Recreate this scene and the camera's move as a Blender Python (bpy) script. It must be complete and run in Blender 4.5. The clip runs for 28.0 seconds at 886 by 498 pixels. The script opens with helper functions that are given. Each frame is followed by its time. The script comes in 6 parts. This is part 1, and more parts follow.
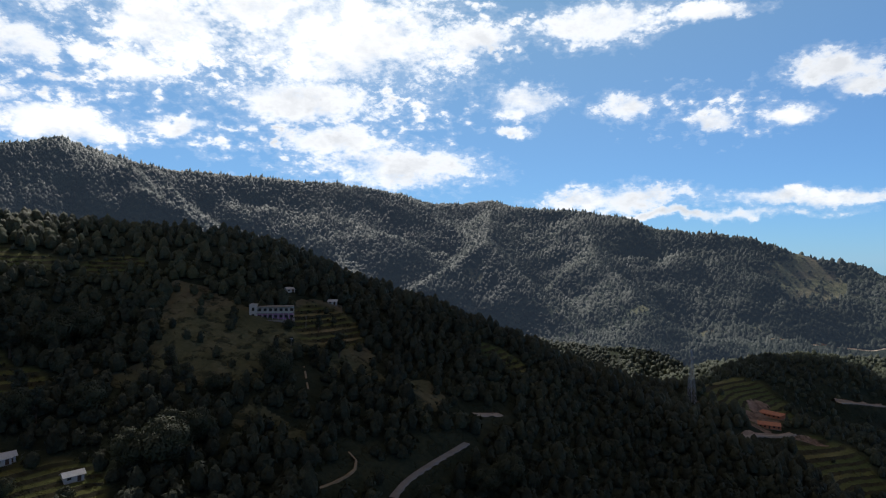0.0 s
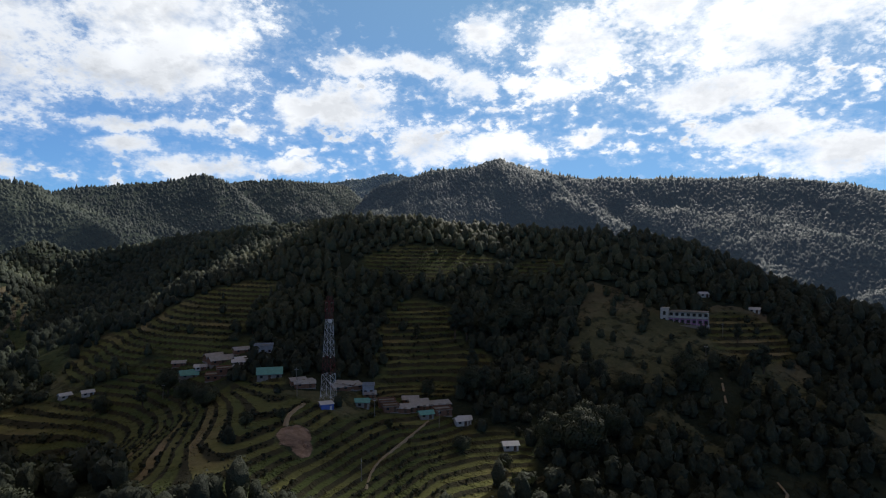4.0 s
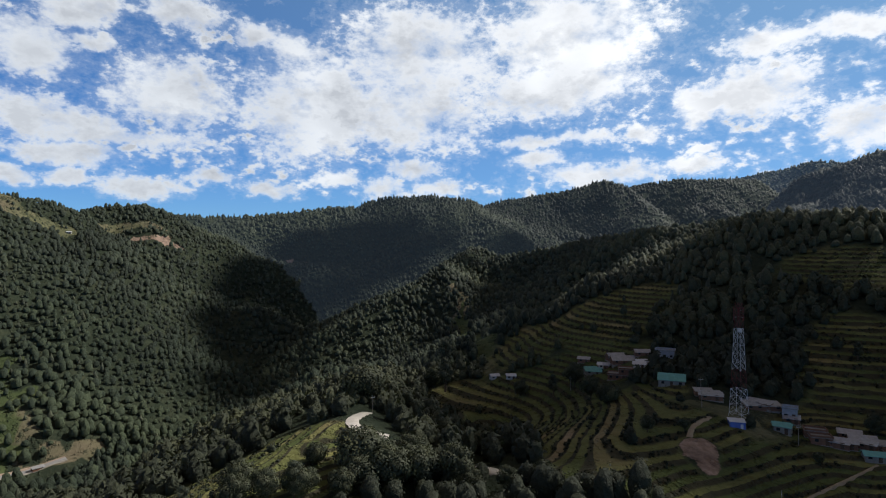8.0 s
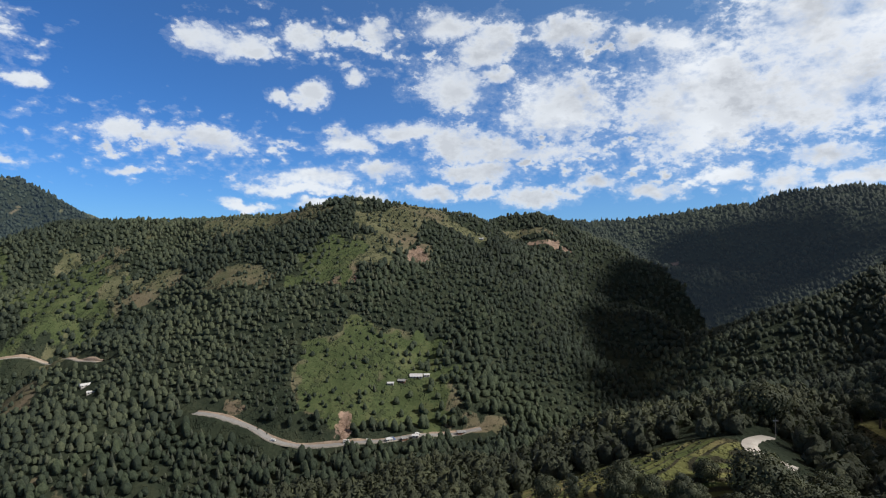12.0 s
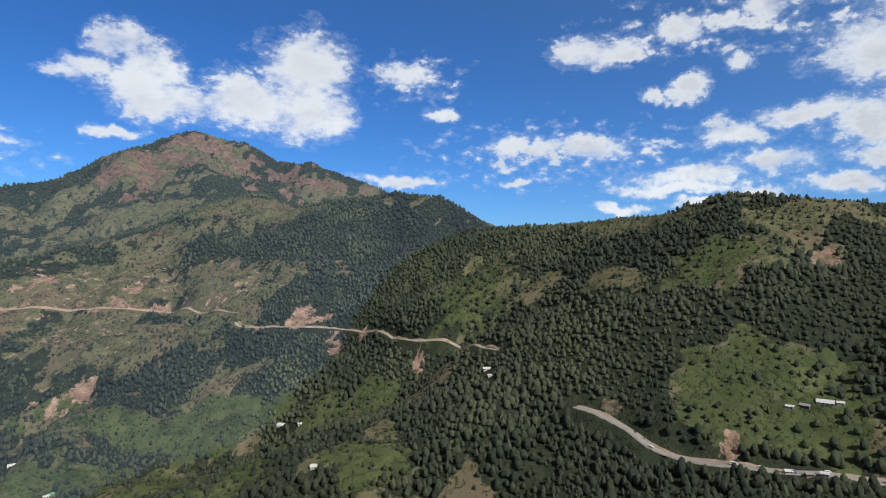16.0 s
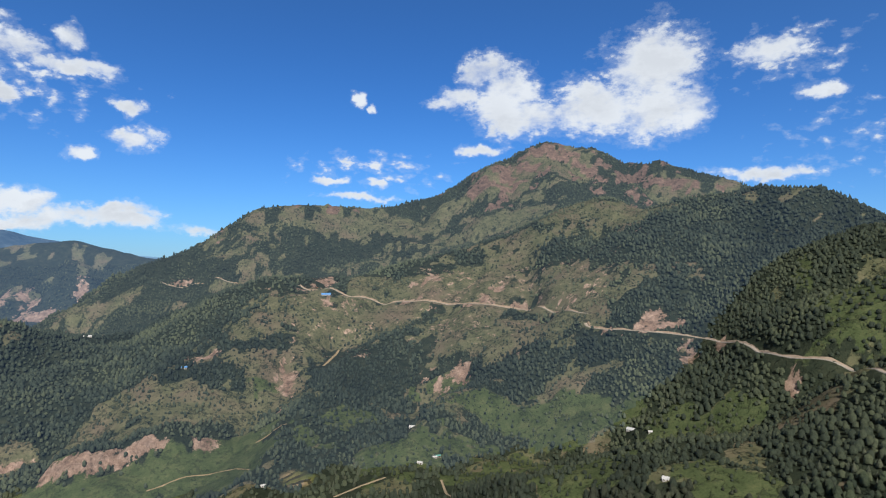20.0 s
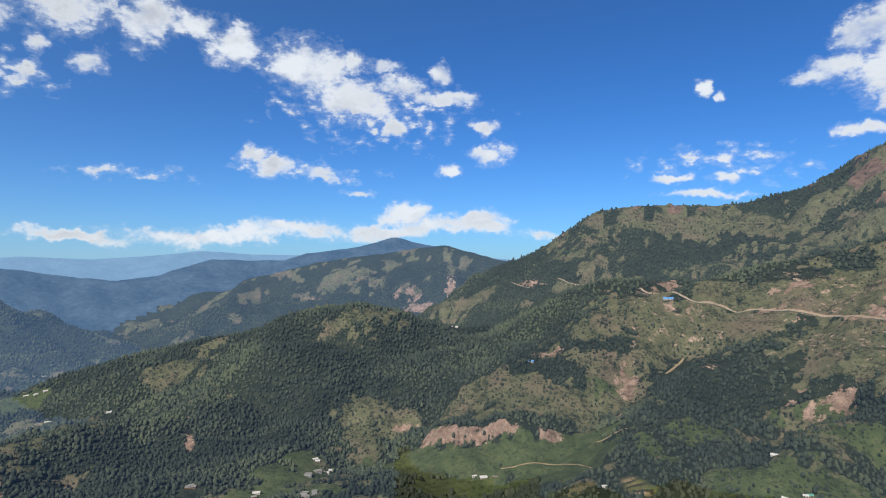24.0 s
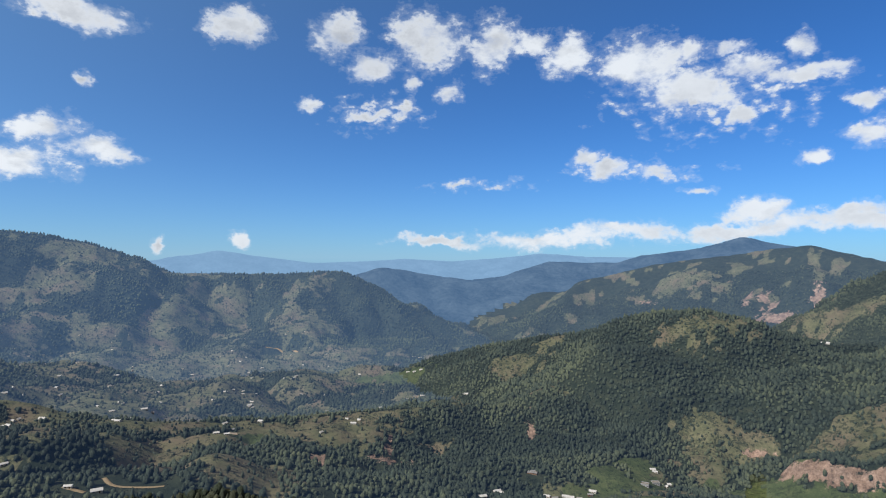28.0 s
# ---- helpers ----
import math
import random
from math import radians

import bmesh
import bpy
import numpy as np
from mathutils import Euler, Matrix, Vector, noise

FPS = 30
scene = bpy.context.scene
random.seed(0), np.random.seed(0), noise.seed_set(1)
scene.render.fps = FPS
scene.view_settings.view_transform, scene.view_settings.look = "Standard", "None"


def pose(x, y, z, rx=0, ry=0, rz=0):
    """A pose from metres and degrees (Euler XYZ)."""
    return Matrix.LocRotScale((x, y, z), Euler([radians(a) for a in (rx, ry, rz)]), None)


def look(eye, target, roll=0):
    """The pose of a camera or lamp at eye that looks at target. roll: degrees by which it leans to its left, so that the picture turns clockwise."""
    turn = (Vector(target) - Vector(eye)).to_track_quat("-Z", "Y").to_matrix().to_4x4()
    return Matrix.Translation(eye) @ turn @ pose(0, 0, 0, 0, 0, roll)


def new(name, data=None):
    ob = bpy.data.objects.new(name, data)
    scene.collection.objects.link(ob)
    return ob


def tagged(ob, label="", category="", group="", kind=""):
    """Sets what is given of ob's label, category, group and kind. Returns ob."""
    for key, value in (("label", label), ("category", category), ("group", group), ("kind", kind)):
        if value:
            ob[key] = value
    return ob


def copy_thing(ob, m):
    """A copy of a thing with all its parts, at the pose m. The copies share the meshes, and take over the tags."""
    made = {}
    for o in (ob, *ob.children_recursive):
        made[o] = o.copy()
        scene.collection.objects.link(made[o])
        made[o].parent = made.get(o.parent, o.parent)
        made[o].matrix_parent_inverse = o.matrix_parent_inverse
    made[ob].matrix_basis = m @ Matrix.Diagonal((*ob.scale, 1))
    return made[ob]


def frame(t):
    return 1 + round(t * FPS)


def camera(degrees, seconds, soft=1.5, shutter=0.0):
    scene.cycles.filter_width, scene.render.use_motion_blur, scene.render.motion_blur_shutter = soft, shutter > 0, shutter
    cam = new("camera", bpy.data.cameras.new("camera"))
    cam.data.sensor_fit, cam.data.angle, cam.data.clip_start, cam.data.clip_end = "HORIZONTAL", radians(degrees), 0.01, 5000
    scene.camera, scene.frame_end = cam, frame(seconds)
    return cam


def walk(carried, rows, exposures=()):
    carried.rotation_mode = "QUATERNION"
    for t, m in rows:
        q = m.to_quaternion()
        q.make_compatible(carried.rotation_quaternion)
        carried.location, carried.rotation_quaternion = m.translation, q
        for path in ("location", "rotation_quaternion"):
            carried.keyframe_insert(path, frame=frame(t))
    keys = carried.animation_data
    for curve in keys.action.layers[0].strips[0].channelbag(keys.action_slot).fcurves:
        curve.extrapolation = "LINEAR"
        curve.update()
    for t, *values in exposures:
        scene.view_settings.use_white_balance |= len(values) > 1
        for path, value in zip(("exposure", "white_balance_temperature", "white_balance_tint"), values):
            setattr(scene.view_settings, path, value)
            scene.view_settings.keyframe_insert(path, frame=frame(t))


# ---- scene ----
# ---- the camera hovers at one place and turns to the left ----
cam = camera(75.3, 28.0, soft=1.15)
YAWS = [(0, 0.0), (1, 9.8), (2, 19.7), (3, 29.5), (6, 58.8), (7, 68.3), (8, 77.7), (9, 87.0), (10, 96.3), (11, 105.5),
        (12, 114.6), (15, 141.8), (16, 150.8), (17, 159.6), (18, 168.0), (19, 176.3), (20, 184.5), (21, 192.7),
        (24, 217.4), (25, 225.6), (26, 234.0), (27, 241.9), (28, 249.8)]
walk(cam, [(t, pose(0, 0, 0, 90.93, -0.38, yaw)) for t, yaw in YAWS], exposures=[(0, 0.0), (28, 0.0)])

# ---- sky, clouds and sun ----
SUN_BEARING, SUN_HEIGHT = 11.0, 43.0
sun = new("sun", bpy.data.lights.new("sun", "SUN"))
sun.data.energy, sun.data.angle, sun.data.color = 5.4, radians(0.6), (1.0, 0.95, 0.88)
sb, sh = radians(SUN_BEARING), radians(SUN_HEIGHT)
sun.matrix_world = look((-math.sin(sb) * math.cos(sh) * 900, math.cos(sb) * math.cos(sh) * 900, math.sin(sh) * 900), (0, 0, 0))

world = bpy.data.worlds.new("sky")
scene.world = world
world.use_nodes = True
wt = world.node_tree
wt.nodes.clear()


def wmath(op, a, b=None, c=None, clamp=False):
    n = wt.nodes.new("ShaderNodeMath")
    n.operation, n.use_clamp = op, clamp
    for slot, v in enumerate((a, b, c)):
        if v is None:
            continue
        if isinstance(v, (int, float)):
            n.inputs[slot].default_value = v
        else:
            wt.links.new(v, n.inputs[slot])
    return n.outputs[0]


sky = wt.nodes.new("ShaderNodeTexSky")
sky.sky_type, sky.sun_disc = "NISHITA", False
sky.sun_elevation, sky.sun_rotation = sh, -sb
sky.altitude, sky.air_density, sky.dust_density, sky.ozone_density = 1800, 1.0, 0.2, 3.0
coords = wt.nodes.new("ShaderNodeTexCoord")
split = wt.nodes.new("ShaderNodeSeparateXYZ")
wt.links.new(coords.outputs["Generated"], split.inputs[0])
sx, sy, sz = split.outputs
height = wmath("ARCSINE", sz)
bearing = wmath("ARCTAN2", wmath("MULTIPLY", sx, -1.0), sy)
# clouds as seen from the hovering place: bearing, height, half width and half height in degrees
CLOUDS = []
CLOUDS += [(10.5, 20.6, 13.4, 5.2), (14.8, 23.1, 11.5, 3.4), (13.7, 14.8, 8.3, 2.1), (24.3, 19.6, 5.0, 2.9), (27.9, 16.3, 3.7, 1.5), (-8.1, 15.2, 3.9, 1.6), (-17.2, 14.3, 2.5, 1.2), (4.8, 8.8, 8.5, 2.3), (10.4, 11.1, 5.6, 1.7), (34.1, 11.0, 4.7, 1.9), (36.5, 16.7, 2.3, 1.2), (32.2, 17.1, 2.1, 0.7), (37.1, 12.8, 1.5, 0.8), (-15.1, 21.8, 6.2, 1.9), (-24.6, 21.3, 4.5, 0.8), (-34.5, 15.8, 4.0, 1.4), (-31.3, 12.7, 2.5, 1.0), (-25.6, 12.8, 2.1, 1.0), (-16.2, 5.9, 6.8, 1.3), (-32.1, 5.6, 8.1, 0.8)]
CLOUDS += [(-23.7, 4.3, 9.5, 0.5), (-6.5, 12.5, 2.0, 0.5), (-3.6, 20.7, 4.8, 1.5), (-36.7, 14.3, 2.2, 0.9)]
CLOUDS += [(64.5, 16.8, 7.6, 3.8), (65.3, 19.2, 7.9, 2.8), (53.8, 13.6, 2.8, 1.7), (48.9, 14.6, 5.2, 2.7), (42.1, 18.7, 4.0, 1.1), (47.9, 18.2, 4.8, 1.2), (37.7, 17.5, 2.8, 1.3), (40.4, 11.3, 4.4, 2.3), (59.1, 11.6, 1.7, 0.8), (64.0, 11.4, 3.1, 0.8), (62.8, 8.2, 6.0, 1.2), (53.7, 8.7, 2.6, 1.2), (53.2, 10.1, 1.8, 0.5), (31.5, 10.9, 3.0, 0.7), (25.3, 11.8, 3.2, 0.8), (25.9, 19.7, 5.4, 3.5), (34.4, 21.4, 4.2, 2.1), (-6.8, 15.5, 2.3, 1.4)]
CLOUDS += [(113.4, 16.2, 3.5, 2.3), (110.8, 19.7, 3.4, 1.4), (103.5, 21.2, 2.5, 1.3), (96.1, 20.1, 2.3, 1.3), (104.3, 14.1, 4.7, 2.9), (90.8, 14.4, 7.7, 5.3), (79.8, 19.5, 9.0, 5.5), (81.4, 14.2, 8.7, 4.0)]
CLOUDS += [(64.7, 21.1, 9.5, 4.3), (67.9, 15.7, 6.3, 2.5), (107.7, 10.3, 8.2, 1.1), (111.0, 8.4, 4.4, 1.1), (94.5, 6.6, 3.2, 1.0), (99.8, 7.3, 2.6, 0.9), (105.6, 6.3, 3.4, 1.1), (110.9, 6.6, 2.2, 0.8), (80.8, 8.8, 3.2, 1.2), (68.5, 9.6, 3.1, 1.1), (61.0, 8.4, 5.0, 1.2), (53.8, 8.6, 2.2, 0.9), (68.5, 11.3, 4.2, 0.7), (78.2, 7.1, 2.6, 1.0), (83.4, 6.9, 2.9, 1.2), (88.6, 7.6, 2.3, 0.9), (92.5, 19.3, 2.8, 1.7)]
CLOUDS += [(136.9, 19.5, 2.5, 1.3), (133.3, 18.7, 1.7, 0.8), (127.9, 20.6, 2.1, 1.2), (124.5, 21.0, 1.0, 0.9), (121.4, 21.7, 2.3, 1.2), (114.6, 21.9, 3.1, 1.5), (109.8, 20.8, 2.9, 2.6), (102.5, 21.5, 3.7, 1.5), (96.3, 20.4, 2.5, 1.3), (114.0, 16.7, 4.1, 2.4), (127.9, 15.3, 1.8, 1.2), (123.9, 17.0, 1.0, 0.7), (130.7, 15.0, 0.9, 0.7), (137.0, 10.2, 3.2, 1.0), (141.1, 10.8, 1.4, 0.8), (123.8, 11.3, 2.9, 1.2), (127.8, 7.8, 4.6, 1.0), (120.2, 8.5, 2.8, 1.2), (118.1, 12.6, 4.0, 1.1), (111.4, 11.5, 5.7, 1.7)]
CLOUDS += [(103.0, 14.3, 5.2, 3.8), (110.3, 8.8, 5.1, 0.8), (115.8, 6.2, 3.0, 0.9), (121.7, 5.8, 2.7, 0.8), (127.0, 5.3, 2.4, 0.6), (133.6, 5.1, 3.0, 0.5), (109.2, 17.6, 2.4, 0.7)]
CLOUDS += [(179.3, 18.1, 2.6, 1.7), (176.4, 14.1, 5.6, 2.0), (170.0, 14.5, 5.9, 2.4), (164.5, 17.9, 4.5, 3.3), (164.4, 13.7, 4.5, 2.2), (182.9, 15.5, 2.2, 1.0), (161.1, 13.5, 2.1, 2.2), (154.3, 17.6, 3.2, 1.2), (150.9, 13.9, 2.0, 0.6), (144.4, 11.3, 1.8, 1.0), (140.8, 10.6, 1.7, 1.0), (136.4, 10.4, 3.2, 1.1), (143.4, 7.8, 2.4, 0.5), (135.4, 19.1, 3.8, 1.3), (180.4, 10.7, 2.3, 0.6), (193.4, 15.3, 0.7, 0.8), (191.8, 14.5, 0.5, 0.4), (195.6, 7.6, 1.7, 0.4), (190.9, 7.6, 1.2, 0.4), (192.9, 6.0, 3.4, 0.4)]
CLOUDS += [(154.8, 7.7, 4.2, 0.5), (126.7, 7.9, 4.4, 1.0), (128.8, 6.8, 6.7, 0.6)]
CLOUDS += [(217.9, 18.0, 1.2, 1.0), (221.3, 16.4, 1.7, 0.8), (218.3, 15.3, 3.7, 0.6), (222.0, 12.5, 1.3, 0.9), (212.9, 13.0, 1.0, 0.7), (212.6, 10.3, 1.6, 1.1), (216.6, 8.7, 0.9, 0.6), (213.9, 10.9, 0.5, 0.6), (193.3, 15.2, 0.7, 0.8), (220.8, 4.4, 2.1, 1.0), (216.5, 3.3, 5.7, 0.7), (155.4, 17.8, 2.7, 0.9), (150.4, 13.9, 1.4, 0.6)]
CLOUDS += [(231.0, 18.1, 3.6, 2.5), (226.2, 14.9, 4.2, 1.8), (237.5, 19.0, 2.3, 1.8), (241.6, 20.3, 2.4, 1.0), (245.9, 19.9, 2.2, 1.2), (248.9, 15.7, 1.0, 0.8), (223.5, 18.1, 1.6, 0.8), (221.8, 16.2, 2.2, 1.0), (218.2, 18.1, 1.1, 0.8), (216.2, 15.8, 2.6, 0.6), (222.3, 12.2, 1.5, 0.7), (226.8, 18.4, 1.5, 1.1), (236.1, 9.3, 1.3, 0.7), (234.4, 8.2, 1.7, 0.9), (229.8, 8.1, 2.4, 0.7), (225.6, 6.9, 1.4, 0.4), (217.3, 8.8, 1.0, 0.6), (213.1, 10.5, 1.8, 0.9), (213.4, 13.2, 1.2, 0.5), (221.7, 4.4, 2.9, 1.0)]
CLOUDS += [(240.9, 2.1, 6.7, 0.6), (231.8, 2.7, 7.6, 0.6), (221.1, 2.7, 8.3, 0.6), (213.3, 3.8, 2.9, 0.6), (207.1, 2.6, 3.1, 0.5)]
CLOUDS += [(251.3, 20.7, 3.4, 2.7), (256.9, 18.3, 2.1, 1.4), (245.1, 20.2, 2.0, 2.4), (260.3, 20.9, 2.5, 1.7), (269.8, 20.9, 2.8, 1.4), (282.1, 19.7, 4.3, 1.0), (263.5, 14.6, 1.1, 0.7), (282.2, 14.9, 0.8, 0.6), (284.7, 10.5, 2.6, 1.2), (286.1, 7.4, 3.2, 1.4), (281.1, 8.8, 3.2, 1.0), (249.0, 16.1, 1.2, 0.8), (253.3, 16.6, 0.9, 0.7), (257.4, 13.8, 1.9, 0.5), (276.2, 1.2, 0.7, 0.5), (269.5, 1.9, 0.8, 0.8)]
CLOUDS += [(249, 1.6, 6, 0.5), (242.5, 1.9, 3.4, 0.8), (236, 2.2, 4, 0.85), (230.2, 2.5, 2.9, 1.0), (225, 2.6, 3.0, 0.9), (219.5, 3.0, 3.1, 1.0), (213.5, 3.0, 3.4, 0.7)]
CLOUDS += [(177.8, 16.3, 2.2, 1.8), (180.6, 17.6, 2.0, 1.6), (184.3, 14.9, 1.6, 0.7)]
# stretches of small broken cloudlets, in the same measures
SPECKLED = [(24.3, 18.7, 9.9, 4.2), (12.5, 11.2, 9.9, 2.8), (32.1, 11.0, 7.0, 2.2), (-3.6, 21.5, 6.0, 2.6), (-24.6, 13.2, 5.7, 2.1), (30.1, 16.4, 5.3, 3.0), (25.9, 19.5, 8.9, 6.4), (34.3, 13.7, 8.6, 3.4), (4.9, 14.1, 7.2, 2.6), (57.4, 12.0, 6.3, 2.0), (17.5, 10.9, 6.6, 2.2), (99.6, 19.9, 5.2, 2.2), (82.5, 7.1, 16.9, 1.4), (48.6, 12.7, 6.6, 6.0), (123.9, 20.4, 10.9, 2.2), (99.0, 9.9, 17.0, 2.3), (224.0, 14.0, 7.9, 2.8)]
SPECKLED += [(139.8, 10.0, 11, 2.6), (153, 17, 4, 2.0), (191.6, 8.8, 6, 1.4), (246, 7.5, 5, 0.6), (256, 14, 4, 1.6), (231, 8.2, 5, 0.8)]

wrapped = wmath("WRAP", bearing, radians(305), radians(-55))
spot = wt.nodes.new("ShaderNodeCombineXYZ")
wt.links.new(wrapped, spot.inputs[0])
wt.links.new(height, spot.inputs[1])
shift = spot
for sc, det, wide_amp, high_amp in ((9, 3, 0.07, 0.05), (30, 4, 0.032, 0.024), (85, 4, 0.017, 0.013)):
    swirl = wt.nodes.new("ShaderNodeTexNoise")
    swirl.inputs["Scale"].default_value, swirl.inputs["Detail"].default_value = sc, det
    wt.links.new(coords.outputs["Generated"], swirl.inputs["Vector"])
    bend = wt.nodes.new("ShaderNodeVectorMath")
    bend.operation = "MULTIPLY_ADD"
    wt.links.new(swirl.outputs["Color"], bend.inputs[0])
    bend.inputs[1].default_value = (wide_amp, high_amp, 0)
    wt.links.new(shift.outputs[0], bend.inputs[2])
    shift = bend
def nearest(spots, join):
    """How far each direction lies outside the nearest of the spots; 1 is the rim."""
    away = None
    for cb, ch, cw, cv in spots:
        away = add_spot(away, cb, ch, cw, cv, join)
    return away


def add_spot(away, cb, ch, cw, cv, join):
    scaled = wt.nodes.new("ShaderNodeVectorMath")
    scaled.operation = "MULTIPLY_ADD"
    iw, iv = 1 / radians(cw * 1.02), 1 / radians(cv * 1.02)
    scaled.inputs[1].default_value = (iw, iv, 0)
    scaled.inputs[2].default_value = (-(radians(cb) + 0.0595) * iw, -(radians(ch) + 0.0435) * iv, 0)
    wt.links.new(shift.outputs[0], scaled.inputs[0])
    dot = wt.nodes.new("ShaderNodeVectorMath")
    dot.operation = "DOT_PRODUCT"
    wt.links.new(scaled.outputs[0], dot.inputs[0])
    wt.links.new(scaled.outputs[0], dot.inputs[1])
    return dot.outputs["Value"] if away is None else wmath("SMOOTH_MIN", away, dot.outputs["Value"], join)


away = nearest(CLOUDS, 0.4)
stretch = wt.nodes.new("ShaderNodeVectorMath")
stretch.operation = "MULTIPLY"
stretch.inputs[1].default_value = (1, 1, 1.7)
wt.links.new(coords.outputs["Generated"], stretch.inputs[0])


def puff_noise(scale, detail, rough, lift=0.0):
    n = wt.nodes.new("ShaderNodeTexNoise")
    n.inputs["Scale"].default_value, n.inputs["Detail"].default_value, n.inputs["Roughness"].default_value = scale, detail, rough
    raised = wt.nodes.new("ShaderNodeVectorMath")
    wt.links.new(stretch.outputs[0], raised.inputs[0])
    raised.inputs[1].default_value = (0, 0, lift)
    wt.links.new(raised.outputs[0], n.inputs["Vector"])
    return wmath("SUBTRACT", n.outputs["Fac"], 0.5)


coarse, fine_puffs = puff_noise(13, 5, 0.55), puff_noise(46, 6, 0.62)
rim = wmath("MINIMUM", away, 1.0)
ragged = wmath("ADD", wmath("MULTIPLY", coarse, 3.4), wmath("MULTIPLY", fine_puffs, wmath("ADD", 1.0, wmath("MULTIPLY", rim, 2.8))))
ragged = wmath("ADD", ragged, wmath("MULTIPLY", puff_noise(120, 4, 0.6), wmath("ADD", 0.3, wmath("MULTIPLY", rim, 1.5))))
# billows are darker where more cloud stands above them
billow = wmath("ADD", wmath("MULTIPLY", wmath("SUBTRACT", puff_noise(13, 5, 0.55, 0.05), coarse), 3.3), wmath("MULTIPLY", wmath("SUBTRACT", puff_noise(46, 6, 0.62, 0.014), fine_puffs), 1.3))
body = wmath("ADD", wmath("SUBTRACT", 1.08, wmath("MULTIPLY", away, 1.25)), ragged)
flecks = wmath("ADD", wmath("MULTIPLY", puff_noise(38, 4, 0.55), 8.5), wmath("SUBTRACT", -0.15, wmath("MULTIPLY", nearest(SPECKLED, 0.5), 0.75)))
# higher up, past the view, an added warm cloud sheet tints the skylight
above = wmath("MULTIPLY", wmath("SUBTRACT", height, radians(27)), 8.0, clamp=True)
sheet_body = wmath("ADD", wmath("MULTIPLY", puff_noise(5, 6, 0.6), 5.0), wmath("SUBTRACT", wmath("MULTIPLY", above, 4.2), 2.6))
body = wmath("MAXIMUM", wmath("MAXIMUM", body, flecks), sheet_body)
cover = wt.nodes.new("ShaderNodeMapRange")
cover.interpolation_type = "SMOOTHSTEP"
wt.links.new(body, cover.inputs["Value"])
cover.inputs["From Min"].default_value, cover.inputs["From Max"].default_value = -0.5, 1.1
thick = wt.nodes.new("ShaderNodeTexNoise")
thick.inputs["Scale"].default_value, thick.inputs["Detail"].default_value = 5, 2.5
wt.links.new(coords.outputs["Generated"], thick.inputs["Vector"])
grey = wmath("MULTIPLY", wmath("MULTIPLY", wmath("SUBTRACT", body, 0.35), 0.9, clamp=True), wmath("MULTIPLY", wmath("SUBTRACT", thick.outputs["Fac"], 0.38), 7.0, clamp=True))
sunward = wmath("ADD", wmath("MULTIPLY", sx, -math.sin(sb) * math.cos(sh)), wmath("ADD", wmath("MULTIPLY", sy, math.cos(sb) * math.cos(sh)), wmath("MULTIPLY", sz, math.sin(sh))))
facing_sun = wmath("POWER", wmath("MAXIMUM", sunward, 0.0), 1.5)
towards = wmath("MINIMUM", wmath("ADD", wmath("MULTIPLY", sy, 0.6), 0.95, clamp=True), 0.85)
grey = wmath("ADD", wmath("MULTIPLY", grey, 0.8), wmath("MULTIPLY", wmath("ADD", billow, 0.12, clamp=True), wmath("MULTIPLY", wmath("ADD", body, 0.1), 0.7, clamp=True)), clamp=True)
grey = wmath("MULTIPLY", grey, wmath("SUBTRACT", towards, wmath("MULTIPLY", facing_sun, 0.45)))
lit_cloud = wt.nodes.new("ShaderNodeMix")
lit_cloud.data_type = "RGBA"
wt.links.new(facing_sun, lit_cloud.inputs["Factor"])
lit_cloud.inputs[6].default_value = (8.2, 8.7, 9.3, 1)
lit_cloud.inputs[7].default_value = (12.5, 12.6, 12.8, 1)
cloud_tone = wt.nodes.new("ShaderNodeMix")
cloud_tone.data_type = "RGBA"
wt.links.new(grey, cloud_tone.inputs["Factor"])
wt.links.new(lit_cloud.outputs[2], cloud_tone.inputs[6])
cloud_tone.inputs[7].default_value = (4.3, 4.6, 5.1, 1)
# warm tint of the added sheet, against too blue a skylight
warm_sheet = wt.nodes.new("ShaderNodeMix")
warm_sheet.data_type = "RGBA"
wt.links.new(above, warm_sheet.inputs["Factor"])
wt.links.new(cloud_tone.outputs[2], warm_sheet.inputs[6])
warm_sheet.inputs[7].default_value = (2.25, 1.76, 1.42, 1)
deep = wt.nodes.new("ShaderNodeMix")
deep.data_type, deep.blend_type = "RGBA", "MULTIPLY"
deep.inputs["Factor"].default_value = 1.0
wt.links.new(sky.outputs[0], deep.inputs[6])
deep.inputs[7].default_value = (0.26, 0.70, 1.22, 1)
mixer = wt.nodes.new("ShaderNodeMix")
mixer.data_type = "RGBA"
fringe = wmath("MULTIPLY", wmath("MULTIPLY", wmath("ADD", body, 1.05), 0.6, clamp=True), 0.24)  # thin torn edges
wt.links.new(wmath("MAXIMUM", wmath("MULTIPLY", cover.outputs["Result"], 0.97), fringe), mixer.inputs["Factor"])
# a thin high veil brightens the sky towards the sun
veil = wmath("MULTIPLY", wmath("POWER", wmath("ADD", wmath("MULTIPLY", sunward, 0.5), 0.5), 2.5), 0.66)
hazed = wt.nodes.new("ShaderNodeMix")
hazed.data_type = "RGBA"
wt.links.new(veil, hazed.inputs["Factor"])
wt.links.new(deep.outputs[2], hazed.inputs[6])
hazed.inputs[7].default_value = (3.1, 5.0, 5.9, 1)
low = wmath("MULTIPLY", wmath("POWER", 2.718, wmath("MULTIPLY", wmath("ABSOLUTE", height), -13.0)), 0.6)
horizon = wt.nodes.new("ShaderNodeMix")
horizon.data_type = "RGBA"
wt.links.new(low, horizon.inputs["Factor"])
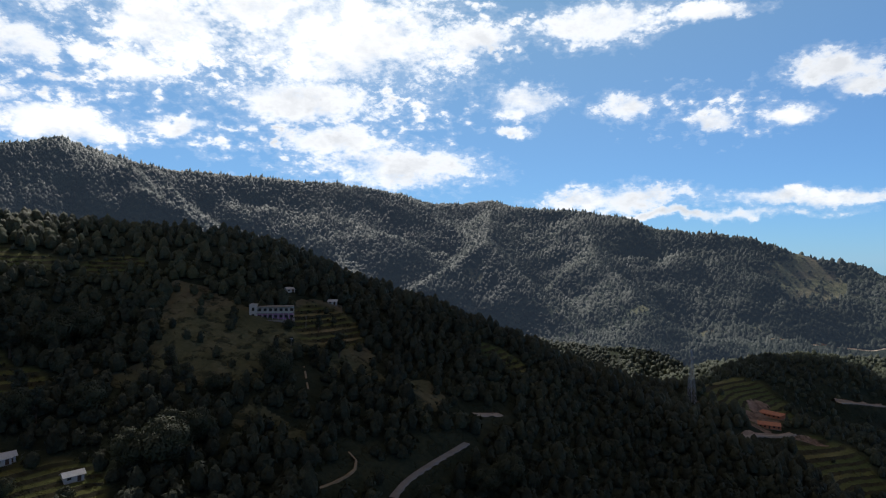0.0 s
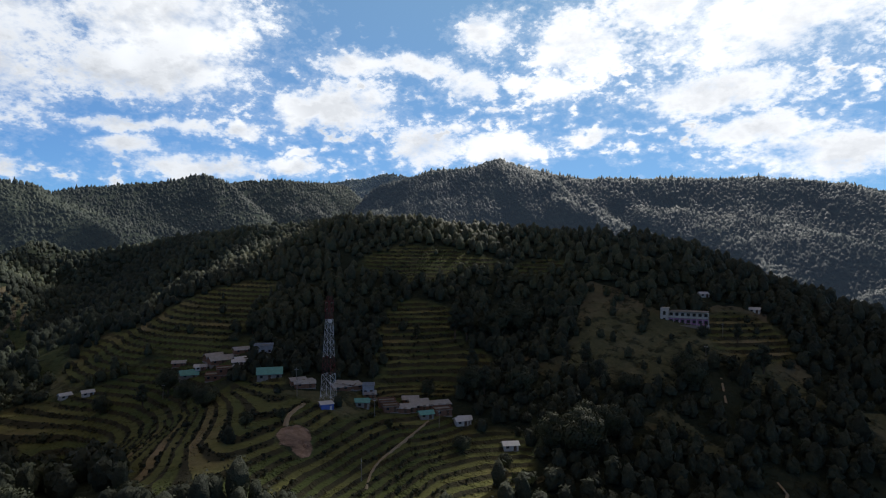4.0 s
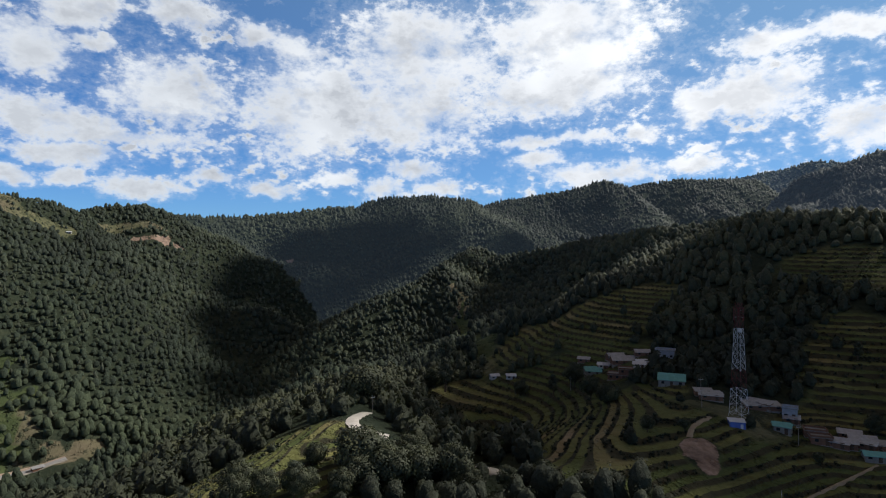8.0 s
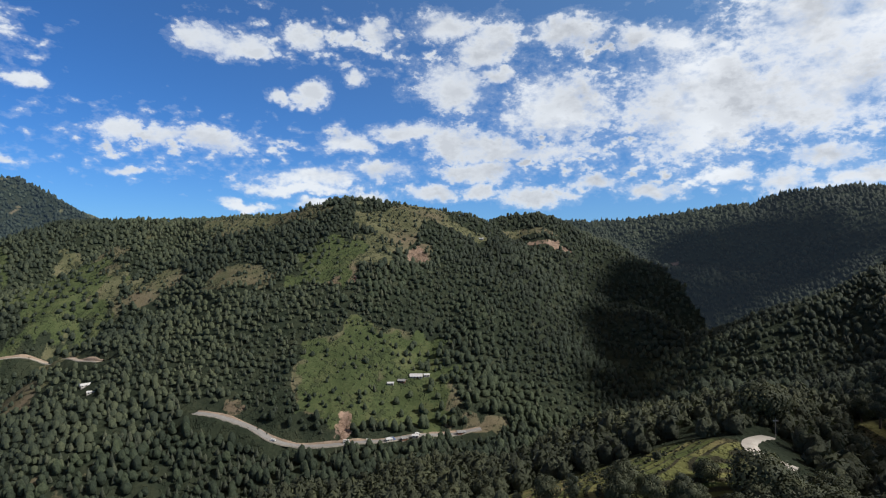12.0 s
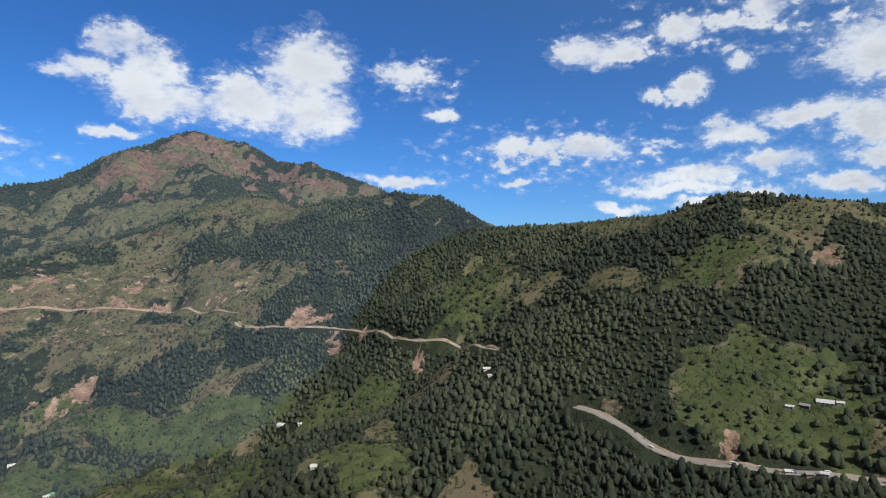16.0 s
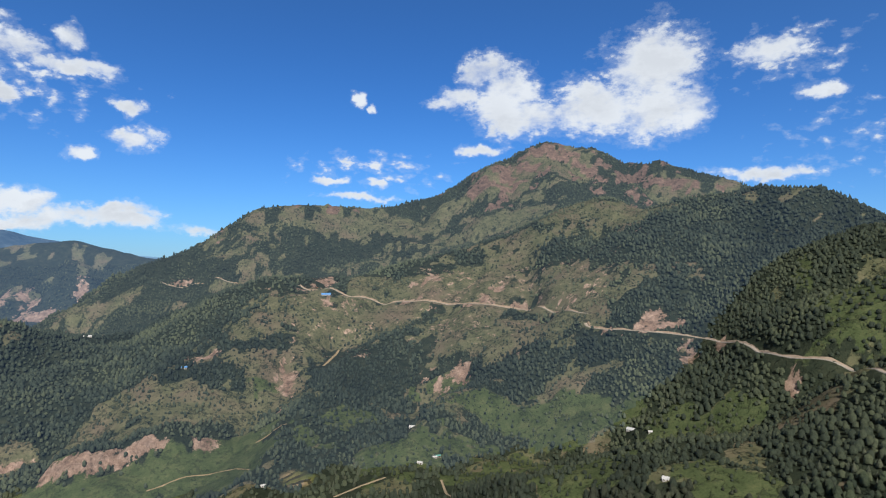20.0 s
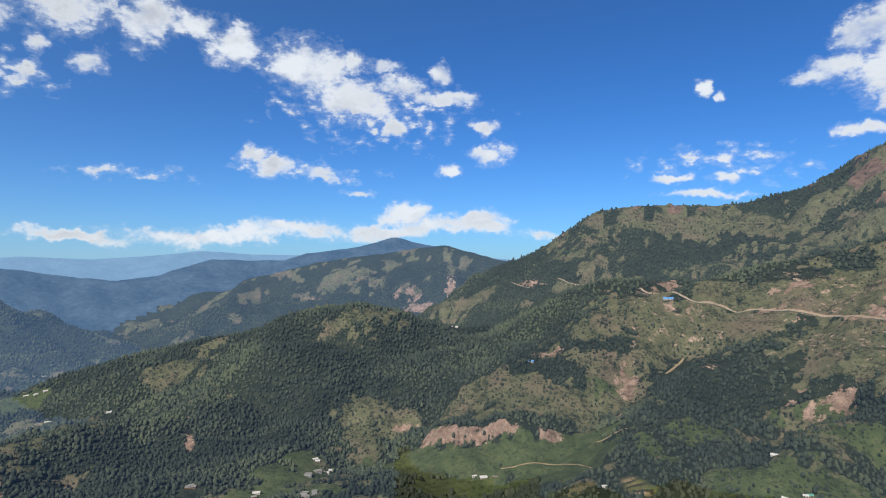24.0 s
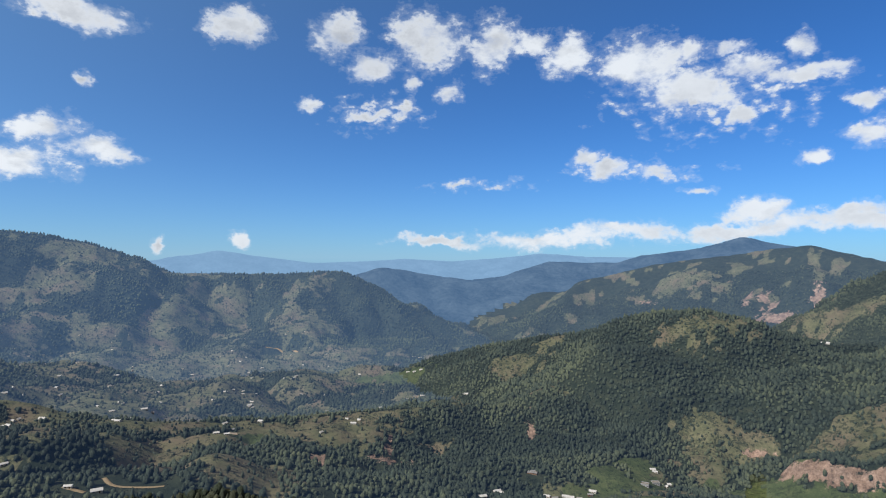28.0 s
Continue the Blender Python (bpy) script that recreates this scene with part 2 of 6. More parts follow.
wt.links.new(hazed.outputs[2], horizon.inputs[6])
horizon.inputs[7].default_value = (3.7, 5.4, 7.2, 1)
wt.links.new(horizon.outputs[2], mixer.inputs[6])
wt.links.new(warm_sheet.outputs[2], mixer.inputs[7])
sky_colour = mixer.outputs[2]

out = wt.nodes.new("ShaderNodeOutputWorld")
back = wt.nodes.new("ShaderNodeBackground")
back.inputs["Strength"].default_value = 0.1
wt.links.new(sky_colour, back.inputs["Color"])
wt.links.new(back.outputs[0], out.inputs["Surface"])
world.cycles.sampling_method = "MANUAL"
world.cycles.sample_map_resolution = 512

# ---- the lie of the land: ridges and spurs as crest lines in metres round the hovering place ----
# name: (side slope, half width of the rounded crest, crest points x, y, z)
RIDGES = {}
RIDGES["south_ridge"] = (0.62, 30, [(855, 1109, -34), (819, 1196, -6), (752, 1240, 15), (656, 1293, 50), (549, 1342, 62), (489, 1397, 75), (458, 1428, 97), (322, 1516, 125), (181, 1590, 140), (130, 1745, 170), (61, 1749, 162), (9, 1750, 165), (-32, 1650, 149), (-129, 1545, 167), (-241, 1481, 182), (-392, 1396, 181), (-504, 1328, 183), (-604, 1263, 187), (-639, 1189, 190), (-691, 1101, 206), (-732, 1074, 215), (-797, 1027, 203), (-826, 1029, 202), (-970, 1077, 201)])
RIDGES["far_south_ridge"] = (0.45, 40, [(-1406, 1560, 287), (-1490, 1480, 300), (-1592, 1369, 273), (-1671, 1272, 256), (-1767, 1134, 227)])
RIDGES["southwest_ridge"] = (0.62, 25, [(-1302, 1094, 206), (-1284, 955, 200), (-1279, 875, 199), (-1276, 750, 174), (-1240, 650, 180), (-1237, 589, 162), (-1221, 447, 136), (-1170, 347, 111), (-1154, 289, 120), (-1151, 208, 124), (-1144, 121, 117), (-1128, 74, 93), (-1109, 39, 94), (-1078, -63, 81), (-1029, -153, 65), (-966, -219, 57)])
RIDGES["southwest_ridge_north"] = (0.62, 25, [(-966, -219, 57), (-898, -241, 68), (-848, -270, 67), (-803, -307, 53), (-753, -323, 61), (-706, -375, 75), (-677, -427, 78), (-645, -473, 69), (-626, -545, 53), (-610, -620, 52), (-585, -684, 48), (-701, -612, 59), (-658, -699, 56), (-611, -792, 54), (-574, -915, 51)])
RIDGES["cone_spur"] = (0.72, 7, [(-865, 248, 16), (-759, 178, -6), (-687, 134, -22), (-654, 87, -42), (-626, 47, -64), (-590, 5, -94), (-559, -26, -120)])
RIDGES["cone_spur_south"] = (0.62, 7, [(-691, 142, -16), (-633, 149, -35), (-566, 150, -62), (-510, 145, -80)])
RIDGES["bowl_spur"] = (0.5, 15, [(-729, 329, 11), (-553, 281, -24), (-452, 257, -29)])
RIDGES["forest_spur"] = (0.55, 15, [(-649, -433, 59), (-572, -404, 3), (-485, -354, -58), (-426, -299, -108), (-390, -263, -124)])
RIDGES["forest_spur_east"] = (0.55, 15, [(-693, -605, 52), (-548, -527, -31), (-426, -451, -87), (-357, -378, -118)])
RIDGES["forest_spur_west"] = (0.55, 15, [(-851, -222, 50), (-691, -202, -30), (-574, -173, -84), (-495, -160, -113)])
RIDGES["knob_ridge"] = (0.55, 25, [(-703, -910, -3), (-683, -1023, 63), (-659, -1097, 104), (-620, -1177, 138), (-564, -1259, 149), (-460, -1322, 143), (-415, -1369, 130), (-390, -1448, 122), (-302, -1530, 163), (-212, -1525, 139), (-124, -1495, 83), (8, -1450, 41), (179, -1389, -5), (284, -1299, -43), (335, -1215, -70), (385, -1168, -88)])
RIDGES["knob_spur"] = (0.5, 12, [(-555, -1242, 144), (-398, -1153, 21), (-292, -1040, -67), (-256, -946, -118), (-189, -859, -157)])
RIDGES["knob_spur_east"] = (0.5, 12, [(-610, -1148, 125), (-489, -963, -23), (-375, -774, -119), (-290, -681, -161)])
RIDGES["mountain"] = (0.62, 15, [(-1405, -1821, 86), (-1207, -2074, 195), (-1021, -2227, 272), (-906, -2330, 329), (-733, -2442, 397), (-551, -2541, 425), (-453, -2560, 483), (-355, -2576, 498), (-259, -2587, 508), (-164, -2595, 480), (-71, -2569, 413), (18, -2550, 353), (164, -2495, 287), (399, -2367, 218), (474, -2302, 203), (601, -2220, 204), (496, -2215, 194), (658, -2152, 203), (815, -2044, 183), (917, -1945, 95), (984, -1878, 43), (1054, -1793, -5), (1092, -1676, -80), (1211, -1529, -170)])
RIDGES["mountain_spur"] = (0.5, 20, [(-258, -2577, 501), (-261, -2184, 265), (-262, -1882, 121)])
RIDGES["north_hill"] = (0.4, 30, [(1275, -2493, -32), (1519, -2470, -9), (1815, -2389, 68), (2028, -2278, 40), (2310, -1992, -21), (2436, -1751, -88), (2424, -1592, -132), (2315, -1390, -253), (2235, -1227, -335)])
RIDGES["purple_ridge"] = (0.4, 40, [(2480, -3265, 69), (2757, -3035, 146), (2952, -2845, 75), (3153, -2621, 33), (3266, -2478, -26), (3431, -2056, -20), (3509, -1920, -91), (3572, -1687, -145)])
RIDGES["valley_hill"] = (0.35, 30, [(3595, -631, -154), (3568, -768, -119), (3536, -905, -58), (3454, -1180, -106), (3291, -1460, -145), (3171, -1596, -141), (2987, -1727, -212), (2877, -1812, -281)])
RIDGES["far_blue_hill"] = (0.3, 40, [(4485, 765, -71), (4466, 554, -27), (4487, 341, 6), (4499, 79, 45), (4497, -157, 10), (4469, -525, -44), (4466, -871, -78)])
RIDGES["horizon_range"] = (0.25, 60, [(4787, -563, -56), (4712, -1013, -35), (4619, -1377, -9), (4497, -1735, -26), (4347, -2082, 5), (4173, -2411, 45), (3980, -2719, 19), (3650, -3148, 16), (2762, -3950, 25), (2443, -4155, -10)])
RIDGES["west_hill"] = (0.55, 30, [(2393, 1016, 135), (2497, 887, 96), (2528, 796, 96), (2556, 699, 86), (2594, 541, 52), (2622, 387, 0), (2665, 288, -66), (2680, 23, -72), (2671, -215, -80), (2640, -463, -67), (2581, -556, -130), (2518, -646, -229), (2428, -778, -312), (2332, -902, -357), (2239, -995, -389)])
RIDGES["west_spur"] = (0.35, 20, [(2576, -352, -85), (2243, -182, -222), (1950, -20, -297), (1693, 152, -340)])
RIDGES["central_hill"] = (0.42, 20, [(1438, -427, -293), (1387, -516, -253), (1320, -601, -217), (1215, -696, -186), (1102, -780, -159), (1006, -839, -119), (939, -899, -103), (901, -951, -113), (863, -1064, -150)])
RIDGES["road_spur"] = (0.45, 15, [(384, -1450, -46), (473, -1211, -51), (530, -1165, -73), (591, -1079, -141), (613, -973, -194), (616, -887, -225)])
RIDGES["road_spur_face"] = (0.42, 30, [(469, -1202, -51), (439, -1030, -136), (421, -852, -196), (422, -726, -236)])
RIDGES["pine_spur"] = (0.5, 12, [(131, -1283, -79), (157, -1109, -140), (241, -919, -187), (252, -780, -206), (250, -654, -226), (244, -548, -235)])
RIDGES["pine_spur_east"] = (0.5, 12, [(-213, -1130, -110), (-126, -952, -158), (-31, -859, -186), (49, -798, -190), (84, -695, -214)])
RIDGES["near_bench"] = (0.3, 40, [(-300, -473, -124), (-221, -493, -159), (-142, -500, -174), (-44, -498, -191)])
RIDGES["front_ridge"] = (0.45, 15, [(745, 151, -251), (789, 131, -240), (829, 39, -249), (857, -71, -249), (886, -247, -238), (895, -347, -241), (883, -424, -247), (779, -451, -266), (643, -476, -284)])
RIDGES["school_hill"] = (0.45, 25, [(-355, 323, 26), (-330, 306, 25), (-294, 327, 24), (-265, 345, 21), (-228, 365, 16), (-162, 382, 16), (-136, 381, 9), (-120, 381, 2), (-81, 371, -13), (-47, 367, -22), (-22, 359, -30), (-5, 350, -43), (10, 340, -52), (6, 330, -78)])
RIDGES["school_hill_west"] = (0.64, 22, [(-763, 262, -5), (-632, 310, 16), (-514, 315, 26), (-433, 323, 27), (-355, 323, 26)])
RIDGES["school_face"] = (0.42, 35, [(-236, 347, 7), (-165, 303, -21), (-105, 286, -33), (-74, 270, -48), (-67, 262, -61)])
RIDGES["pylon_hill"] = (0.4, 20, [(469, 648, -113), (311, 513, -90), (192, 418, -94), (128, 411, -93), (65, 395, -101), (40, 348, -103)])
RIDGES["dome_spur"] = (0.85, 8, [(118, 1556, 136), (114, 1315, 62), (78, 1167, 21), (-10, 1090, -31), (-87, 1006, -81), (-128, 941, -109)])
RIDGES["dome_spur_west"] = (0.8, 8, [(83, 1167, 21), (140, 1071, -31), (182, 983, -81), (223, 872, -122)])
RIDGES["south_rib"] = (0.75, 8, [(-291, 1472, 114), (-266, 1221, 33), (-167, 1067, -24), (-125, 992, -61)])
RIDGES["south_rib_west"] = (0.7, 8, [(348, 1408, 79), (330, 1206, 12), (326, 1030, -46), (321, 894, -88)])
RIDGES["village_spur"] = (0.34, 16, [(-250, 225, -37), (-207, 165, -47), (-176, 126, -52), (-155, 98, -54), (-141, 76, -56), (-128, 56, -60)])
RIDGES["village_bench"] = (0.3, 10, [(-285, 140, -63), (-262, 148, -60), (-235, 142, -60), (-200, 140, -57), (-170, 145, -57), (-140, 158, -61), (-122, 168, -65), (-104, 172, -71)])
RIDGES["lane_spur"] = (0.38, 12, [(-330, 30, -70), (-250, 22, -59), (-213, 14, -55), (-180, 12, -53), (-170, 2, -54), (-148, -18, -56), (-124, -40, -62)])


def lattice(ix, iy, seed):
    """A repeatable random number from 0 to 1 for each whole-numbered place."""
    n = (ix.astype(np.int64) * 374761393 + iy.astype(np.int64) * 668265263 + seed * 1442695041) & 0x7FFFFFFF
    n = ((n ^ (n >> 13)) * 1274126177) & 0x7FFFFFFF
    n = ((n ^ (n >> 16)) * 668265263) & 0x7FFFFFFF
    return ((n ^ (n >> 15)) & 0xFFFF) / 65535.0


def value_noise(x, y, scale, seed):
    """Smooth noise from -1 to 1 with bumps about scale metres wide."""
    u, v = x / scale, y / scale
    i, j = np.floor(u), np.floor(v)
    fu, fv = u - i, v - j
    fu, fv = fu * fu * (3 - 2 * fu), fv * fv * (3 - 2 * fv)
    i, j = i.astype(np.int64), j.astype(np.int64)
    a = lattice(i, j, seed) * (1 - fu) + lattice(i + 1, j, seed) * fu
    b = lattice(i, j + 1, seed) * (1 - fu) + lattice(i + 1, j + 1, seed) * fu
    return (a * (1 - fv) + b * fv) * 2 - 1


def rough_land(x, y, with_owner=False):
    """Height of the bare land: the highest of all ridges, softly joined, with gullies on the flanks; and which ridge it is."""
    r = np.hypot(x, y)
    along = x * 0.5736 - y * 0.8192  # downstream
    floor = -135 - 0.19 * np.clip(along, 0, 760) - 0.05 * np.clip(along - 760, 0, 2500)
    floor = floor + 0.08 * np.clip(along - 2600, 0, 3000)
    soft = 5 + 0.012 * r
    wx = x + 18 * value_noise(x, y, 130, 5) + 6 * value_noise(x, y, 42, 6)
    wy = y + 18 * value_noise(x, y, 130, 7) + 6 * value_noise(x, y, 42, 8)
    warp = np.clip(r / 900, 0.15, 1)
    wx, wy = x + (wx - x) * warp, y + (wy - y) * warp
    best = floor.copy()
    layers = [floor]
    depth = np.full_like(x, 1e9)
    owner = np.zeros(x.shape, int)
    for number, (slope, width, crest) in enumerate(RIDGES.values()):
        top = np.full_like(x, -1e9)
        for (ax, ay, az), (bx, by, bz) in zip(crest[:-1], crest[1:]):
            dx, dy = bx - ax, by - ay
            s = np.clip(((wx - ax) * dx + (wy - ay) * dy) / (dx * dx + dy * dy + 1e-6), 0, 1)
            d = np.hypot(wx - ax - s * dx, wy - ay - s * dy)
            z = az + s * (bz - az) - slope * (np.sqrt(d * d + width * width) - width)
            top = np.maximum(top, z)
            np.minimum(depth, d, out=depth)
        layers.append(top)
        owner[top > best] = number + 1
        np.maximum(best, top, out=best)
    total = np.zeros_like(x)
    for top in layers:
        total += np.exp(np.clip((top - best) / soft, -30, 0))
    z = best + soft * np.log(total) * 0.6
    flank = np.clip(depth / 120, 0, 1) * np.clip(r / 500, 0.1, 1)
    gully = 1 - np.abs(value_noise(wx, wy, 170, 11)) * 2
    small = 1 - np.abs(value_noise(wx, wy, 62, 12)) * 2
    ribs = 1 - np.abs(value_noise(wx, wy, 290, 14)) * 2
    far = np.clip((r - 1500) / 700, 0, 1) * np.clip((3300 - r) / 300, 0, 1)
    z = z - flank * ((21 + 6 * far) * gully + (8 + 3 * far) * small + 24 * far * ribs) + 1.2 * value_noise(x, y, 23, 13) * np.clip(r / 250, 0.1, 1)
    return (z, owner) if with_owner else z


# ---- materials ----
def shader(name, rough=0.9, spec=0.2):
    """A new material, its nodes, links and principled shader."""
    m = bpy.data.materials.new(name)
    m.use_nodes = True
    t = m.node_tree
    p = t.nodes["Principled BSDF"]
    p.inputs["Roughness"].default_value = rough
    p.inputs["Specular IOR Level"].default_value = spec
    return m, t, p


def tnoise(t, scale, detail=4, rough=0.55, vector=None):
    n = t.nodes.new("ShaderNodeTexNoise")
    n.inputs["Scale"].default_value, n.inputs["Detail"].default_value, n.inputs["Roughness"].default_value = scale, detail, rough
    if vector is not None:
        t.links.new(vector, n.inputs["Vector"])
    return n.outputs["Fac"]


def ramp(t, fac, stops):
    n = t.nodes.new("ShaderNodeValToRGB")
    while len(n.color_ramp.elements) < len(stops):
        n.color_ramp.elements.new(0.5)
    for e, (pos, col) in zip(n.color_ramp.elements, stops):
        e.position, e.color = pos, (*col, 1)
    t.links.new(fac, n.inputs[0])
    return n.outputs[0]


def mix(t, fac, a, b, blend="MIX"):
    n = t.nodes.new("ShaderNodeMix")
    n.data_type, n.blend_type = "RGBA", blend
    for slot, v in ((0, fac), (6, a), (7, b)):
        if isinstance(v, (int, float)):
            n.inputs[slot].default_value = v
        elif isinstance(v, tuple):
            n.inputs[slot].default_value = (*v, 1)
        else:
            t.links.new(v, n.inputs[slot])
    return n.outputs[2]


def tmath(t, op, a, b, clamp=False):
    n = t.nodes.new("ShaderNodeMath")
    n.operation, n.use_clamp = op, clamp
    for slot, v in enumerate((a, b)):
        if isinstance(v, (int, float)):
            n.inputs[slot].default_value = v
        else:
            t.links.new(v, n.inputs[slot])
    return n.outputs[0]


def bump(t, p, height_socket, strength, distance):
    n = t.nodes.new("ShaderNodeBump")
    n.inputs["Strength"].default_value, n.inputs["Distance"].default_value = strength, distance
    t.links.new(height_socket, n.inputs["Height"])
    t.links.new(n.outputs[0], p.inputs["Normal"])


def place(t):
    n = t.nodes.new("ShaderNodeTexCoord")
    return n.outputs["Object"]


def ground_material(name, haze_glow):
    m, t, p = shader(name, 0.95, 0.05)
    # haze before the hill is painted in as an even emission
    p.inputs["Emission Color"].default_value = (*haze_glow, 1)
    p.inputs["Emission Strength"].default_value = 1.0 if max(haze_glow) > 0 else 0.0
    pos = place(t)
    att = t.nodes.new("ShaderNodeAttribute")
    att.attribute_name = "cover"
    sep = t.nodes.new("ShaderNodeSeparateColor")
    t.links.new(att.outputs["Color"], sep.inputs[0])
    meadow, soil, crop = sep.outputs[0], sep.outputs[1], sep.outputs[2]
    rock = att.outputs["Alpha"]
    big, mid, fine = tnoise(t, 0.008, 4, 0.6, pos), tnoise(t, 0.06, 5, 0.6, pos), tnoise(t, 0.5, 4, 0.65, pos)
    both = tmath(t, "ADD", tmath(t, "MULTIPLY", mid, 0.6), tmath(t, "MULTIPLY", fine, 0.4))
    wood = ramp(t, both, [(0.3, (0.012, 0.018, 0.013)), (0.5, (0.026, 0.034, 0.023)), (0.7, (0.050, 0.056, 0.036))])
    grass = ramp(t, both, [(0.3, (0.048, 0.054, 0.031)), (0.5, (0.094, 0.099, 0.057)), (0.7, (0.158, 0.146, 0.092))])
    lush = ramp(t, both, [(0.3, (0.032, 0.046, 0.021)), (0.5, (0.060, 0.079, 0.036)), (0.7, (0.104, 0.114, 0.056))])
    earth = ramp(t, both, [(0.3, (0.075, 0.052, 0.040)), (0.44, (0.190, 0.135, 0.105)), (0.58, (0.310, 0.230, 0.188)), (0.72, (0.430, 0.345, 0.290))])
    stone = ramp(t, both, [(0.3, (0.050, 0.038, 0.032)), (0.5, (0.125, 0.086, 0.070)), (0.7, (0.240, 0.165, 0.135))])
    edge = tmath(t, "ADD", tmath(t, "MULTIPLY", tmath(t, "SUBTRACT", mid, 0.5), 0.9), tmath(t, "MULTIPLY", tmath(t, "SUBTRACT", fine, 0.5), 0.5))

    def mask(channel):
        return tmath(t, "MULTIPLY", tmath(t, "SUBTRACT", tmath(t, "ADD", channel, edge), 0.38), 4.5, clamp=True)
    c = mix(t, mask(meadow), wood, grass)
    c = mix(t, tmath(t, "MULTIPLY", tmath(t, "SUBTRACT", tnoise(t, 0.012, 6, 0.6, pos), 0.47), 4.0, clamp=True), c, mix(t, mask(meadow), c, (0.136, 0.106, 0.080)))
    tussock = tmath(t, "ADD", tmath(t, "MULTIPLY", tnoise(t, 0.2, 3, 0.7, pos), 0.65), tmath(t, "MULTIPLY", tnoise(t, 0.035, 4, 0.6, pos), 0.35))
    shrubs = tmath(t, "MULTIPLY", tmath(t, "SUBTRACT", tussock, 0.52), 14.0, clamp=True)
    c = mix(t, mask(crop), c, lush)
    c = mix(t, tmath(t, "MULTIPLY", shrubs, tmath(t, "SUBTRACT", 0.8, tmath(t, "MULTIPLY", crop, 0.35))), c, wood)
    ter = t.nodes.new("ShaderNodeAttribute")
    ter.attribute_name = "terrace"
    tsep = t.nodes.new("ShaderNodeSeparateXYZ")
    t.links.new(ter.outputs["Vector"], tsep.inputs[0])
    phase = tmath(t, "FRACT", tmath(t, "ADD", tsep.outputs[0], tmath(t, "MULTIPLY", tmath(t, "SUBTRACT", fine, 0.5), 0.25)), 0.0)
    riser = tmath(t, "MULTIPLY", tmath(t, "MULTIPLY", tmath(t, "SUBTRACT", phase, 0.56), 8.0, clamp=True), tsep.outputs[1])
    strip = t.nodes.new("ShaderNodeTexWhiteNoise")
    strip.noise_dimensions = "1D"
    t.links.new(tmath(t, "FLOOR", tsep.outputs[0], 0.0), strip.inputs["W"])
    sown = tmath(t, "ADD", tmath(t, "MULTIPLY", strip.outputs["Value"], 0.25), tmath(t, "MULTIPLY", tnoise(t, 0.014, 4, 0.6, pos), 0.95))
    tread = mix(t, 1.0, ramp(t, sown, [(0.45, (0.070, 0.090, 0.036)), (0.64, (0.118, 0.124, 0.052)), (0.76, (0.168, 0.146, 0.080)), (0.86, (0.260, 0.205, 0.140))]), ramp(t, both, [(0.3, (0.6, 0.62, 0.58)), (0.7, (1.35, 1.3, 1.2))]), "MULTIPLY")
    c = mix(t, tsep.outputs[1], c, tread)
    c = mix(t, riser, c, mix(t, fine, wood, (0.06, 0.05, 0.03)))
    c = mix(t, mask(rock), c, stone)
    stretch = t.nodes.new("ShaderNodeMapping")
    stretch.inputs["Scale"].default_value = (1, 1, 0.16)
    t.links.new(pos, stretch.inputs["Vector"])
    streak = tnoise(t, 0.11, 5, 0.7, stretch.outputs[0])
    bared = tmath(t, "ADD", soil, tmath(t, "MULTIPLY", tmath(t, "SUBTRACT", streak, 0.52), 2.4))
    washed = mix(t, 1.0, earth, ramp(t, streak, [(0.35, (0.55, 0.55, 0.56)), (0.65, (1.15, 1.12, 1.1))]), "MULTIPLY")
    c = mix(t, tmath(t, "MULTIPLY", mask(bared), tmath(t, "MULTIPLY", soil, 4.0, clamp=True)), c, washed)
    c = mix(t, 0.5, c, ramp(t, big, [(0.3, (0.7, 0.72, 0.66)), (0.7, (1.25, 1.2, 1.1))]), "MULTIPLY")
    t.links.new(c, p.inputs["Base Color"])
    bump(t, p, tmath(t, "ADD", both, tmath(t, "MULTIPLY", shrubs, 0.5)), 0.9, 1.8)
    return m


def leaf_material(name, dark, middle, light, haze_glow=(0, 0, 0)):
    m, t, p = shader(name, 0.65, 0.12)
    # leaves carry the same painted haze as the ground below them
    p.inputs["Emission Color"].default_value = (*haze_glow, 1)
    p.inputs["Emission Strength"].default_value = 1.0 if max(haze_glow) > 0 else 0.0
    att = t.nodes.new("ShaderNodeAttribute")
    att.attribute_name = "tint"
    geo = t.nodes.new("ShaderNodeNewGeometry")
    v = tmath(t, "ADD", tmath(t, "MULTIPLY", att.outputs["Fac"], 0.82), tmath(t, "MULTIPLY", geo.outputs["Random Per Island"], 0.18))
    c = ramp(t, v, [(0.08, dark), (0.5, middle), (0.95, light)])
    c = mix(t, 0.6, c, ramp(t, tnoise(t, 1.3, 3, 0.6, place(t)), [(0.3, (0.55, 0.58, 0.5)), (0.7, (1.35, 1.3, 1.2))]), "MULTIPLY")
    t.links.new(c, p.inputs["Base Color"])
    bump(t, p, tnoise(t, 1.1, 4, 0.65, place(t)), 1.0, 0.8)
    glowing = t.nodes.new("ShaderNodeBsdfTranslucent")
    t.links.new(mix(t, 1.0, c, (1.1, 1.15, 0.85), "MULTIPLY"), glowing.inputs["Color"])
    both = t.nodes.new("ShaderNodeMixShader")
    both.inputs[0].default_value = 0.12
    t.links.new(p.outputs[0], both.inputs[1])
    t.links.new(glowing.outputs[0], both.inputs[2])
    t.links.new(both.outputs[0], t.nodes["Material Output"].inputs["Surface"])
    return m


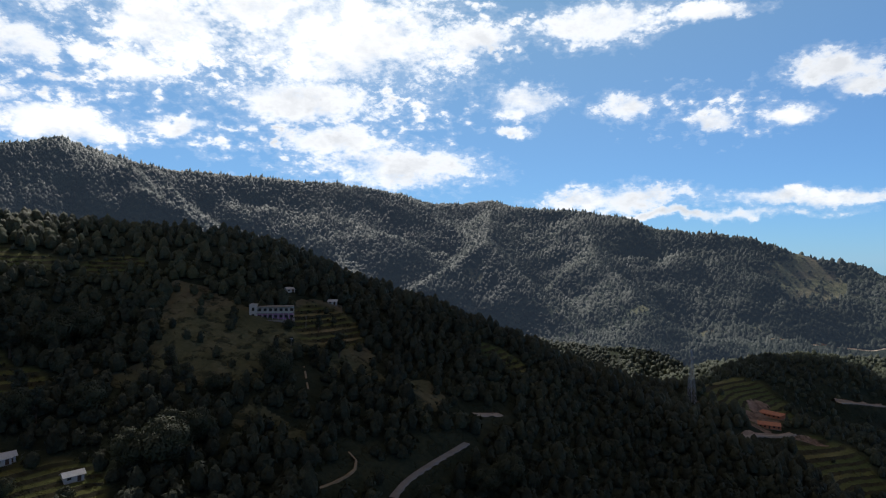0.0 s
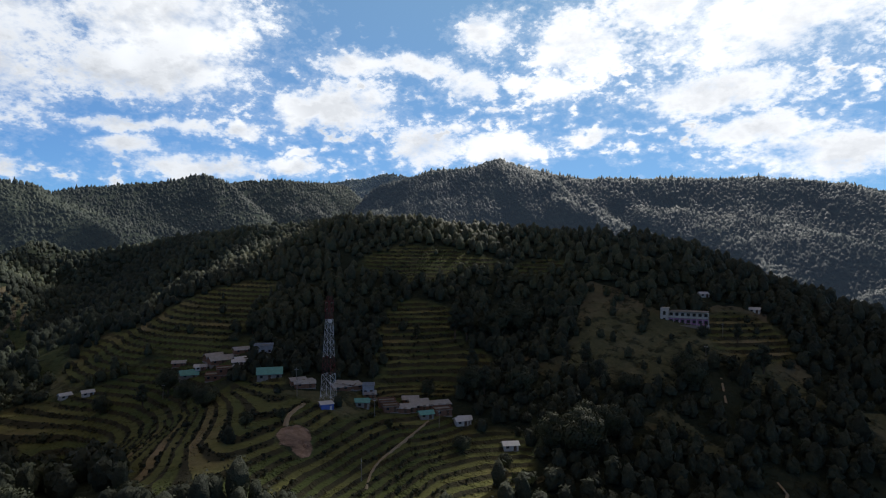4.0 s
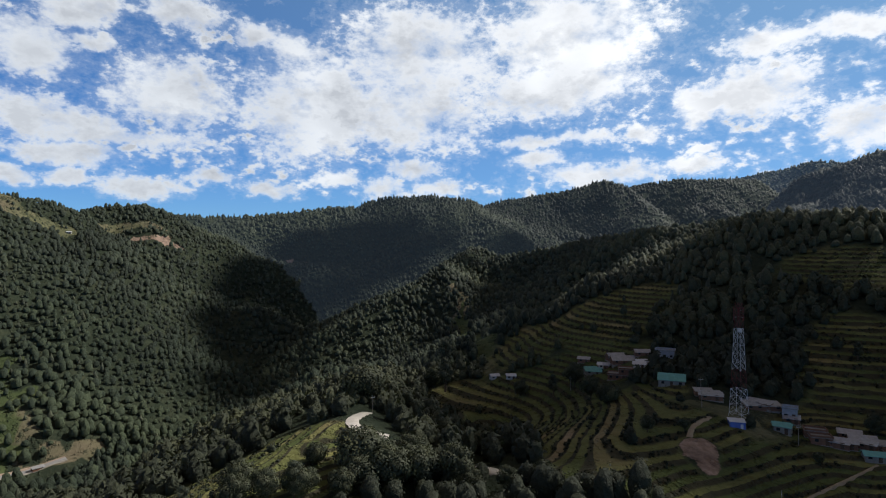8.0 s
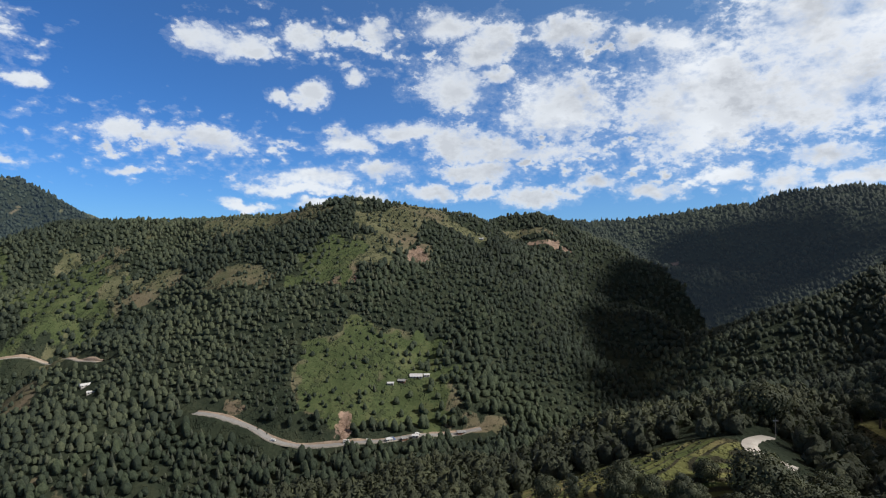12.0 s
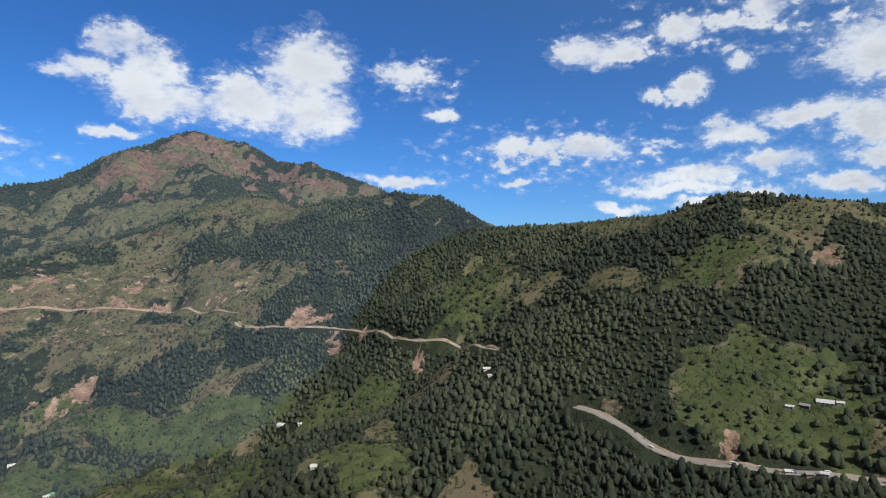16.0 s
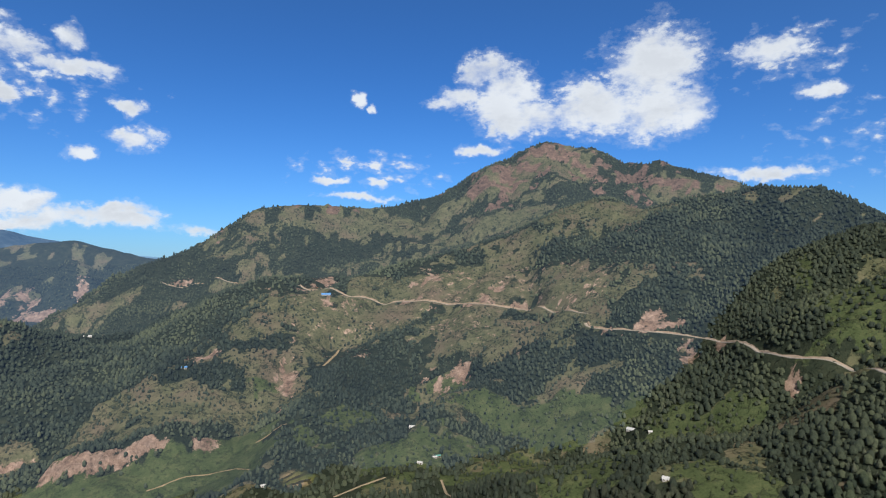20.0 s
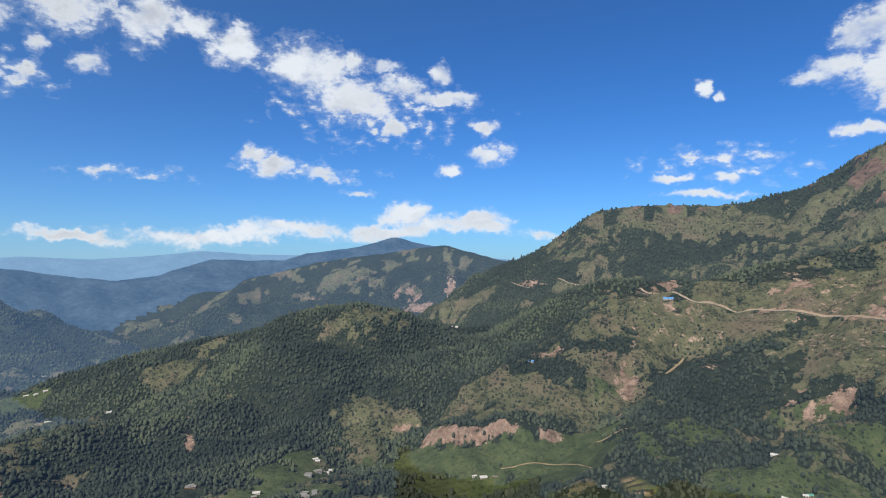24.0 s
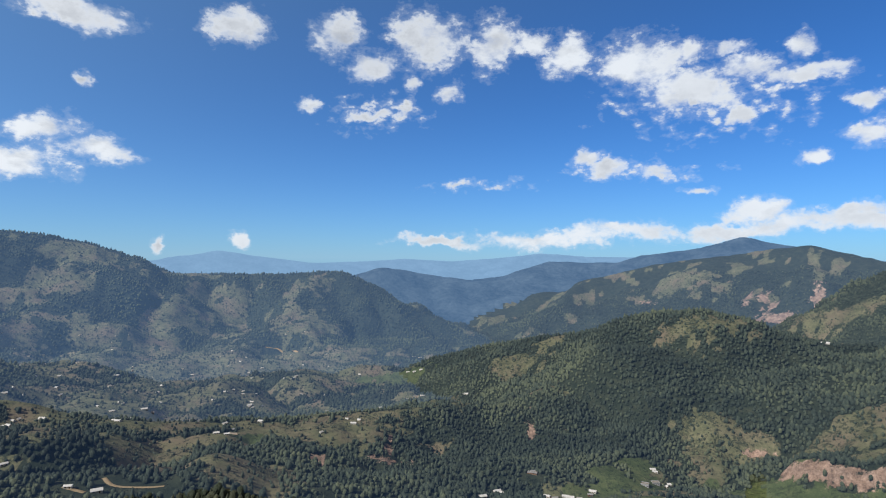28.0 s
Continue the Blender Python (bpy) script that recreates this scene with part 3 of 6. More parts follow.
def distance_material(name, base, haze_glow, strength):
    """Plain far hills; the kilometres of air before them are painted in as a blue glow."""
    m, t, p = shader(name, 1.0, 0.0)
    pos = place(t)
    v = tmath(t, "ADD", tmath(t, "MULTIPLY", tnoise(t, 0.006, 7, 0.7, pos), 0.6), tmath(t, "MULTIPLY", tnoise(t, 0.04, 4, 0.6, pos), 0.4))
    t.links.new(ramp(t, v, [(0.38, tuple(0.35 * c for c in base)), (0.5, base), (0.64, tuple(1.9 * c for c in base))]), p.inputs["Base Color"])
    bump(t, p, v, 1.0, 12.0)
    # painted haze: even emission over the whole hill
    p.inputs["Emission Color"].default_value = (*haze_glow, 1)
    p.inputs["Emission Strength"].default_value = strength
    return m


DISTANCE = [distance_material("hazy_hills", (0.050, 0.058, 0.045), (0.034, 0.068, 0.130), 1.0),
            distance_material("blue_haze_ridges", (0.028, 0.036, 0.040), (0.058, 0.125, 0.240), 1.0),
            distance_material("pale_haze_ranges", (0.020, 0.030, 0.040), (0.190, 0.340, 0.540), 1.0)]
# haze of each hill, as emission colour; none in the near valley
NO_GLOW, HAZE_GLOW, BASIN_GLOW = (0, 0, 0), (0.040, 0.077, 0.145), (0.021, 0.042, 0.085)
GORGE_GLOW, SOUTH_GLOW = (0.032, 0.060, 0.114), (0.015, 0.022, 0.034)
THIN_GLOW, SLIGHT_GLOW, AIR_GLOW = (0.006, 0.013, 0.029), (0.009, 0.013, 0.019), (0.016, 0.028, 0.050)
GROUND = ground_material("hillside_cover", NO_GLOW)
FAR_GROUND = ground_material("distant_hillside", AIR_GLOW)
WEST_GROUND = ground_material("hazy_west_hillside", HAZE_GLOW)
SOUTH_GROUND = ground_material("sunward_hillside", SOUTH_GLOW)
SOUTHWEST_GROUND = ground_material("southwest_hillside_haze_glow", SLIGHT_GLOW)
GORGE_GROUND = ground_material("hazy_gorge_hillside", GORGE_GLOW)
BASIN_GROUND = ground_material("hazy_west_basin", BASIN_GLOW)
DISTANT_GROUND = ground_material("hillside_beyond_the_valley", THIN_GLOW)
LEAF_TONES = (0.023, 0.031, 0.024), (0.043, 0.056, 0.041), (0.086, 0.101, 0.062)
LEAVES = leaf_material("broad_leaves", (0.028, 0.034, 0.025), (0.051, 0.059, 0.040), (0.098, 0.106, 0.060))
# darker copy of the leaf tones for the woods round the valley road
DARKER_LEAVES = leaf_material("darker_leaves", (0.017, 0.024, 0.018), (0.031, 0.043, 0.031), (0.062, 0.080, 0.049))
VALLEY_LEAVES = leaf_material("valley_leaves", *LEAF_TONES)
NEEDLES = leaf_material("pine_needles", (0.026, 0.033, 0.026), (0.050, 0.060, 0.046), (0.090, 0.100, 0.068))
BASIN_LEAVES = leaf_material("hazy_basin_leaves", *LEAF_TONES, haze_glow=BASIN_GLOW)
# leaf tones darkened for the ridge against the sun, to calm its lit crowns
SOUTH_LEAVES = leaf_material("sunward_leaves", (0.016, 0.022, 0.018), (0.027, 0.036, 0.029), (0.046, 0.056, 0.041), haze_glow=SOUTH_GLOW)
# tones midway to the darkened south ridge, so the two blend
SOUTHWEST_LEAVES = leaf_material("southwest_leaves", (0.019, 0.026, 0.021), (0.035, 0.046, 0.035), (0.064, 0.077, 0.050), haze_glow=SLIGHT_GLOW)
GORGE_LEAVES = leaf_material("hazy_gorge_leaves", *LEAF_TONES, haze_glow=GORGE_GLOW)
WEST_LEAVES = leaf_material("hazy_west_leaves", *LEAF_TONES, haze_glow=HAZE_GLOW)
FAR_LEAVES = leaf_material("distant_leaves", *LEAF_TONES, haze_glow=AIR_GLOW)
DISTANT_LEAVES = leaf_material("leaves_beyond_the_valley", (0.024, 0.034, 0.029), (0.048, 0.064, 0.050), (0.108, 0.126, 0.078), haze_glow=THIN_GLOW)


# ---- the ground: one sheet out to the horizon, finer near the village ----
def patch_mask(x, y, patches, fuzz=0.5, reach=1.15):
    """How far each place lies inside any of the patches: centre x, y, half width across and along the line of sight."""
    total = np.zeros_like(x)
    wob = fuzz * (value_noise(x, y, 55, 31) + 0.8 * value_noise(x, y, 21, 32) + 0.5 * value_noise(x, y, 8, 33))
    for px, py, across, along in patches:
        r = math.hypot(px, py)
        ux, uy = px / r, py / r
        dx, dy = x - px, y - py
        near = (np.abs(dx) < 1.7 * (across + along) + 30) & (np.abs(dy) < 1.7 * (across + along) + 30)
        a = (dx[near] * -uy + dy[near] * ux) / across
        b = (dx[near] * ux + dy[near] * uy) / along
        d = np.sqrt(a * a + b * b) + wob[near]
        total[near] = np.maximum(total[near], np.clip((reach - d) / 0.3, 0, 1))
    return total


MEADOWS = [(730, 1157, 61, 96), (461, 1005, 54, 16), (193, 975, 20, 52), (61, 1098, 22, 40), (316, 929, 29, 19), (556, 966, 55, 11), (-134, 246, 11, 34), (-86, 249, 16, 26), (-6, 254, 10, 13), (-119, 263, 31, 30), (-79, 259, 35, 41), (-49, 268, 24, 31), (-84, 220, 23, 18), (-52, 221, 20, 16), (-122, 252, 25, 39), (-89, 212, 11, 24), (-64, 250, 15, 26), (-8, 255, 10, 14), (-546, 139, 5, 40), (-465, 128, 6, 21)]
MEADOWS += [(-369, 107, 4, 40), (-626, 148, 4, 19), (-668, 143, 4, 10), (-428, -194, 19, 14), (-420, -158, 27, 11), (-730, 297, 19, 78), (-311, 106, 13, 14), (-394, -292, 34, 35), (-424, -282, 30, 30), (-468, -258, 21, 25), (-519, -377, 22, 34), (-480, -458, 39, 22), (-456, -562, 28, 21), (-405, -452, 15, 24), (-711, -294, 30, 11), (-805, -244, 41, 9), (-441, -845, 14, 29), (-424, -620, 22, 19), (-340, -1389, 56, 109), (-371, -614, 14, 13), (-254, -617, 26, 20), (-176, -448, 28, 25)]
MEADOWS += [(-215, -496, 16, 51), (-113, -915, 36, 40), (-378, -1054, 33, 62), (-232, -2310, 434, 227), (-647, -2315, 260, 60), (106, -2166, 406, 185), (497, -2056, 291, 126), (-527, -1091, 72, 64), (-435, -686, 32, 77), (110, -1249, 197, 57), (-51, -1320, 143, 114), (260, -1272, 89, 25), (-146, -1116, 78, 136), (246, -1131, 125, 77), (66, -1060, 115, 96), (-66, -994, 78, 82), (-305, -1400, 70, 69), (-362, -1016, 42, 64), (-462, -566, 36, 28), (-479, -670, 24, 77), (-528, -372, 32, 27), (-446, -839, 19, 27)]
MEADOWS += [(-251, -624, 20, 34), (-170, -432, 23, 21), (-49, -708, 28, 33), (-226, -832, 51, 29), (95, -937, 56, 30), (105, -658, 33, 20), (29, -712, 42, 22), (209, -693, 21, 22), (340, -884, 28, 17), (2, -809, 48, 27), (-74, -783, 46, 35), (-108, -814, 36, 25), (-11, -635, 44, 83), (-70, -532, 32, 104), (94, -587, 23, 11), (138, -657, 20, 38), (84, -696, 12, 50), (-249, -618, 26, 20), (-162, -465, 29, 19), (-177, -439, 23, 8), (-307, -561, 31, 40), (191, -794, 24, 24)]
MEADOWS += [(331, -2029, 405, 212), (698, -1902, 219, 116), (-509, -2252, 318, 131), (-76, -2199, 260, 179), (258, -1113, 67, 83), (335, -1102, 68, 76), (423, -1040, 55, 102), (370, -937, 59, 40), (415, -799, 115, 49), (518, -827, 58, 32), (357, -839, 54, 32), (552, -2090, 170, 89), (222, -2149, 128, 144), (-71, -2049, 121, 174), (-195, -1488, 74, 94), (-45, -693, 41, 36), (496, -951, 32, 52), (874, -869, 73, 47), (671, -669, 47, 80), (508, -791, 102, 43), (397, -820, 72, 34), (1145, -685, 39, 23)]
MEADOWS += [(1120, -587, 62, 42), (870, -324, 73, 162), (782, -86, 77, 52), (814, -174, 49, 28), (652, 166, 40, 98), (1131, -73, 89, 89), (1216, 176, 109, 256), (1263, -128, 62, 30), (971, 199, 146, 260), (1142, 55, 169, 83), (1701, 153, 336, 260), (807, -144, 65, 39), (603, 145, 61, 53), (540, -21, 64, 58), (1719, -221, 171, 211), (654, 83, 58, 90), (782, -109, 62, 26), (865, -365, 55, 18), (692, -687, 58, 49), (641, -689, 65, 28), (890, -856, 73, 34), (1205, 274, 49, 83)]
MEADOWS += [(962, 146, 48, 23), (1650, 108, 65, 48), (1145, -13, 68, 42), (1594, 207, 47, 31), (1657, -106, 49, 37), (829, 223, 42, 15), (857, -187, 78, 55), (933, 120, 74, 97), (1076, -1557, 112, 45), (2020, -1848, 162, 69)]
MEADOWS += [(-130, 270, 21, 21), (-92, 259, 25, 26), (-65, 247, 18, 17), (-63, 291, 18, 23), (-101, 239, 13, 17), (-130, 240, 8, 27), (-54, 229, 7, 13), (-161, 130, 26, 15), (-101, 163, 11, 13)]
MEADOWS += [(-592, 150, 12, 40), (808, -52, 133, 57), (716, 45, 101, 38), (853, -293, 80, 21)]
MEADOWS += [(-424, -223, 39, 26), (-439, -281, 59, 30), (-391, -274, 30, 27), (-513, -361, 33, 29)]
TERRACES = [(-244, 267, 36, 20), (-198, 225, 18, 20), (-171, 194, 18, 24), (-158, 180, 17, 10), (-186, 94, 27, 52), (-122, 136, 25, 28), (-126, 97, 19, 16), (-106, 157, 11, 14), (-261, 92, 44, 25), (-172, 91, 19, 42), (-315, 181, 32, 25), (-311, 156, 17, 15), (-255, 94, 51, 20), (-285, 65, 17, 23), (-165, 90, 18, 27), (-201, 122, 16, 17), (-238, 97, 38, 33), (-158, 96, 11, 22), (-261, 125, 34, 16), (-119, 103, 17, 15), (-155, 161, 13, 15), (-316, 121, 20, 29)]
TERRACES += [(-130, 103, 10, 15), (-283, 148, 13, 10), (-153, -18, 29, 27), (-265, 91, 36, 20), (-156, 80, 16, 30), (202, -610, 19, 16), (-56, 287, 17, 18), (-212, 290, 18, 11), (-175, 305, 14, 12), (220, 417, 28, 39), (231, 338, 20, 27), (36, 314, 16, 13), (-155, 208, 8, 13)]
TERRACES += [(-245, 268, 40, 24), (-181, 202, 19, 32), (-293, 159, 31, 28), (-59, 287, 18, 20), (-159, 178, 14, 10), (-250, 84, 29, 36), (-283, 71, 17, 12), (-224, 104, 25, 27), (-159, 83, 17, 19), (-140, 96, 28, 14), (-142, 63, 11, 9), (-163, -6, 16, 36), (-173, 5, 7, 14), (-145, -11, 15, 6), (-137, 115, 21, 9), (-164, 113, 18, 15)]
TERRACES += [(224, 417, 32, 34), (232, 335, 22, 17)]
FIELDS = [(-229, 136, 16, 9), (-135, 112, 4, 9), (-615, 148, 5, 19), (-514, 133, 7, 40), (-463, 129, 9, 23), (-366, 108, 5, 40), (417, -657, 84, 23), (295, -679, 44, 59), (-145, -772, 31, 14), (527, -626, 56, 35), (639, -513, 32, 17), (390, -645, 67, 11), (327, -718, 47, 25), (1389, -387, 85, 44), (764, -23, 30, 38), (597, -501, 54, 41), (428, -525, 52, 26), (410, -603, 60, 24), (505, -432, 38, 24), (588, -398, 40, 26)]
PLOTS = [(-147, 106, 3, 7), (-145, 108, 4, 9), (-140, 106, 3, 6)]
PASTURES = [(-394, -292, 34, 35), (-424, -282, 30, 30), (-468, -258, 21, 25), (-519, -377, 22, 34), (-432, -218, 19, 18), (-254, -617, 26, 20), (-176, -448, 28, 25), (-441, -845, 14, 29), (-251, -624, 20, 34), (-170, -432, 23, 21), (-49, -708, 28, 33), (-528, -372, 32, 27), (-435, -686, 32, 77), (95, -937, 56, 30), (105, -658, 33, 20), (29, -712, 42, 22), (209, -693, 21, 22), (340, -884, 28, 17), (2, -809, 48, 27), (-74, -783, 46, 35), (-11, -635, 44, 83), (-70, -532, 32, 104)]
PASTURES += [(-592, 150, 10, 36), (12, -722, 44, 26), (-48, -672, 40, 26), (-92, -730, 42, 18), (36, -618, 40, 22), (-166, -745, 32, 16), (-205, -655, 26, 26), (-172, -436, 30, 20), (78, -686, 34, 22), (-128, -548, 24, 24), (140, -668, 30, 18)]
PASTURES += [(138, -657, 20, 38), (191, -794, 24, 24), (-465, 128, 6, 21), (-546, 139, 5, 40)]
PASTURES += [(-424, -223, 39, 26), (-439, -281, 59, 30), (-391, -274, 30, 27), (-513, -361, 33, 29)]
SCARS = [(222, 396, 14, 21), (173, 395, 8, 5), (214, 369, 23, 3), (-786, -197, 36, 9), (-961, -42, 17, 12), (-601, -308, 9, 16), (-365, -249, 5, 10), (-511, -334, 5, 14), (-604, -305, 8, 17), (-252, -895, 50, 11), (46, -971, 9, 39), (107, -975, 10, 25), (79, -920, 11, 44), (-269, -801, 11, 28), (-50, -930, 18, 21), (-60, -1145, 45, 9), (154, -1206, 48, 8), (-309, -616, 4, 10), (142, -1267, 19, 13), (-26, -1207, 12, 19), (-306, -783, 5, 27), (319, -909, 12, 43)]
SCARS += [(395, -1344, 41, 165), (1625, -1905, 37, 70), (1507, -1839, 28, 53), (1474, -1997, 22, 88), (1713, -1930, 18, 41), (901, -1688, 47, 11), (-85, -1149, 28, 10), (131, -1281, 19, 16), (464, -928, 26, 12), (2047, -1740, 40, 17), (1702, -1902, 20, 80), (1541, -1825, 47, 94), (1491, -1983, 17, 18), (716, -189, 22, 16)]
SCARS += [(809, -448, 5, 40), (801, -506, 4, 12), (767, -206, 5, 34), (613, -712, 28, 6), (673, -88, 17, 11)]
SCARS += [(324, -907, 22, 70), (43, -957, 15, 40), (101, -980, 20, 18), (75, -916, 13, 60), (-245, -901, 28, 24), (-62, -1148, 36, 9), (16, -1155, 29, 12)]
# bare brown grass on the steep flank below the mountain road
BARE = [(250, -1168, 150, 60), (300, -1110, 70, 50), (185, -1150, 60, 45), (330, -1040, 40, 40),
        (20, -1205, 170, 80), (70, -1065, 115, 62), (-150, -1110, 55, 55), (90, -1310, 120, 40), (-180, -1215, 50, 40)]
GROVES = [(213, -881, 80, 148), (157, -976, 68, 61), (215, -715, 51, 64), (217, -600, 44, 23), (-75, -893, 79, 41), (-203, -741, 53, 40), (-165, -876, 61, 35), (-424, -1157, 170, 113), (-436, -899, 147, 140), (506, -1919, 293, 76), (590, -1026, 140, 101), (794, -1078, 184, 187), (654, -806, 82, 53), (460, -884, 49, 24), (-305, -741, 95, 70), (-167, -1272, 76, 63), (840, -586, 151, 65), (969, -611, 101, 75), (813, -362, 114, 87), (742, -999, 98, 117), (541, -107, 43, 92), (699, -812, 63, 70)]
GROVES += [(612, 156, 37, 69), (2322, -455, 140, 155), (-299, -2156, 150, 106), (-23, -2145, 169, 77), (-496, -2177, 132, 260), (214, -2374, 141, 93), (-228, -2269, 90, 39), (-425, -425, 89, 67), (-290, -457, 64, 49), (-360, -427, 55, 37), (-344, -678, 67, 82), (-510, -1006, 67, 90), (-584, -756, 113, 126), (195, -964, 87, 71), (131, -1032, 41, 43), (-544, -200, 68, 114), (-398, -344, 31, 38), (-342, -319, 41, 17), (-375, -407, 33, 49), (-93, 1121, 166, 191), (207, 1265, 189, 224), (-215, 1184, 178, 120)]
GROVES += [(324, 1043, 108, 131), (110, 962, 76, 46), (-103, 191, 23, 27), (-25, 297, 24, 28), (-182, 257, 19, 15), (-39, 228, 18, 20), (-657, -96, 98, 121), (-511, -118, 62, 39), (-616, 86, 55, 136), (-488, 233, 64, 57), (-149, 262, 21, 30)]
GROVES += [(-169, 29, 19, 31), (-162, 41, 8, 20), (751, -379, 125, 104), (630, -398, 67, 51), (724, -319, 88, 94), (692, -423, 72, 111)]
CRAGS = [(-247, -2471, 244, 65), (-436, -2466, 148, 60), (-646, -2406, 172, 66), (-67, -2410, 95, 93), (-65, -2317, 114, 105), (-199, -2439, 144, 80), (-545, -2399, 73, 144), (-386, -2451, 147, 116), (55, -2289, 68, 59), (-717, -2304, 142, 34), (573, -2167, 66, 24), (33, -2283, 90, 41), (833, -1851, 40, 47)]
ROADS = {}
ROADS["valley_road"] = (6.5, "asphalt", [(-323, -356), (-329, -335), (-333, -313), (-333, -299), (-332, -289), (-338, -272), (-347, -248), (-367, -214), (-385, -195), (-404, -175), (-415, -157)])
ROADS["cliff_road"] = (4.6, "gravel", [(-160, -960), (-160, -942), (-195, -909), (-231, -880), (-262, -867), (-291, -845), (-308, -817), (-316, -771), (-317, -714), (-310, -684), (-319, -647), (-336, -620), (-364, -599), (-351, -541), (-351, -508)])
ROADS["slope_road"] = (4.2, "gravel", [(418, -1249), (313, -1193), (258, -1218), (178, -1208), (129, -1190), (94, -1200), (55, -1178), (3, -1125), (-48, -1136), (-84, -1134), (-115, -1071), (-143, -1013), (-170, -985)])
ROADS["flank_road"] = (6, "gravel", [(975, -1647), (865, -1654), (737, -1641)])
ROADS["village_road"] = (4.2, "concrete", [(-178, 22), (-179, 18), (-181, 14), (-187, 11), (-197, 12), (-211, 18)])
ROADS["village_road_lower"] = (4.2, "concrete", [(-165, 46), (-160, 49), (-153, 52)])
ROADS["stream_road"] = (2.9, "asphalt", [(-16, 190), (-12, 202), (-4, 213), (4, 222), (10, 230)])
ROADS["wood_road"] = (5, "gravel", [(14, 252), (20, 255), (26, 259)])
ROADS["terrace_road"] = (4, "gravel", [(151, 329), (193, 360), (224, 368)])
ROADS["east_road"] = (6, "gravel", [(518, 914), (608, 957), (677, 962), (728, 945)])
ROADS["east_lower_road"] = (5, "gravel", [(307, 446), (332, 453), (360, 467)])
ROADS["field_path"] = (0.55, "dirt", [(-116, 109), (-124, 119), (-129, 134), (-132, 147), (-134, 156)])
ROADS["yard_path"] = (1.5, "dirt", [(-153, 109), (-161, 116), (-166, 126)])
ROADS["school_path"] = (0.7, "dirt", [(-59, 246), (-54, 232)])
ROADS["ravine_path"] = (0.7, "dirt", [(-39, 184), (-32, 191), (-28, 199), (-33, 205)])
ROADS["hollow_path"] = (2.2, "dirt", [(155, -575), (130, -591), (107, -605)])
ROADS["hollow_path_upper"] = (2.2, "dirt", [(33, -543), (43, -589), (48, -606)])
ROADS["river_path"] = (2.4, "dirt", [(396, -645), (366, -668), (344, -681), (312, -676), (291, -668), (263, -624)])
ROADS["river_path_upper"] = (2.4, "dirt", [(300, -730), (287, -731), (269, -733), (258, -728)])
ROADS["spur_track"] = (4, "dirt", [(281, -968), (275, -1049)])
ROADS["ridge_track"] = (3.5, "dirt", [(523, 93), (504, 85), (500, 68), (495, 47)])
ROADS["hamlet_track"] = (4, "dirt", [(501, 116), (491, 100)])
ROADS["town_road"] = (6, "gravel", [(783, 24), (789, -9)])
ROADS["hill_road"] = (7, "gravel", [(1987, -108), (1988, -163), (1862, -196)])
ROADS["gorge_road"] = (6, "gravel", [(1138, -342), (1132, -364), (1194, -416)])
# homes: x, y, length, style
HOMES = [(-246, 140, 10.3, 'tin_brown'), (-250, 128, 9.4, 'teal'), (-233, 132, 10.8, 'flat_brown'), (-249, 132, 4.9, 'tin_brown'), (-233, 141, 5.1, 'white_tin'), (-236, 156, 8.2, 'white_blue'), (-244, 149, 6.7, 'tin_brown'), (-265, 130, 5.6, 'tin_brown'), (-200, 135, 9.4, 'tin_green'), (-180, 137, 7.7, 'tin_low'), (-172, 151, 11.7, 'tin_low'), (-163, 155, 4.5, 'tin_low'), (-157, 146, 4.5, 'tin_green'), (-149, 152, 5.6, 'flat_brown'), (-145, 157, 5.7, 'tin_brown'), (-143, 163, 4.8, 'tin_low'), (-136, 166, 6.4, 'flat_brown'), (-127, 166, 4.5, 'white_tin'), (-106, 166, 5.1, 'white_tin'), (-83, 312, 4.5, 'white_tin'), (-60, 314, 4.5, 'white_tin'), (-127, 168, 4.5, 'white_tin')]
HOMES += [(-292, 92, 4.5, 'white_tin'), (-283, 98, 4.5, 'white_tin'), (-442, -227, 10.4, 'white_tin'), (-431, -235, 6.6, 'tin_brown'), (-424, -242, 5.1, 'white_tin'), (-446, -219, 4.5, 'white_tin'), (-368, -211, 4.5, 'white_tin'), (-373, -201, 4.5, 'tin_low'), (-379, -195, 4.5, 'white_tin'), (-405, -169, 6.6, 'tin_low'), (-716, -272, 5.2, 'white_tin'), (-324, -487, 7.9, 'white_tin'), (-317, -470, 5.1, 'white_tin'), (-172, -702, 11.9, 'white_tin'), (-184, -666, 6.2, 'white_tin'), (93, -720, 9.2, 'white_tin'), (57, -667, 5.5, 'teal'), (-138, -461, 4.7, 'white_tin'), (75, -645, 5.8, 'white_tin'), (338, -1181, 18.4, 'blue_roof'), (401, -1300, 18.3, 'tin_low'), (487, -890, 10.6, 'blue_roof')]
HOMES += [(822, -1125, 14.6, 'white_tin'), (229, -576, 4.5, 'white_tin'), (-139, -462, 4.7, 'white_tin'), (60, -663, 4.5, 'white_tin'), (639, -356, 12.0, 'tin_low'), (607, -292, 8.1, 'white_tin'), (496, -407, 7.2, 'white_blue'), (498, -421, 5.9, 'white_blue'), (601, -529, 7.2, 'white_tin'), (597, -494, 9.3, 'white_blue'), (582, -374, 9.3, 'white_tin'), (586, -356, 7.2, 'tin_brown'), (570, -380, 7.2, 'white_tin'), (627, -535, 6.2, 'white_tin'), (408, -622, 8.9, 'white_tin'), (396, -631, 6.7, 'tin_low'), (420, -619, 5.6, 'white_tin'), (1057, -1449, 13.4, 'white_tin'), (1390, -438, 10.9, 'white_tin'), (1406, -424, 8.8, 'white_tin'), (961, 120, 8.7, 'white_tin'), (962, 110, 6.5, 'tin_low')]
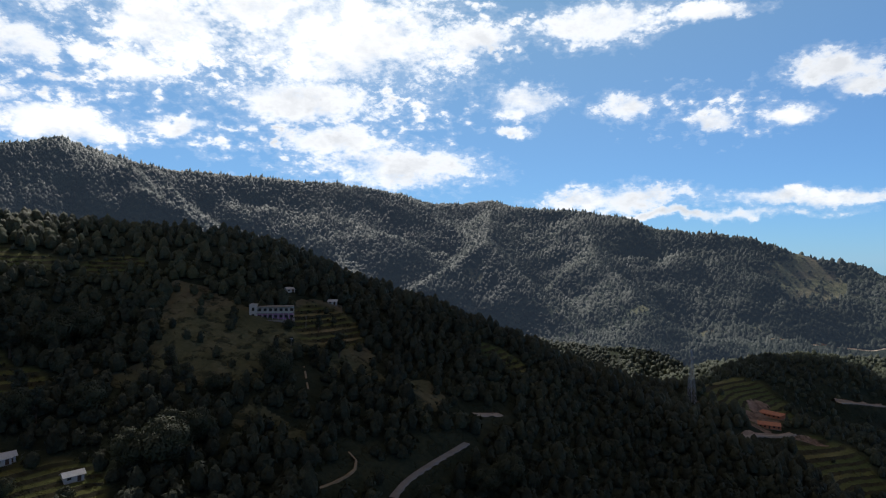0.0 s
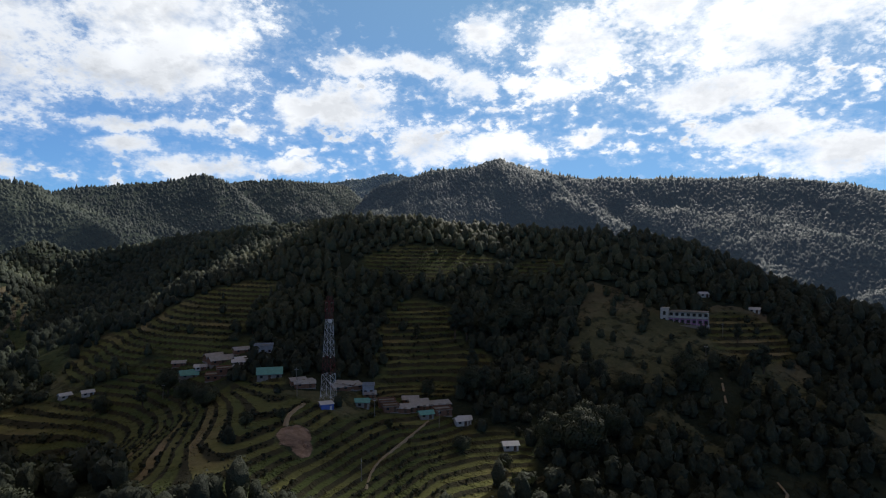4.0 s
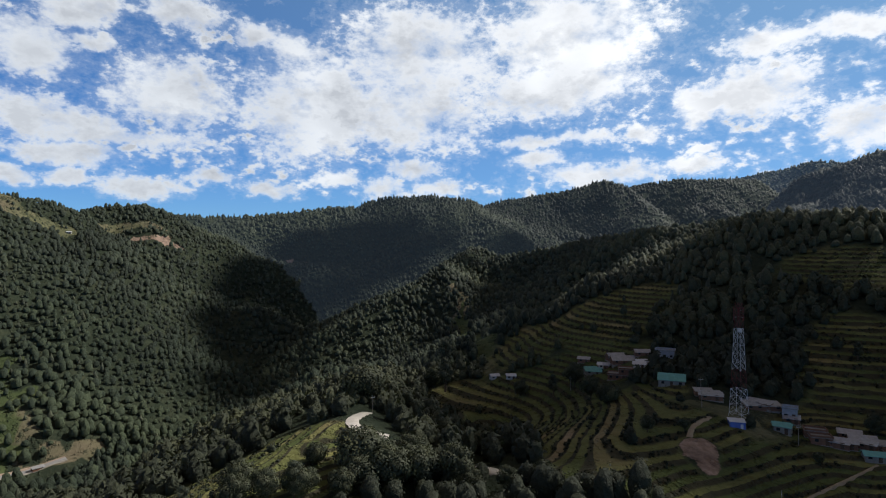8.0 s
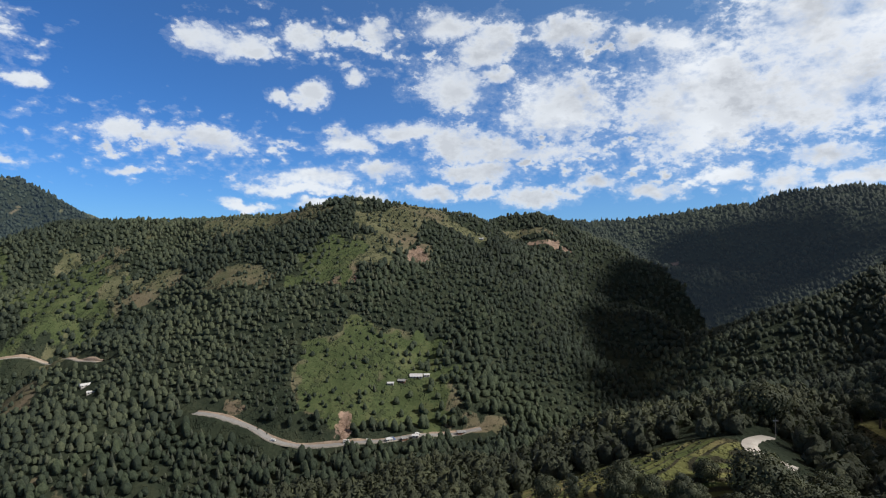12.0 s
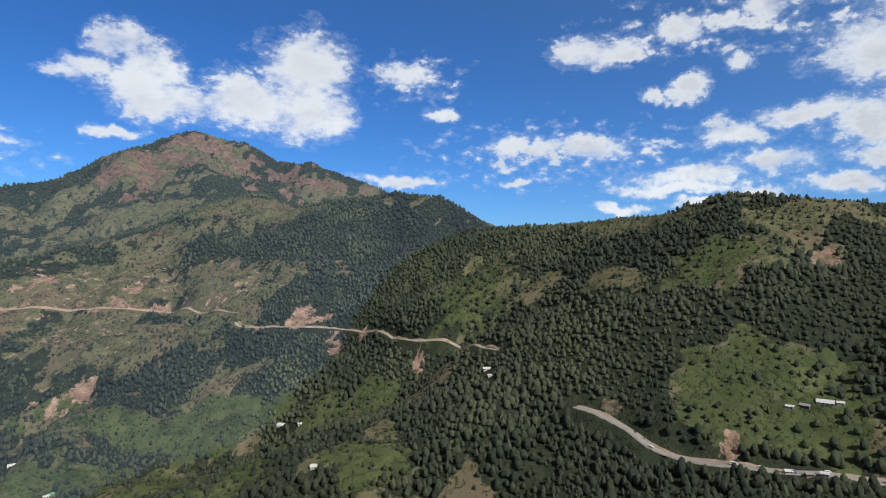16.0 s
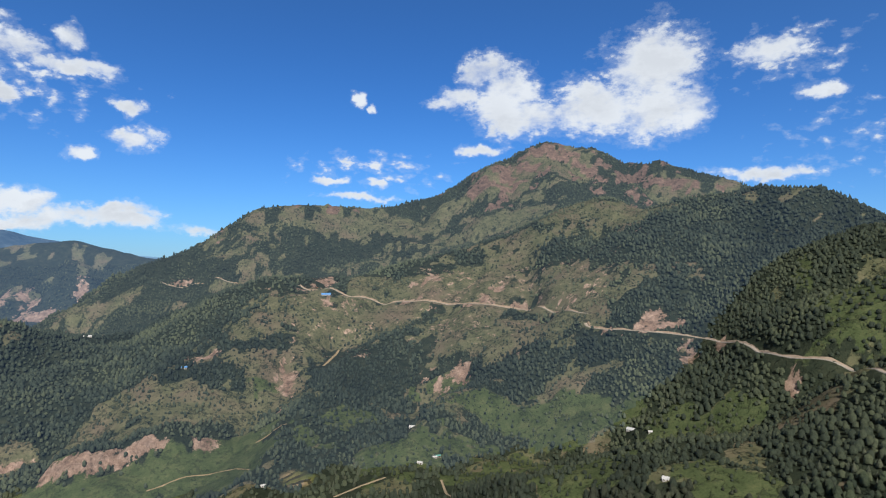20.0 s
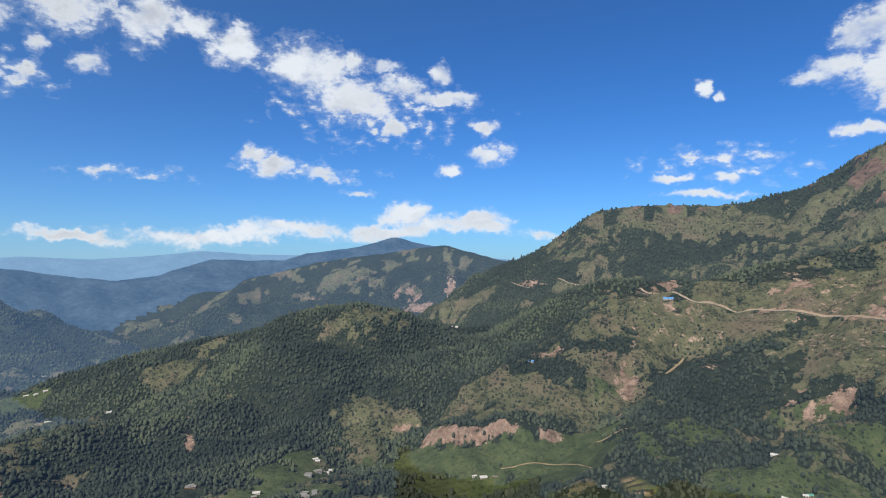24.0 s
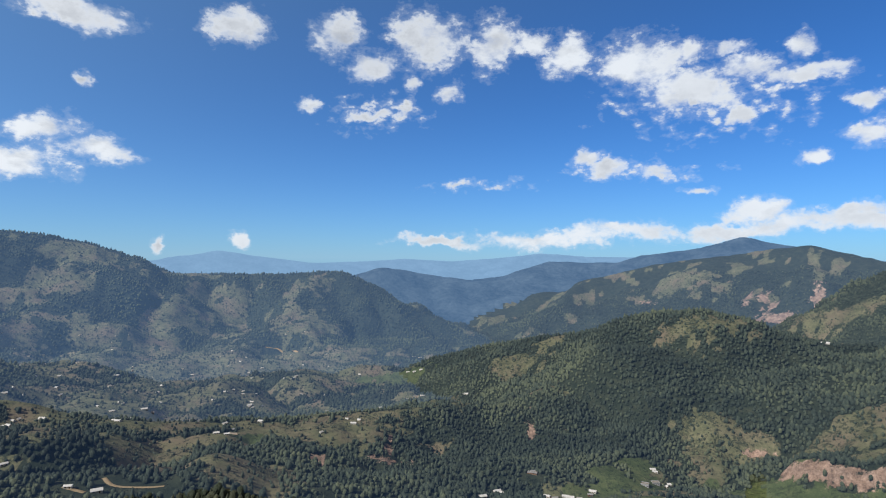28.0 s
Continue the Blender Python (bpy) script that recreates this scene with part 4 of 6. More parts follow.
HOMES += [(737, 15, 6.6, 'white_tin'), (733, 3, 5.5, 'white_tin'), (1798, -581, 12.7, 'white_tin'), (1801, -562, 9.9, 'white_tin'), (1141, 7, 7.7, 'white_tin'), (1171, -5, 7.0, 'white_tin'), (1602, 91, 8.4, 'white_tin'), (1420, 233, 8.6, 'white_tin'), (491, 92, 7.5, 'white_tin'), (499, 112, 5.4, 'white_tin'), (603, 184, 5.7, 'white_tin'), (632, -535, 7.4, 'white_tin'), (604, -516, 9.5, 'white_blue'), (605, -540, 7.3, 'white_tin'), (640, -359, 8.8, 'tin_low'), (556, -251, 7.3, 'white_tin'), (600, -293, 6.0, 'white_tin'), (585, -370, 7.2, 'white_tin')]
HOMES += [(-153, 154, 6, 'flat_brown'), (-146, 155, 6.5, 'tin_low'), (-146, 164, 7, 'tin_brown'), (-141, 170, 9, 'tin_low'), (-137, 158, 5, 'teal'), (-152, 166, 6, 'tin_brown'), (-252, 141, 10, 'tin_brown'), (-233, 136, 9, 'flat_brown'), (-249, 127, 7, 'teal'), (-249, 132, 5, 'white_tin'), (-235, 143, 5, 'white_tin'), (-181, 138, 7, 'tin_low'), (-184, 137, 6, 'tin_low'), (-173, 151, 8, 'tin_low'), (-158, 146, 4.5, 'teal'), (-165, 156, 4.5, 'white_blue')]
HOMES += [(1137, -346, 9, 'white_tin'), (1142, -361, 8, 'tin_low'), (1150, -379, 9, 'white_tin'), (1168, -398, 10, 'white_tin'), (1188, -415, 9, 'tin_low'), (1100, -457, 10, 'white_tin'), (1377, -452, 12, 'white_tin'), (590, -411, 8, 'white_tin'), (582, -402, 6, 'tin_low'), (509, -416, 8, 'white_blue'), (593, -350, 7, 'white_tin'), (576, -383, 6, 'tin_brown')]
HOMES += [(232, 406, 15, 'earth_red'), (215, 379, 13, 'earth_red')]
TREES = [(-142, -18, 9.5, 0), (-141, -12, 8.6, 0), (-143, -5, 10.1, 1), (-146, -2, 6.9, 0), (-233, 18, 15.3, 2), (-152, 19, 12.0, 2), (-154, 27, 11.4, 2), (-150, 11, 9.7, 2), (-153, 37, 12.5, 0), (-145, 6, 8.3, 0), (-299, 67, 19.5, 1), (-147, 40, 8.1, 0), (-144, 49, 7.4, 0), (-141, 58, 7.0, 0), (-132, 60, 4.1, 0), (-186, 57, 6.9, 0), (-160, 0, 6.2, 2), (-247, 106, 11.2, 1), (-159, 99, 5.5, 0), (-263, 96, 8.6, 0), (-140, -36, 7.9, 0), (-138, -29, 8.1, 1), (-138, -18, 8.7, 0), (-141, -11, 8.0, 1)]
TREES += [(-143, -5, 9.0, 0), (-154, -57, 8.4, 0), (-157, 12, 13.5, 2), (-161, 26, 10.5, 0), (-220, 46, 6.8, 0), (-193, -93, 6.4, 0), (-343, 77, 20.8, 1), (-307, 62, 12.9, 0), (-84, 175, 17.8, 0), (-93, 173, 13.9, 0), (-158, 233, 18.3, 0), (-150, 241, 16.7, 0), (-169, 225, 17.6, 1), (-174, 222, 16.6, 1), (-66, 231, 12.3, 0), (-81, 191, 12.5, 0), (-131, 186, 13.3, 1), (-47, 262, 13.1, 1), (-150, 174, 7.6, 0), (-60, 278, 9.5, 1), (-139, 141, 3.8, 0), (-183, 204, 8.0, 1), (-147, 200, 12.3, 1), (-211, 190, 11.1, 1)]
TREES += [(-255, 162, 9.2, 0), (-220, 111, 10.2, 0), (-204, 110, 8.4, 2), (-246, 116, 11.3, 0), (-158, 111, 4.4, 0), (-116, 152, 5.7, 2), (-101, 155, 5.6, 0), (-108, 228, 12.4, 1), (-97, 218, 11.8, 1), (-86, 217, 9.2, 0), (-116, 227, 10.1, 1), (-140, 257, 11.5, 1), (-163, 250, 14.7, 0), (-70, 235, 12.1, 0), (-47, 264, 10.5, 1), (-57, 252, 7.6, 1), (-136, 183, 13.4, 0), (-87, 186, 14.4, 0), (-119, 193, 13.5, 0), (25, 214, 14.8, 0), (16, 207, 12.3, 0)]
POLES = [(-67, 255), (-174, 129), (-149, 144), (-129, 156), (-184, 136), (-244, 113), (-66, 278), (-210, 20), (-120, 111)]
TOWN = [(1411, 336), (1375, 369), (859, -165), (1490, 321), (1905, 493), (837, -170), (1639, 6), (812, -4), (1105, 28), (1805, -4), (1672, -195), (793, -117), (1351, -134), (2074, 95), (2021, 334), (1625, 474), (1627, 117), (1363, -117), (1521, 336), (1638, 232), (2070, 44), (826, 238), (1634, 116), (1992, 475), (2071, -188), (807, 134), (1101, 112), (1900, -67), (1425, 230), (2036, -241), (819, 242), (2004, 341), (1871, -292), (1732, 513), (819, 212), (1352, 136), (2008, 427), (2045, -178), (1823, 397), (1987, 399), (1012, 291), (978, -26), (1817, 285), (1176, -25), (1660, -25)]
TOWN += [(1050, -265), (1899, 553), (1162, 275), (1852, -177), (1903, 592), (833, 6), (1258, -144), (1081, -38), (850, 125), (1025, 304), (1953, -247), (1212, 165), (797, 244), (1390, 383), (1739, -43), (2008, 209), (1917, -41), (1200, 128), (1306, 226), (2028, -44), (1454, 282), (1206, -139), (1630, -30), (791, 127), (2065, 77), (1088, -32), (1914, 523), (1614, 230), (1579, 179), (1102, -56), (2021, 372), (799, 240), (1202, 291), (974, 8), (1095, -33), (1120, -38), (1751, 28), (1359, -142), (1497, -49), (923, 283), (1602, -46), (1884, -343), (1662, -265), (1685, 469), (849, -181)]
TOWN += [(1485, 383), (853, -41), (1885, 373), (1451, 419), (935, 158), (1246, -192), (1166, -49), (1839, 313), (1497, -78), (1631, -80), (2027, 299), (1159, -23), (1999, 160), (1106, -172), (1475, -315), (1227, -185), (975, 150), (966, 181), (978, 156), (1136, -213)]


# the bank of red earth above the river field: foot of its two ends
BANK = (531, -650), (330, -719)


def river_bank(x, y):
    """Height that the bank adds to the slope, and how much of it is bare earth."""
    (ax, ay), (bx, by) = BANK
    long = math.hypot(bx - ax, by - ay)
    ux, uy = (bx - ax) / long, (by - ay) / long
    along = ((x - ax) * ux + (y - ay) * uy) / long
    back = (y - ay) * ux - (x - ax) * uy + 5 * value_noise(x, y, 40, 97) + 3 * value_noise(x, y, 15, 98)
    ends = np.clip((along + 0.06) / 0.08, 0, 1) * np.clip((1.04 - along) / 0.3, 0, 1)
    lift = 21 * np.clip(back / 13, 0, 1) * np.exp(-np.clip(back, 0, None) / 60) * ends
    broken = np.clip((0.62 - along) * 5 + 0.6, 0.25, 1.25) + 0.9 * value_noise(x, y, 26, 99)
    earth = np.clip((back + 3) / 3, 0, 1) * np.clip((19 - back) / 5, 0, 1) * np.clip(ends * 2, 0, 1) * np.clip(broken * 1.6, 0, 1)
    return lift, earth


def clearings(x, y):
    """Small natural openings in the woods."""
    n = value_noise(x, y, 120, 35) + 0.7 * value_noise(x, y, 44, 36) + 0.4 * value_noise(x, y, 17, 37)
    west = np.clip((x - 900) / 500, 0, 1) * np.clip((600 + y) / 300, 0, 1)
    return np.clip((n - 0.47 + 0.45 * west) * 3, 0, 1) * np.clip((np.hypot(x, y) - 330) / 60, 0, 1) * np.maximum(np.clip((-200 - y) / 150, 0, 1), west)


def open_grass(x, y):
    groves = patch_mask(x, y, GROVES, 0.7)
    grass = np.maximum(patch_mask(x, y, MEADOWS), clearings(x, y)) * (1 - groves)
    return np.clip((grass - 0.35) * 3, 0, 1)


def terraced(x, y, z):
    """Cut the terrace fields into level steps with steep risers."""
    m = patch_mask(x, y, TERRACES, 0.2) * (1 - patch_mask(x, y, PLOTS, 0.1, 1.25))
    step = np.where(np.hypot(x, y) < 238, 1.1, 2.2)
    step = np.where((np.hypot(x, y) < 175) & (y < 60), 0.8, step)
    q = (z + 1.2 * value_noise(x, y, 60, 41)) / step
    f = q - np.floor(q)
    s = np.clip((f - 0.52) / 0.48, 0, 1)
    lift = f * 0.08 + s * s * (3 - 2 * s) * 0.92
    return z + m * step * (lift - f), m, q


bearings = np.radians(np.concatenate([np.arange(-44, 294, 0.41), np.arange(294, 316, 2.0)]))
ranges = np.concatenate([[0.0, 12, 24, 36, 48], np.arange(58, 110, 2.0), np.arange(110, 250, 1.1), np.arange(250, 430, 2.1), 430 * 1.0112 ** np.arange(0, 220)])
ranges = ranges[ranges < 4960]
BB, RR = np.meshgrid(bearings, ranges, indexing="ij")
GX, GY = -RR * np.sin(BB), RR * np.cos(BB)
raw, OWNER = rough_land(GX, GY, True)
GZ, terrace_mask, terrace_phase = terraced(GX, GY, raw)
# crags stand out of the mountain
crag = patch_mask(GX, GY, CRAGS, 1.3)
GZ = GZ + crag * (14 * np.abs(value_noise(GX, GY, 70, 45)) + 9 * value_noise(GX, GY, 30, 46) - 4)
# landslips are scooped out and ragged
slip = patch_mask(GX, GY, SCARS, 0.6, 0.95)
bank_lift, bank_earth = river_bank(GX, GY)
GZ = GZ + bank_lift
GZ = GZ - slip * np.clip(RR / 400 - 0.6, 0, 1) * (3.0 + 2.2 * value_noise(GX, GY, 17, 43) + 1.4 * value_noise(GX, GY, 7, 44))


def smooth_line(points, step=4.0):
    """Points a few metres apart along a softly bending line."""
    p = np.array(points, float)
    for _ in range(3):
        q = np.empty((2 * len(p), 2))
        q[0], q[-1] = p[0], p[-1]
        q[1:-1:2], q[2:-1:2] = p[:-1] * 0.75 + p[1:] * 0.25, p[:-1] * 0.25 + p[1:] * 0.75
        p = q
    along = np.concatenate([[0], np.cumsum(np.hypot(*np.diff(p, axis=0).T))])
    n = max(3, int(along[-1] / step))
    s = np.linspace(0, along[-1], n)
    return np.stack([np.interp(s, along, p[:, 0]), np.interp(s, along, p[:, 1])], -1)


ROAD_LINES = {}
road_near = np.full(GX.shape, 1e9)
for road_name, (road_width, road_kind, points) in ROADS.items():
    line = smooth_line(points)
    lz = rough_land(line[:, 0], line[:, 1])
    for _ in range(5):
        lz[1:-1] = 0.25 * lz[:-2] + 0.5 * lz[1:-1] + 0.25 * lz[2:]
    ROAD_LINES[road_name] = (road_width, road_kind, line, lz)
    reach = 40
    box = (GX > line[:, 0].min() - reach) & (GX < line[:, 0].max() + reach) & (GY > line[:, 1].min() - reach) & (GY < line[:, 1].max() + reach)
    at = np.nonzero(box.ravel())[0]
    bx, by = GX.ravel()[at], GY.ravel()[at]
    best_d, best_z = np.full(len(at), 1e9), np.zeros(len(at))
    for (lx, ly), z in zip(line, lz):
        d = np.hypot(bx - lx, by - ly)
        closer = d < best_d
        best_d[closer], best_z[closer] = d[closer], z
    flat = GZ.ravel()
    cell = 0.0112 * np.hypot(bx, by) * (np.hypot(bx, by) > 430)
    bench = road_width * 0.6 + 0.75 * cell
    keep = np.clip((best_d - bench) / (3 + 0.5 * cell), 0, 1)
    flat[at] = (best_z - 0.15) * (1 - keep) + flat[at] * keep
    GZ = flat.reshape(GX.shape)
    near_flat = road_near.ravel()
    near_flat[at] = np.minimum(near_flat[at], best_d - road_width / 2)
    road_near = near_flat.reshape(GX.shape)


def height_at(x, y):
    """Height of the ground sheet at any places, straight between its corners."""
    x, y = np.atleast_1d(np.asarray(x, float)), np.atleast_1d(np.asarray(y, float))
    b = np.arctan2(-x, y)
    b = np.where(b < bearings[0], b + 2 * math.pi, b)
    r = np.hypot(x, y)
    i = np.clip(np.searchsorted(bearings, b) - 1, 0, len(bearings) - 2)
    j = np.clip(np.searchsorted(ranges, r) - 1, 0, len(ranges) - 2)
    u = np.clip((b - bearings[i]) / (bearings[i + 1] - bearings[i]), 0, 1)
    v = np.clip((r - ranges[j]) / (ranges[j + 1] - ranges[j]), 0, 1)
    return (GZ[i, j] * (1 - u) + GZ[i + 1, j] * u) * (1 - v) + (GZ[i, j + 1] * (1 - u) + GZ[i + 1, j + 1] * u) * v


steep = np.degrees(np.arctan2(GZ, RR))
in_sight = steep >= np.maximum.accumulate(np.concatenate([np.full((len(bearings), 1), -90.0), steep[:, :-1]], 1), 1) - 0.4


def mesh_from(name, verts, quads, smooth=True):
    """A mesh out of arrays; quads may be triangles too."""
    n = quads.shape[1]
    me = bpy.data.meshes.new(name)
    me.vertices.add(len(verts))
    me.vertices.foreach_set("co", verts.astype(np.float32).ravel())
    me.loops.add(quads.size)
    me.loops.foreach_set("vertex_index", quads.astype(np.int32).ravel())
    me.polygons.add(len(quads))
    me.polygons.foreach_set("loop_start", np.arange(0, quads.size, n, dtype=np.int32))
    me.polygons.foreach_set("use_smooth", np.full(len(quads), smooth))
    me.update(calc_edges=True)
    return me


nb, nr = GX.shape
ii, jj = np.meshgrid(np.arange(nb), np.arange(nr - 1), indexing="ij")
nxt = (ii + 1) % nb
quads = np.stack([ii * nr + jj, ii * nr + jj + 1, nxt * nr + jj + 1, nxt * nr + jj], -1)[..., ::-1]
corners = np.stack([GX, GY, GZ], -1).reshape(-1, 3)
# every hill beyond the near valley gets its own haze, painted in as an even glow
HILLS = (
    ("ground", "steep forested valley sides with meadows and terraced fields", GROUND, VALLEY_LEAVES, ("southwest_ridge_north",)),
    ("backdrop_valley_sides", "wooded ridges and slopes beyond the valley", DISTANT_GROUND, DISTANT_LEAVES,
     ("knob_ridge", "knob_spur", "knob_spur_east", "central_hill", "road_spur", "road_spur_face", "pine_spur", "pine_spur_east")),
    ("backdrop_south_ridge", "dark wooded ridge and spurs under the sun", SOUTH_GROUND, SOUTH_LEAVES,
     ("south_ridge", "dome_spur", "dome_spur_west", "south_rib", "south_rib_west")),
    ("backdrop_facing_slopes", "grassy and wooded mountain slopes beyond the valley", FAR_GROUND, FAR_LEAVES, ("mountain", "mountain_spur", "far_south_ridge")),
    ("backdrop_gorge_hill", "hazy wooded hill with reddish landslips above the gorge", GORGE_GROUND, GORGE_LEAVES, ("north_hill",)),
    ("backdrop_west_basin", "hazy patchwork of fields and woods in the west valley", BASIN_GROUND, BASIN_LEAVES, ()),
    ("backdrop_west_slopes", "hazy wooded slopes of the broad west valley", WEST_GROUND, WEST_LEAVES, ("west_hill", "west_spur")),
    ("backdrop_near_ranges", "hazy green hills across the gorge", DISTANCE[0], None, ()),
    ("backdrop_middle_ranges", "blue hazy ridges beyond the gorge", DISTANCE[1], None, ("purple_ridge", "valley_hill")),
    ("backdrop_far_ranges", "far ranges in painted pale blue haze under the horizon clouds", DISTANCE[2], None, ("far_blue_hill", "horizon_range")),
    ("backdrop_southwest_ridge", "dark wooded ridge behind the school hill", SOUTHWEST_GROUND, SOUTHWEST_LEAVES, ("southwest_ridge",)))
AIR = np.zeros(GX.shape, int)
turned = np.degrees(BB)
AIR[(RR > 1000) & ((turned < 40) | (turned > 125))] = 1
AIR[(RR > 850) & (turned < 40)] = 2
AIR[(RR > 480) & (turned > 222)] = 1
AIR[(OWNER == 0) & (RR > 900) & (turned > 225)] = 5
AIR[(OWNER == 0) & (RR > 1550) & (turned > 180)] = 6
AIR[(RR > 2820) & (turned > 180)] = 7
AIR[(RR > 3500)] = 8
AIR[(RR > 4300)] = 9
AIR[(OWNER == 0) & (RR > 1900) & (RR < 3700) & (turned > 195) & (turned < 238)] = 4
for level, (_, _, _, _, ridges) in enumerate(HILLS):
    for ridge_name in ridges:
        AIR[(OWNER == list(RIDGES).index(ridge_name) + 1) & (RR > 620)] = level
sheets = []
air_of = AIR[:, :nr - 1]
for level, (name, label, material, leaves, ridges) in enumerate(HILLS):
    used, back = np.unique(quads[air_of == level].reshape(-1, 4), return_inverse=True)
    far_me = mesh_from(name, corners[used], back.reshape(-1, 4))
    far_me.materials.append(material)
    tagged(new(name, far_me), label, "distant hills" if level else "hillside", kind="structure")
    sheets.append((far_me, used))

meadow = open_grass(GX, GY)
soil = patch_mask(GX, GY, PLOTS, 0.1, 1.1)
soil = np.maximum(soil, patch_mask(GX, GY, SCARS, 0.75, 1.05) * np.clip(0.85 + 0.9 * value_noise(GX, GY, 14, 91) + 0.6 * value_noise(GX, GY, 6, 92), 0, 1))
soil = np.maximum(np.maximum(soil, bank_earth), 0.34 * patch_mask(GX, GY, BARE, 0.8) * np.clip(0.8 + value_noise(GX, GY, 40, 93), 0, 1))
rock = crag * np.clip(0.75 + 1.3 * value_noise(GX, GY, 60, 47) + 1.0 * value_noise(GX, GY, 26, 48), 0, 1)
lawn = np.clip(terrace_mask + patch_mask(GX, GY, FIELDS, 0.7) + 0.85 * patch_mask(GX, GY, PASTURES, 0.9), 0, 1)
cover = np.stack([meadow, soil, lawn, rock], -1).reshape(-1, 4).astype(np.float32)
for sheet_me, used in sheets:
    layer = sheet_me.attributes.new("cover", "FLOAT_COLOR", "POINT")
    layer.data.foreach_set("color", cover[used].ravel())
    steps = np.stack([terrace_phase.ravel()[used], terrace_mask.ravel()[used], np.zeros(len(used))], -1).astype(np.float32)
    sheet_me.attributes.new("terrace", "FLOAT_VECTOR", "POINT").data.foreach_set("vector", steps.ravel())



# ---- woods ----
rng = np.random.default_rng(7)


YARDS = [(-153, 126, 9, 12)] + [(hx * 0.985, hy * 0.985, size * 0.75 + 1.5, size * 0.8 + 5) for hx, hy, size, style in HOMES]


def grid_cell(x, y):
    b = np.arctan2(-x, y)
    b = np.where(b < bearings[0], b + 2 * math.pi, b)
    return np.clip(np.searchsorted(bearings, b), 0, nb - 1), np.clip(np.searchsorted(ranges, np.hypot(x, y)), 0, nr - 1)


def wood_density(x, y):
    open_land = np.maximum.reduce([open_grass(x, y) * np.where((np.hypot(x, y) < 480) | ((x > 560) & (x < 960) & (y > -330)), 0.85, 0.64), patch_mask(x, y, TERRACES, 0.2) * 0.975, patch_mask(x, y, FIELDS, 0.7), patch_mask(x, y, PASTURES, 0.9) * 0.64, patch_mask(x, y, PLOTS, 0.1, 1.3),
                                   patch_mask(x, y, SCARS, 0.5), patch_mask(x, y, CRAGS, 1.3) * 0.85, patch_mask(x, y, BARE, 0.8) * 0.9, river_bank(x, y)[1] * 0.9])
    i, j = grid_cell(x, y)
    open_land = np.maximum(open_land, np.clip((7.5 + 4.0 * (np.hypot(x, y) > 420) - road_near[i, j]) / 3, 0, 1))
    open_land = np.maximum(open_land, patch_mask(x, y, YARDS, 0.1))
    base = 0.98 + 0.3 * value_noise(x, y, 90, 51) + 0.2 * value_noise(x, y, 33, 52)
    return np.clip(base, 0.1, 1) * (1 - open_land)


def scatter(rmin, rmax, spacing, hidden=0.12):
    """Places for trees between two ranges, thinned by the density of the woods and behind crests."""
    n = int(2 * rmax / spacing)
    gx, gy = np.meshgrid((np.arange(n) - n / 2) * spacing, (np.arange(n) - n / 2) * spacing)
    x = (gx + rng.uniform(-0.5, 0.5, gx.shape) * spacing).ravel()
    y = (gy + rng.uniform(-0.5, 0.5, gy.shape) * spacing).ravel()
    r = np.hypot(x, y)
    b = np.degrees(np.arctan2(-x, y))
    b = np.where(b < -44, b + 360, b)
    keep = (r > rmin) & (r < rmax) & (b < 294)
    x, y, r, b = x[keep], y[keep], r[keep], b[keep]
    i = np.clip(np.searchsorted(bearings, np.radians(b)), 0, nb - 1)
    j = np.clip(np.searchsorted(ranges, r), 0, nr - 1)
    seen = (height_at(x, y) > -0.475 * r) & (in_sight[i, np.clip(j - 1, 0, nr - 1)] | in_sight[i, j] | in_sight[i, np.clip(j + 2, 0, nr - 1)])
    keep = (rng.random(len(x)) < wood_density(x, y)) & (seen | (rng.random(len(x)) < hidden))
    return x[keep], y[keep]


def crown_shape(clumps, tall, seed, taper=0.0):
    """A crown one metre in radius: tilted leaf sprays (triangles) over an uneven egg; taper makes it a pine."""
    g = np.random.default_rng(seed)
    k = np.arange(clumps) + 0.5
    up = 1 - 2 * k / clumps
    turn = k * 2.39996
    flat = np.sqrt(np.clip(1 - up * up, 0, 1))
    d = np.stack([flat * np.cos(turn), flat * np.sin(turn), up], -1)
    lobes = 1 + 0.22 * np.sin(turn * 1.7 + seed) * flat + g.uniform(-0.18, 0.18, clumps)
    width = 1 - taper * (up * 0.5 + 0.5) * 0.92
    c = d * lobes[:, None] * np.stack([width, width, np.full(clumps, tall)], -1)
    size = (2.1 / math.sqrt(clumps)) * (1.3 if clumps > 40 else 1.5) * (1 - 0.35 * taper * (up * 0.5 + 0.5))
    n = d + g.normal(0, 0.45, (clumps, 3))
    n /= np.linalg.norm(n, axis=1)[:, None]
    a = np.cross(n, g.normal(0, 1, (clumps, 3)))
    a /= np.linalg.norm(a, axis=1)[:, None]
    b = np.cross(n, a)
    ang = np.array([0, 2.1, 4.2])
    tri = c[:, None, :] + size[:, None, None] * (np.cos(ang)[None, :, None] * a[:, None, :] + np.sin(ang)[None, :, None] * b[:, None, :])
    soft = tri / np.array([1, 1, tall * 0.8])
    soft = soft / np.linalg.norm(soft, axis=2)[..., None] * 0.9 + n[:, None, :] * (0.2 if clumps > 12 else 0.1)
    soft /= np.linalg.norm(soft, axis=2)[..., None]
    tri[..., 2] += tall
    return tri.reshape(-1, 3), soft.reshape(-1, 3)


def lie(x, y, reach=14.0):
    """The upward direction of the slope at each place."""
    n = np.stack([height_at(x - reach, y) - height_at(x + reach, y), height_at(x, y - reach) - height_at(x, y + reach), np.full(len(x), 2 * reach)], -1)
    return n / np.linalg.norm(n, axis=1)[:, None]


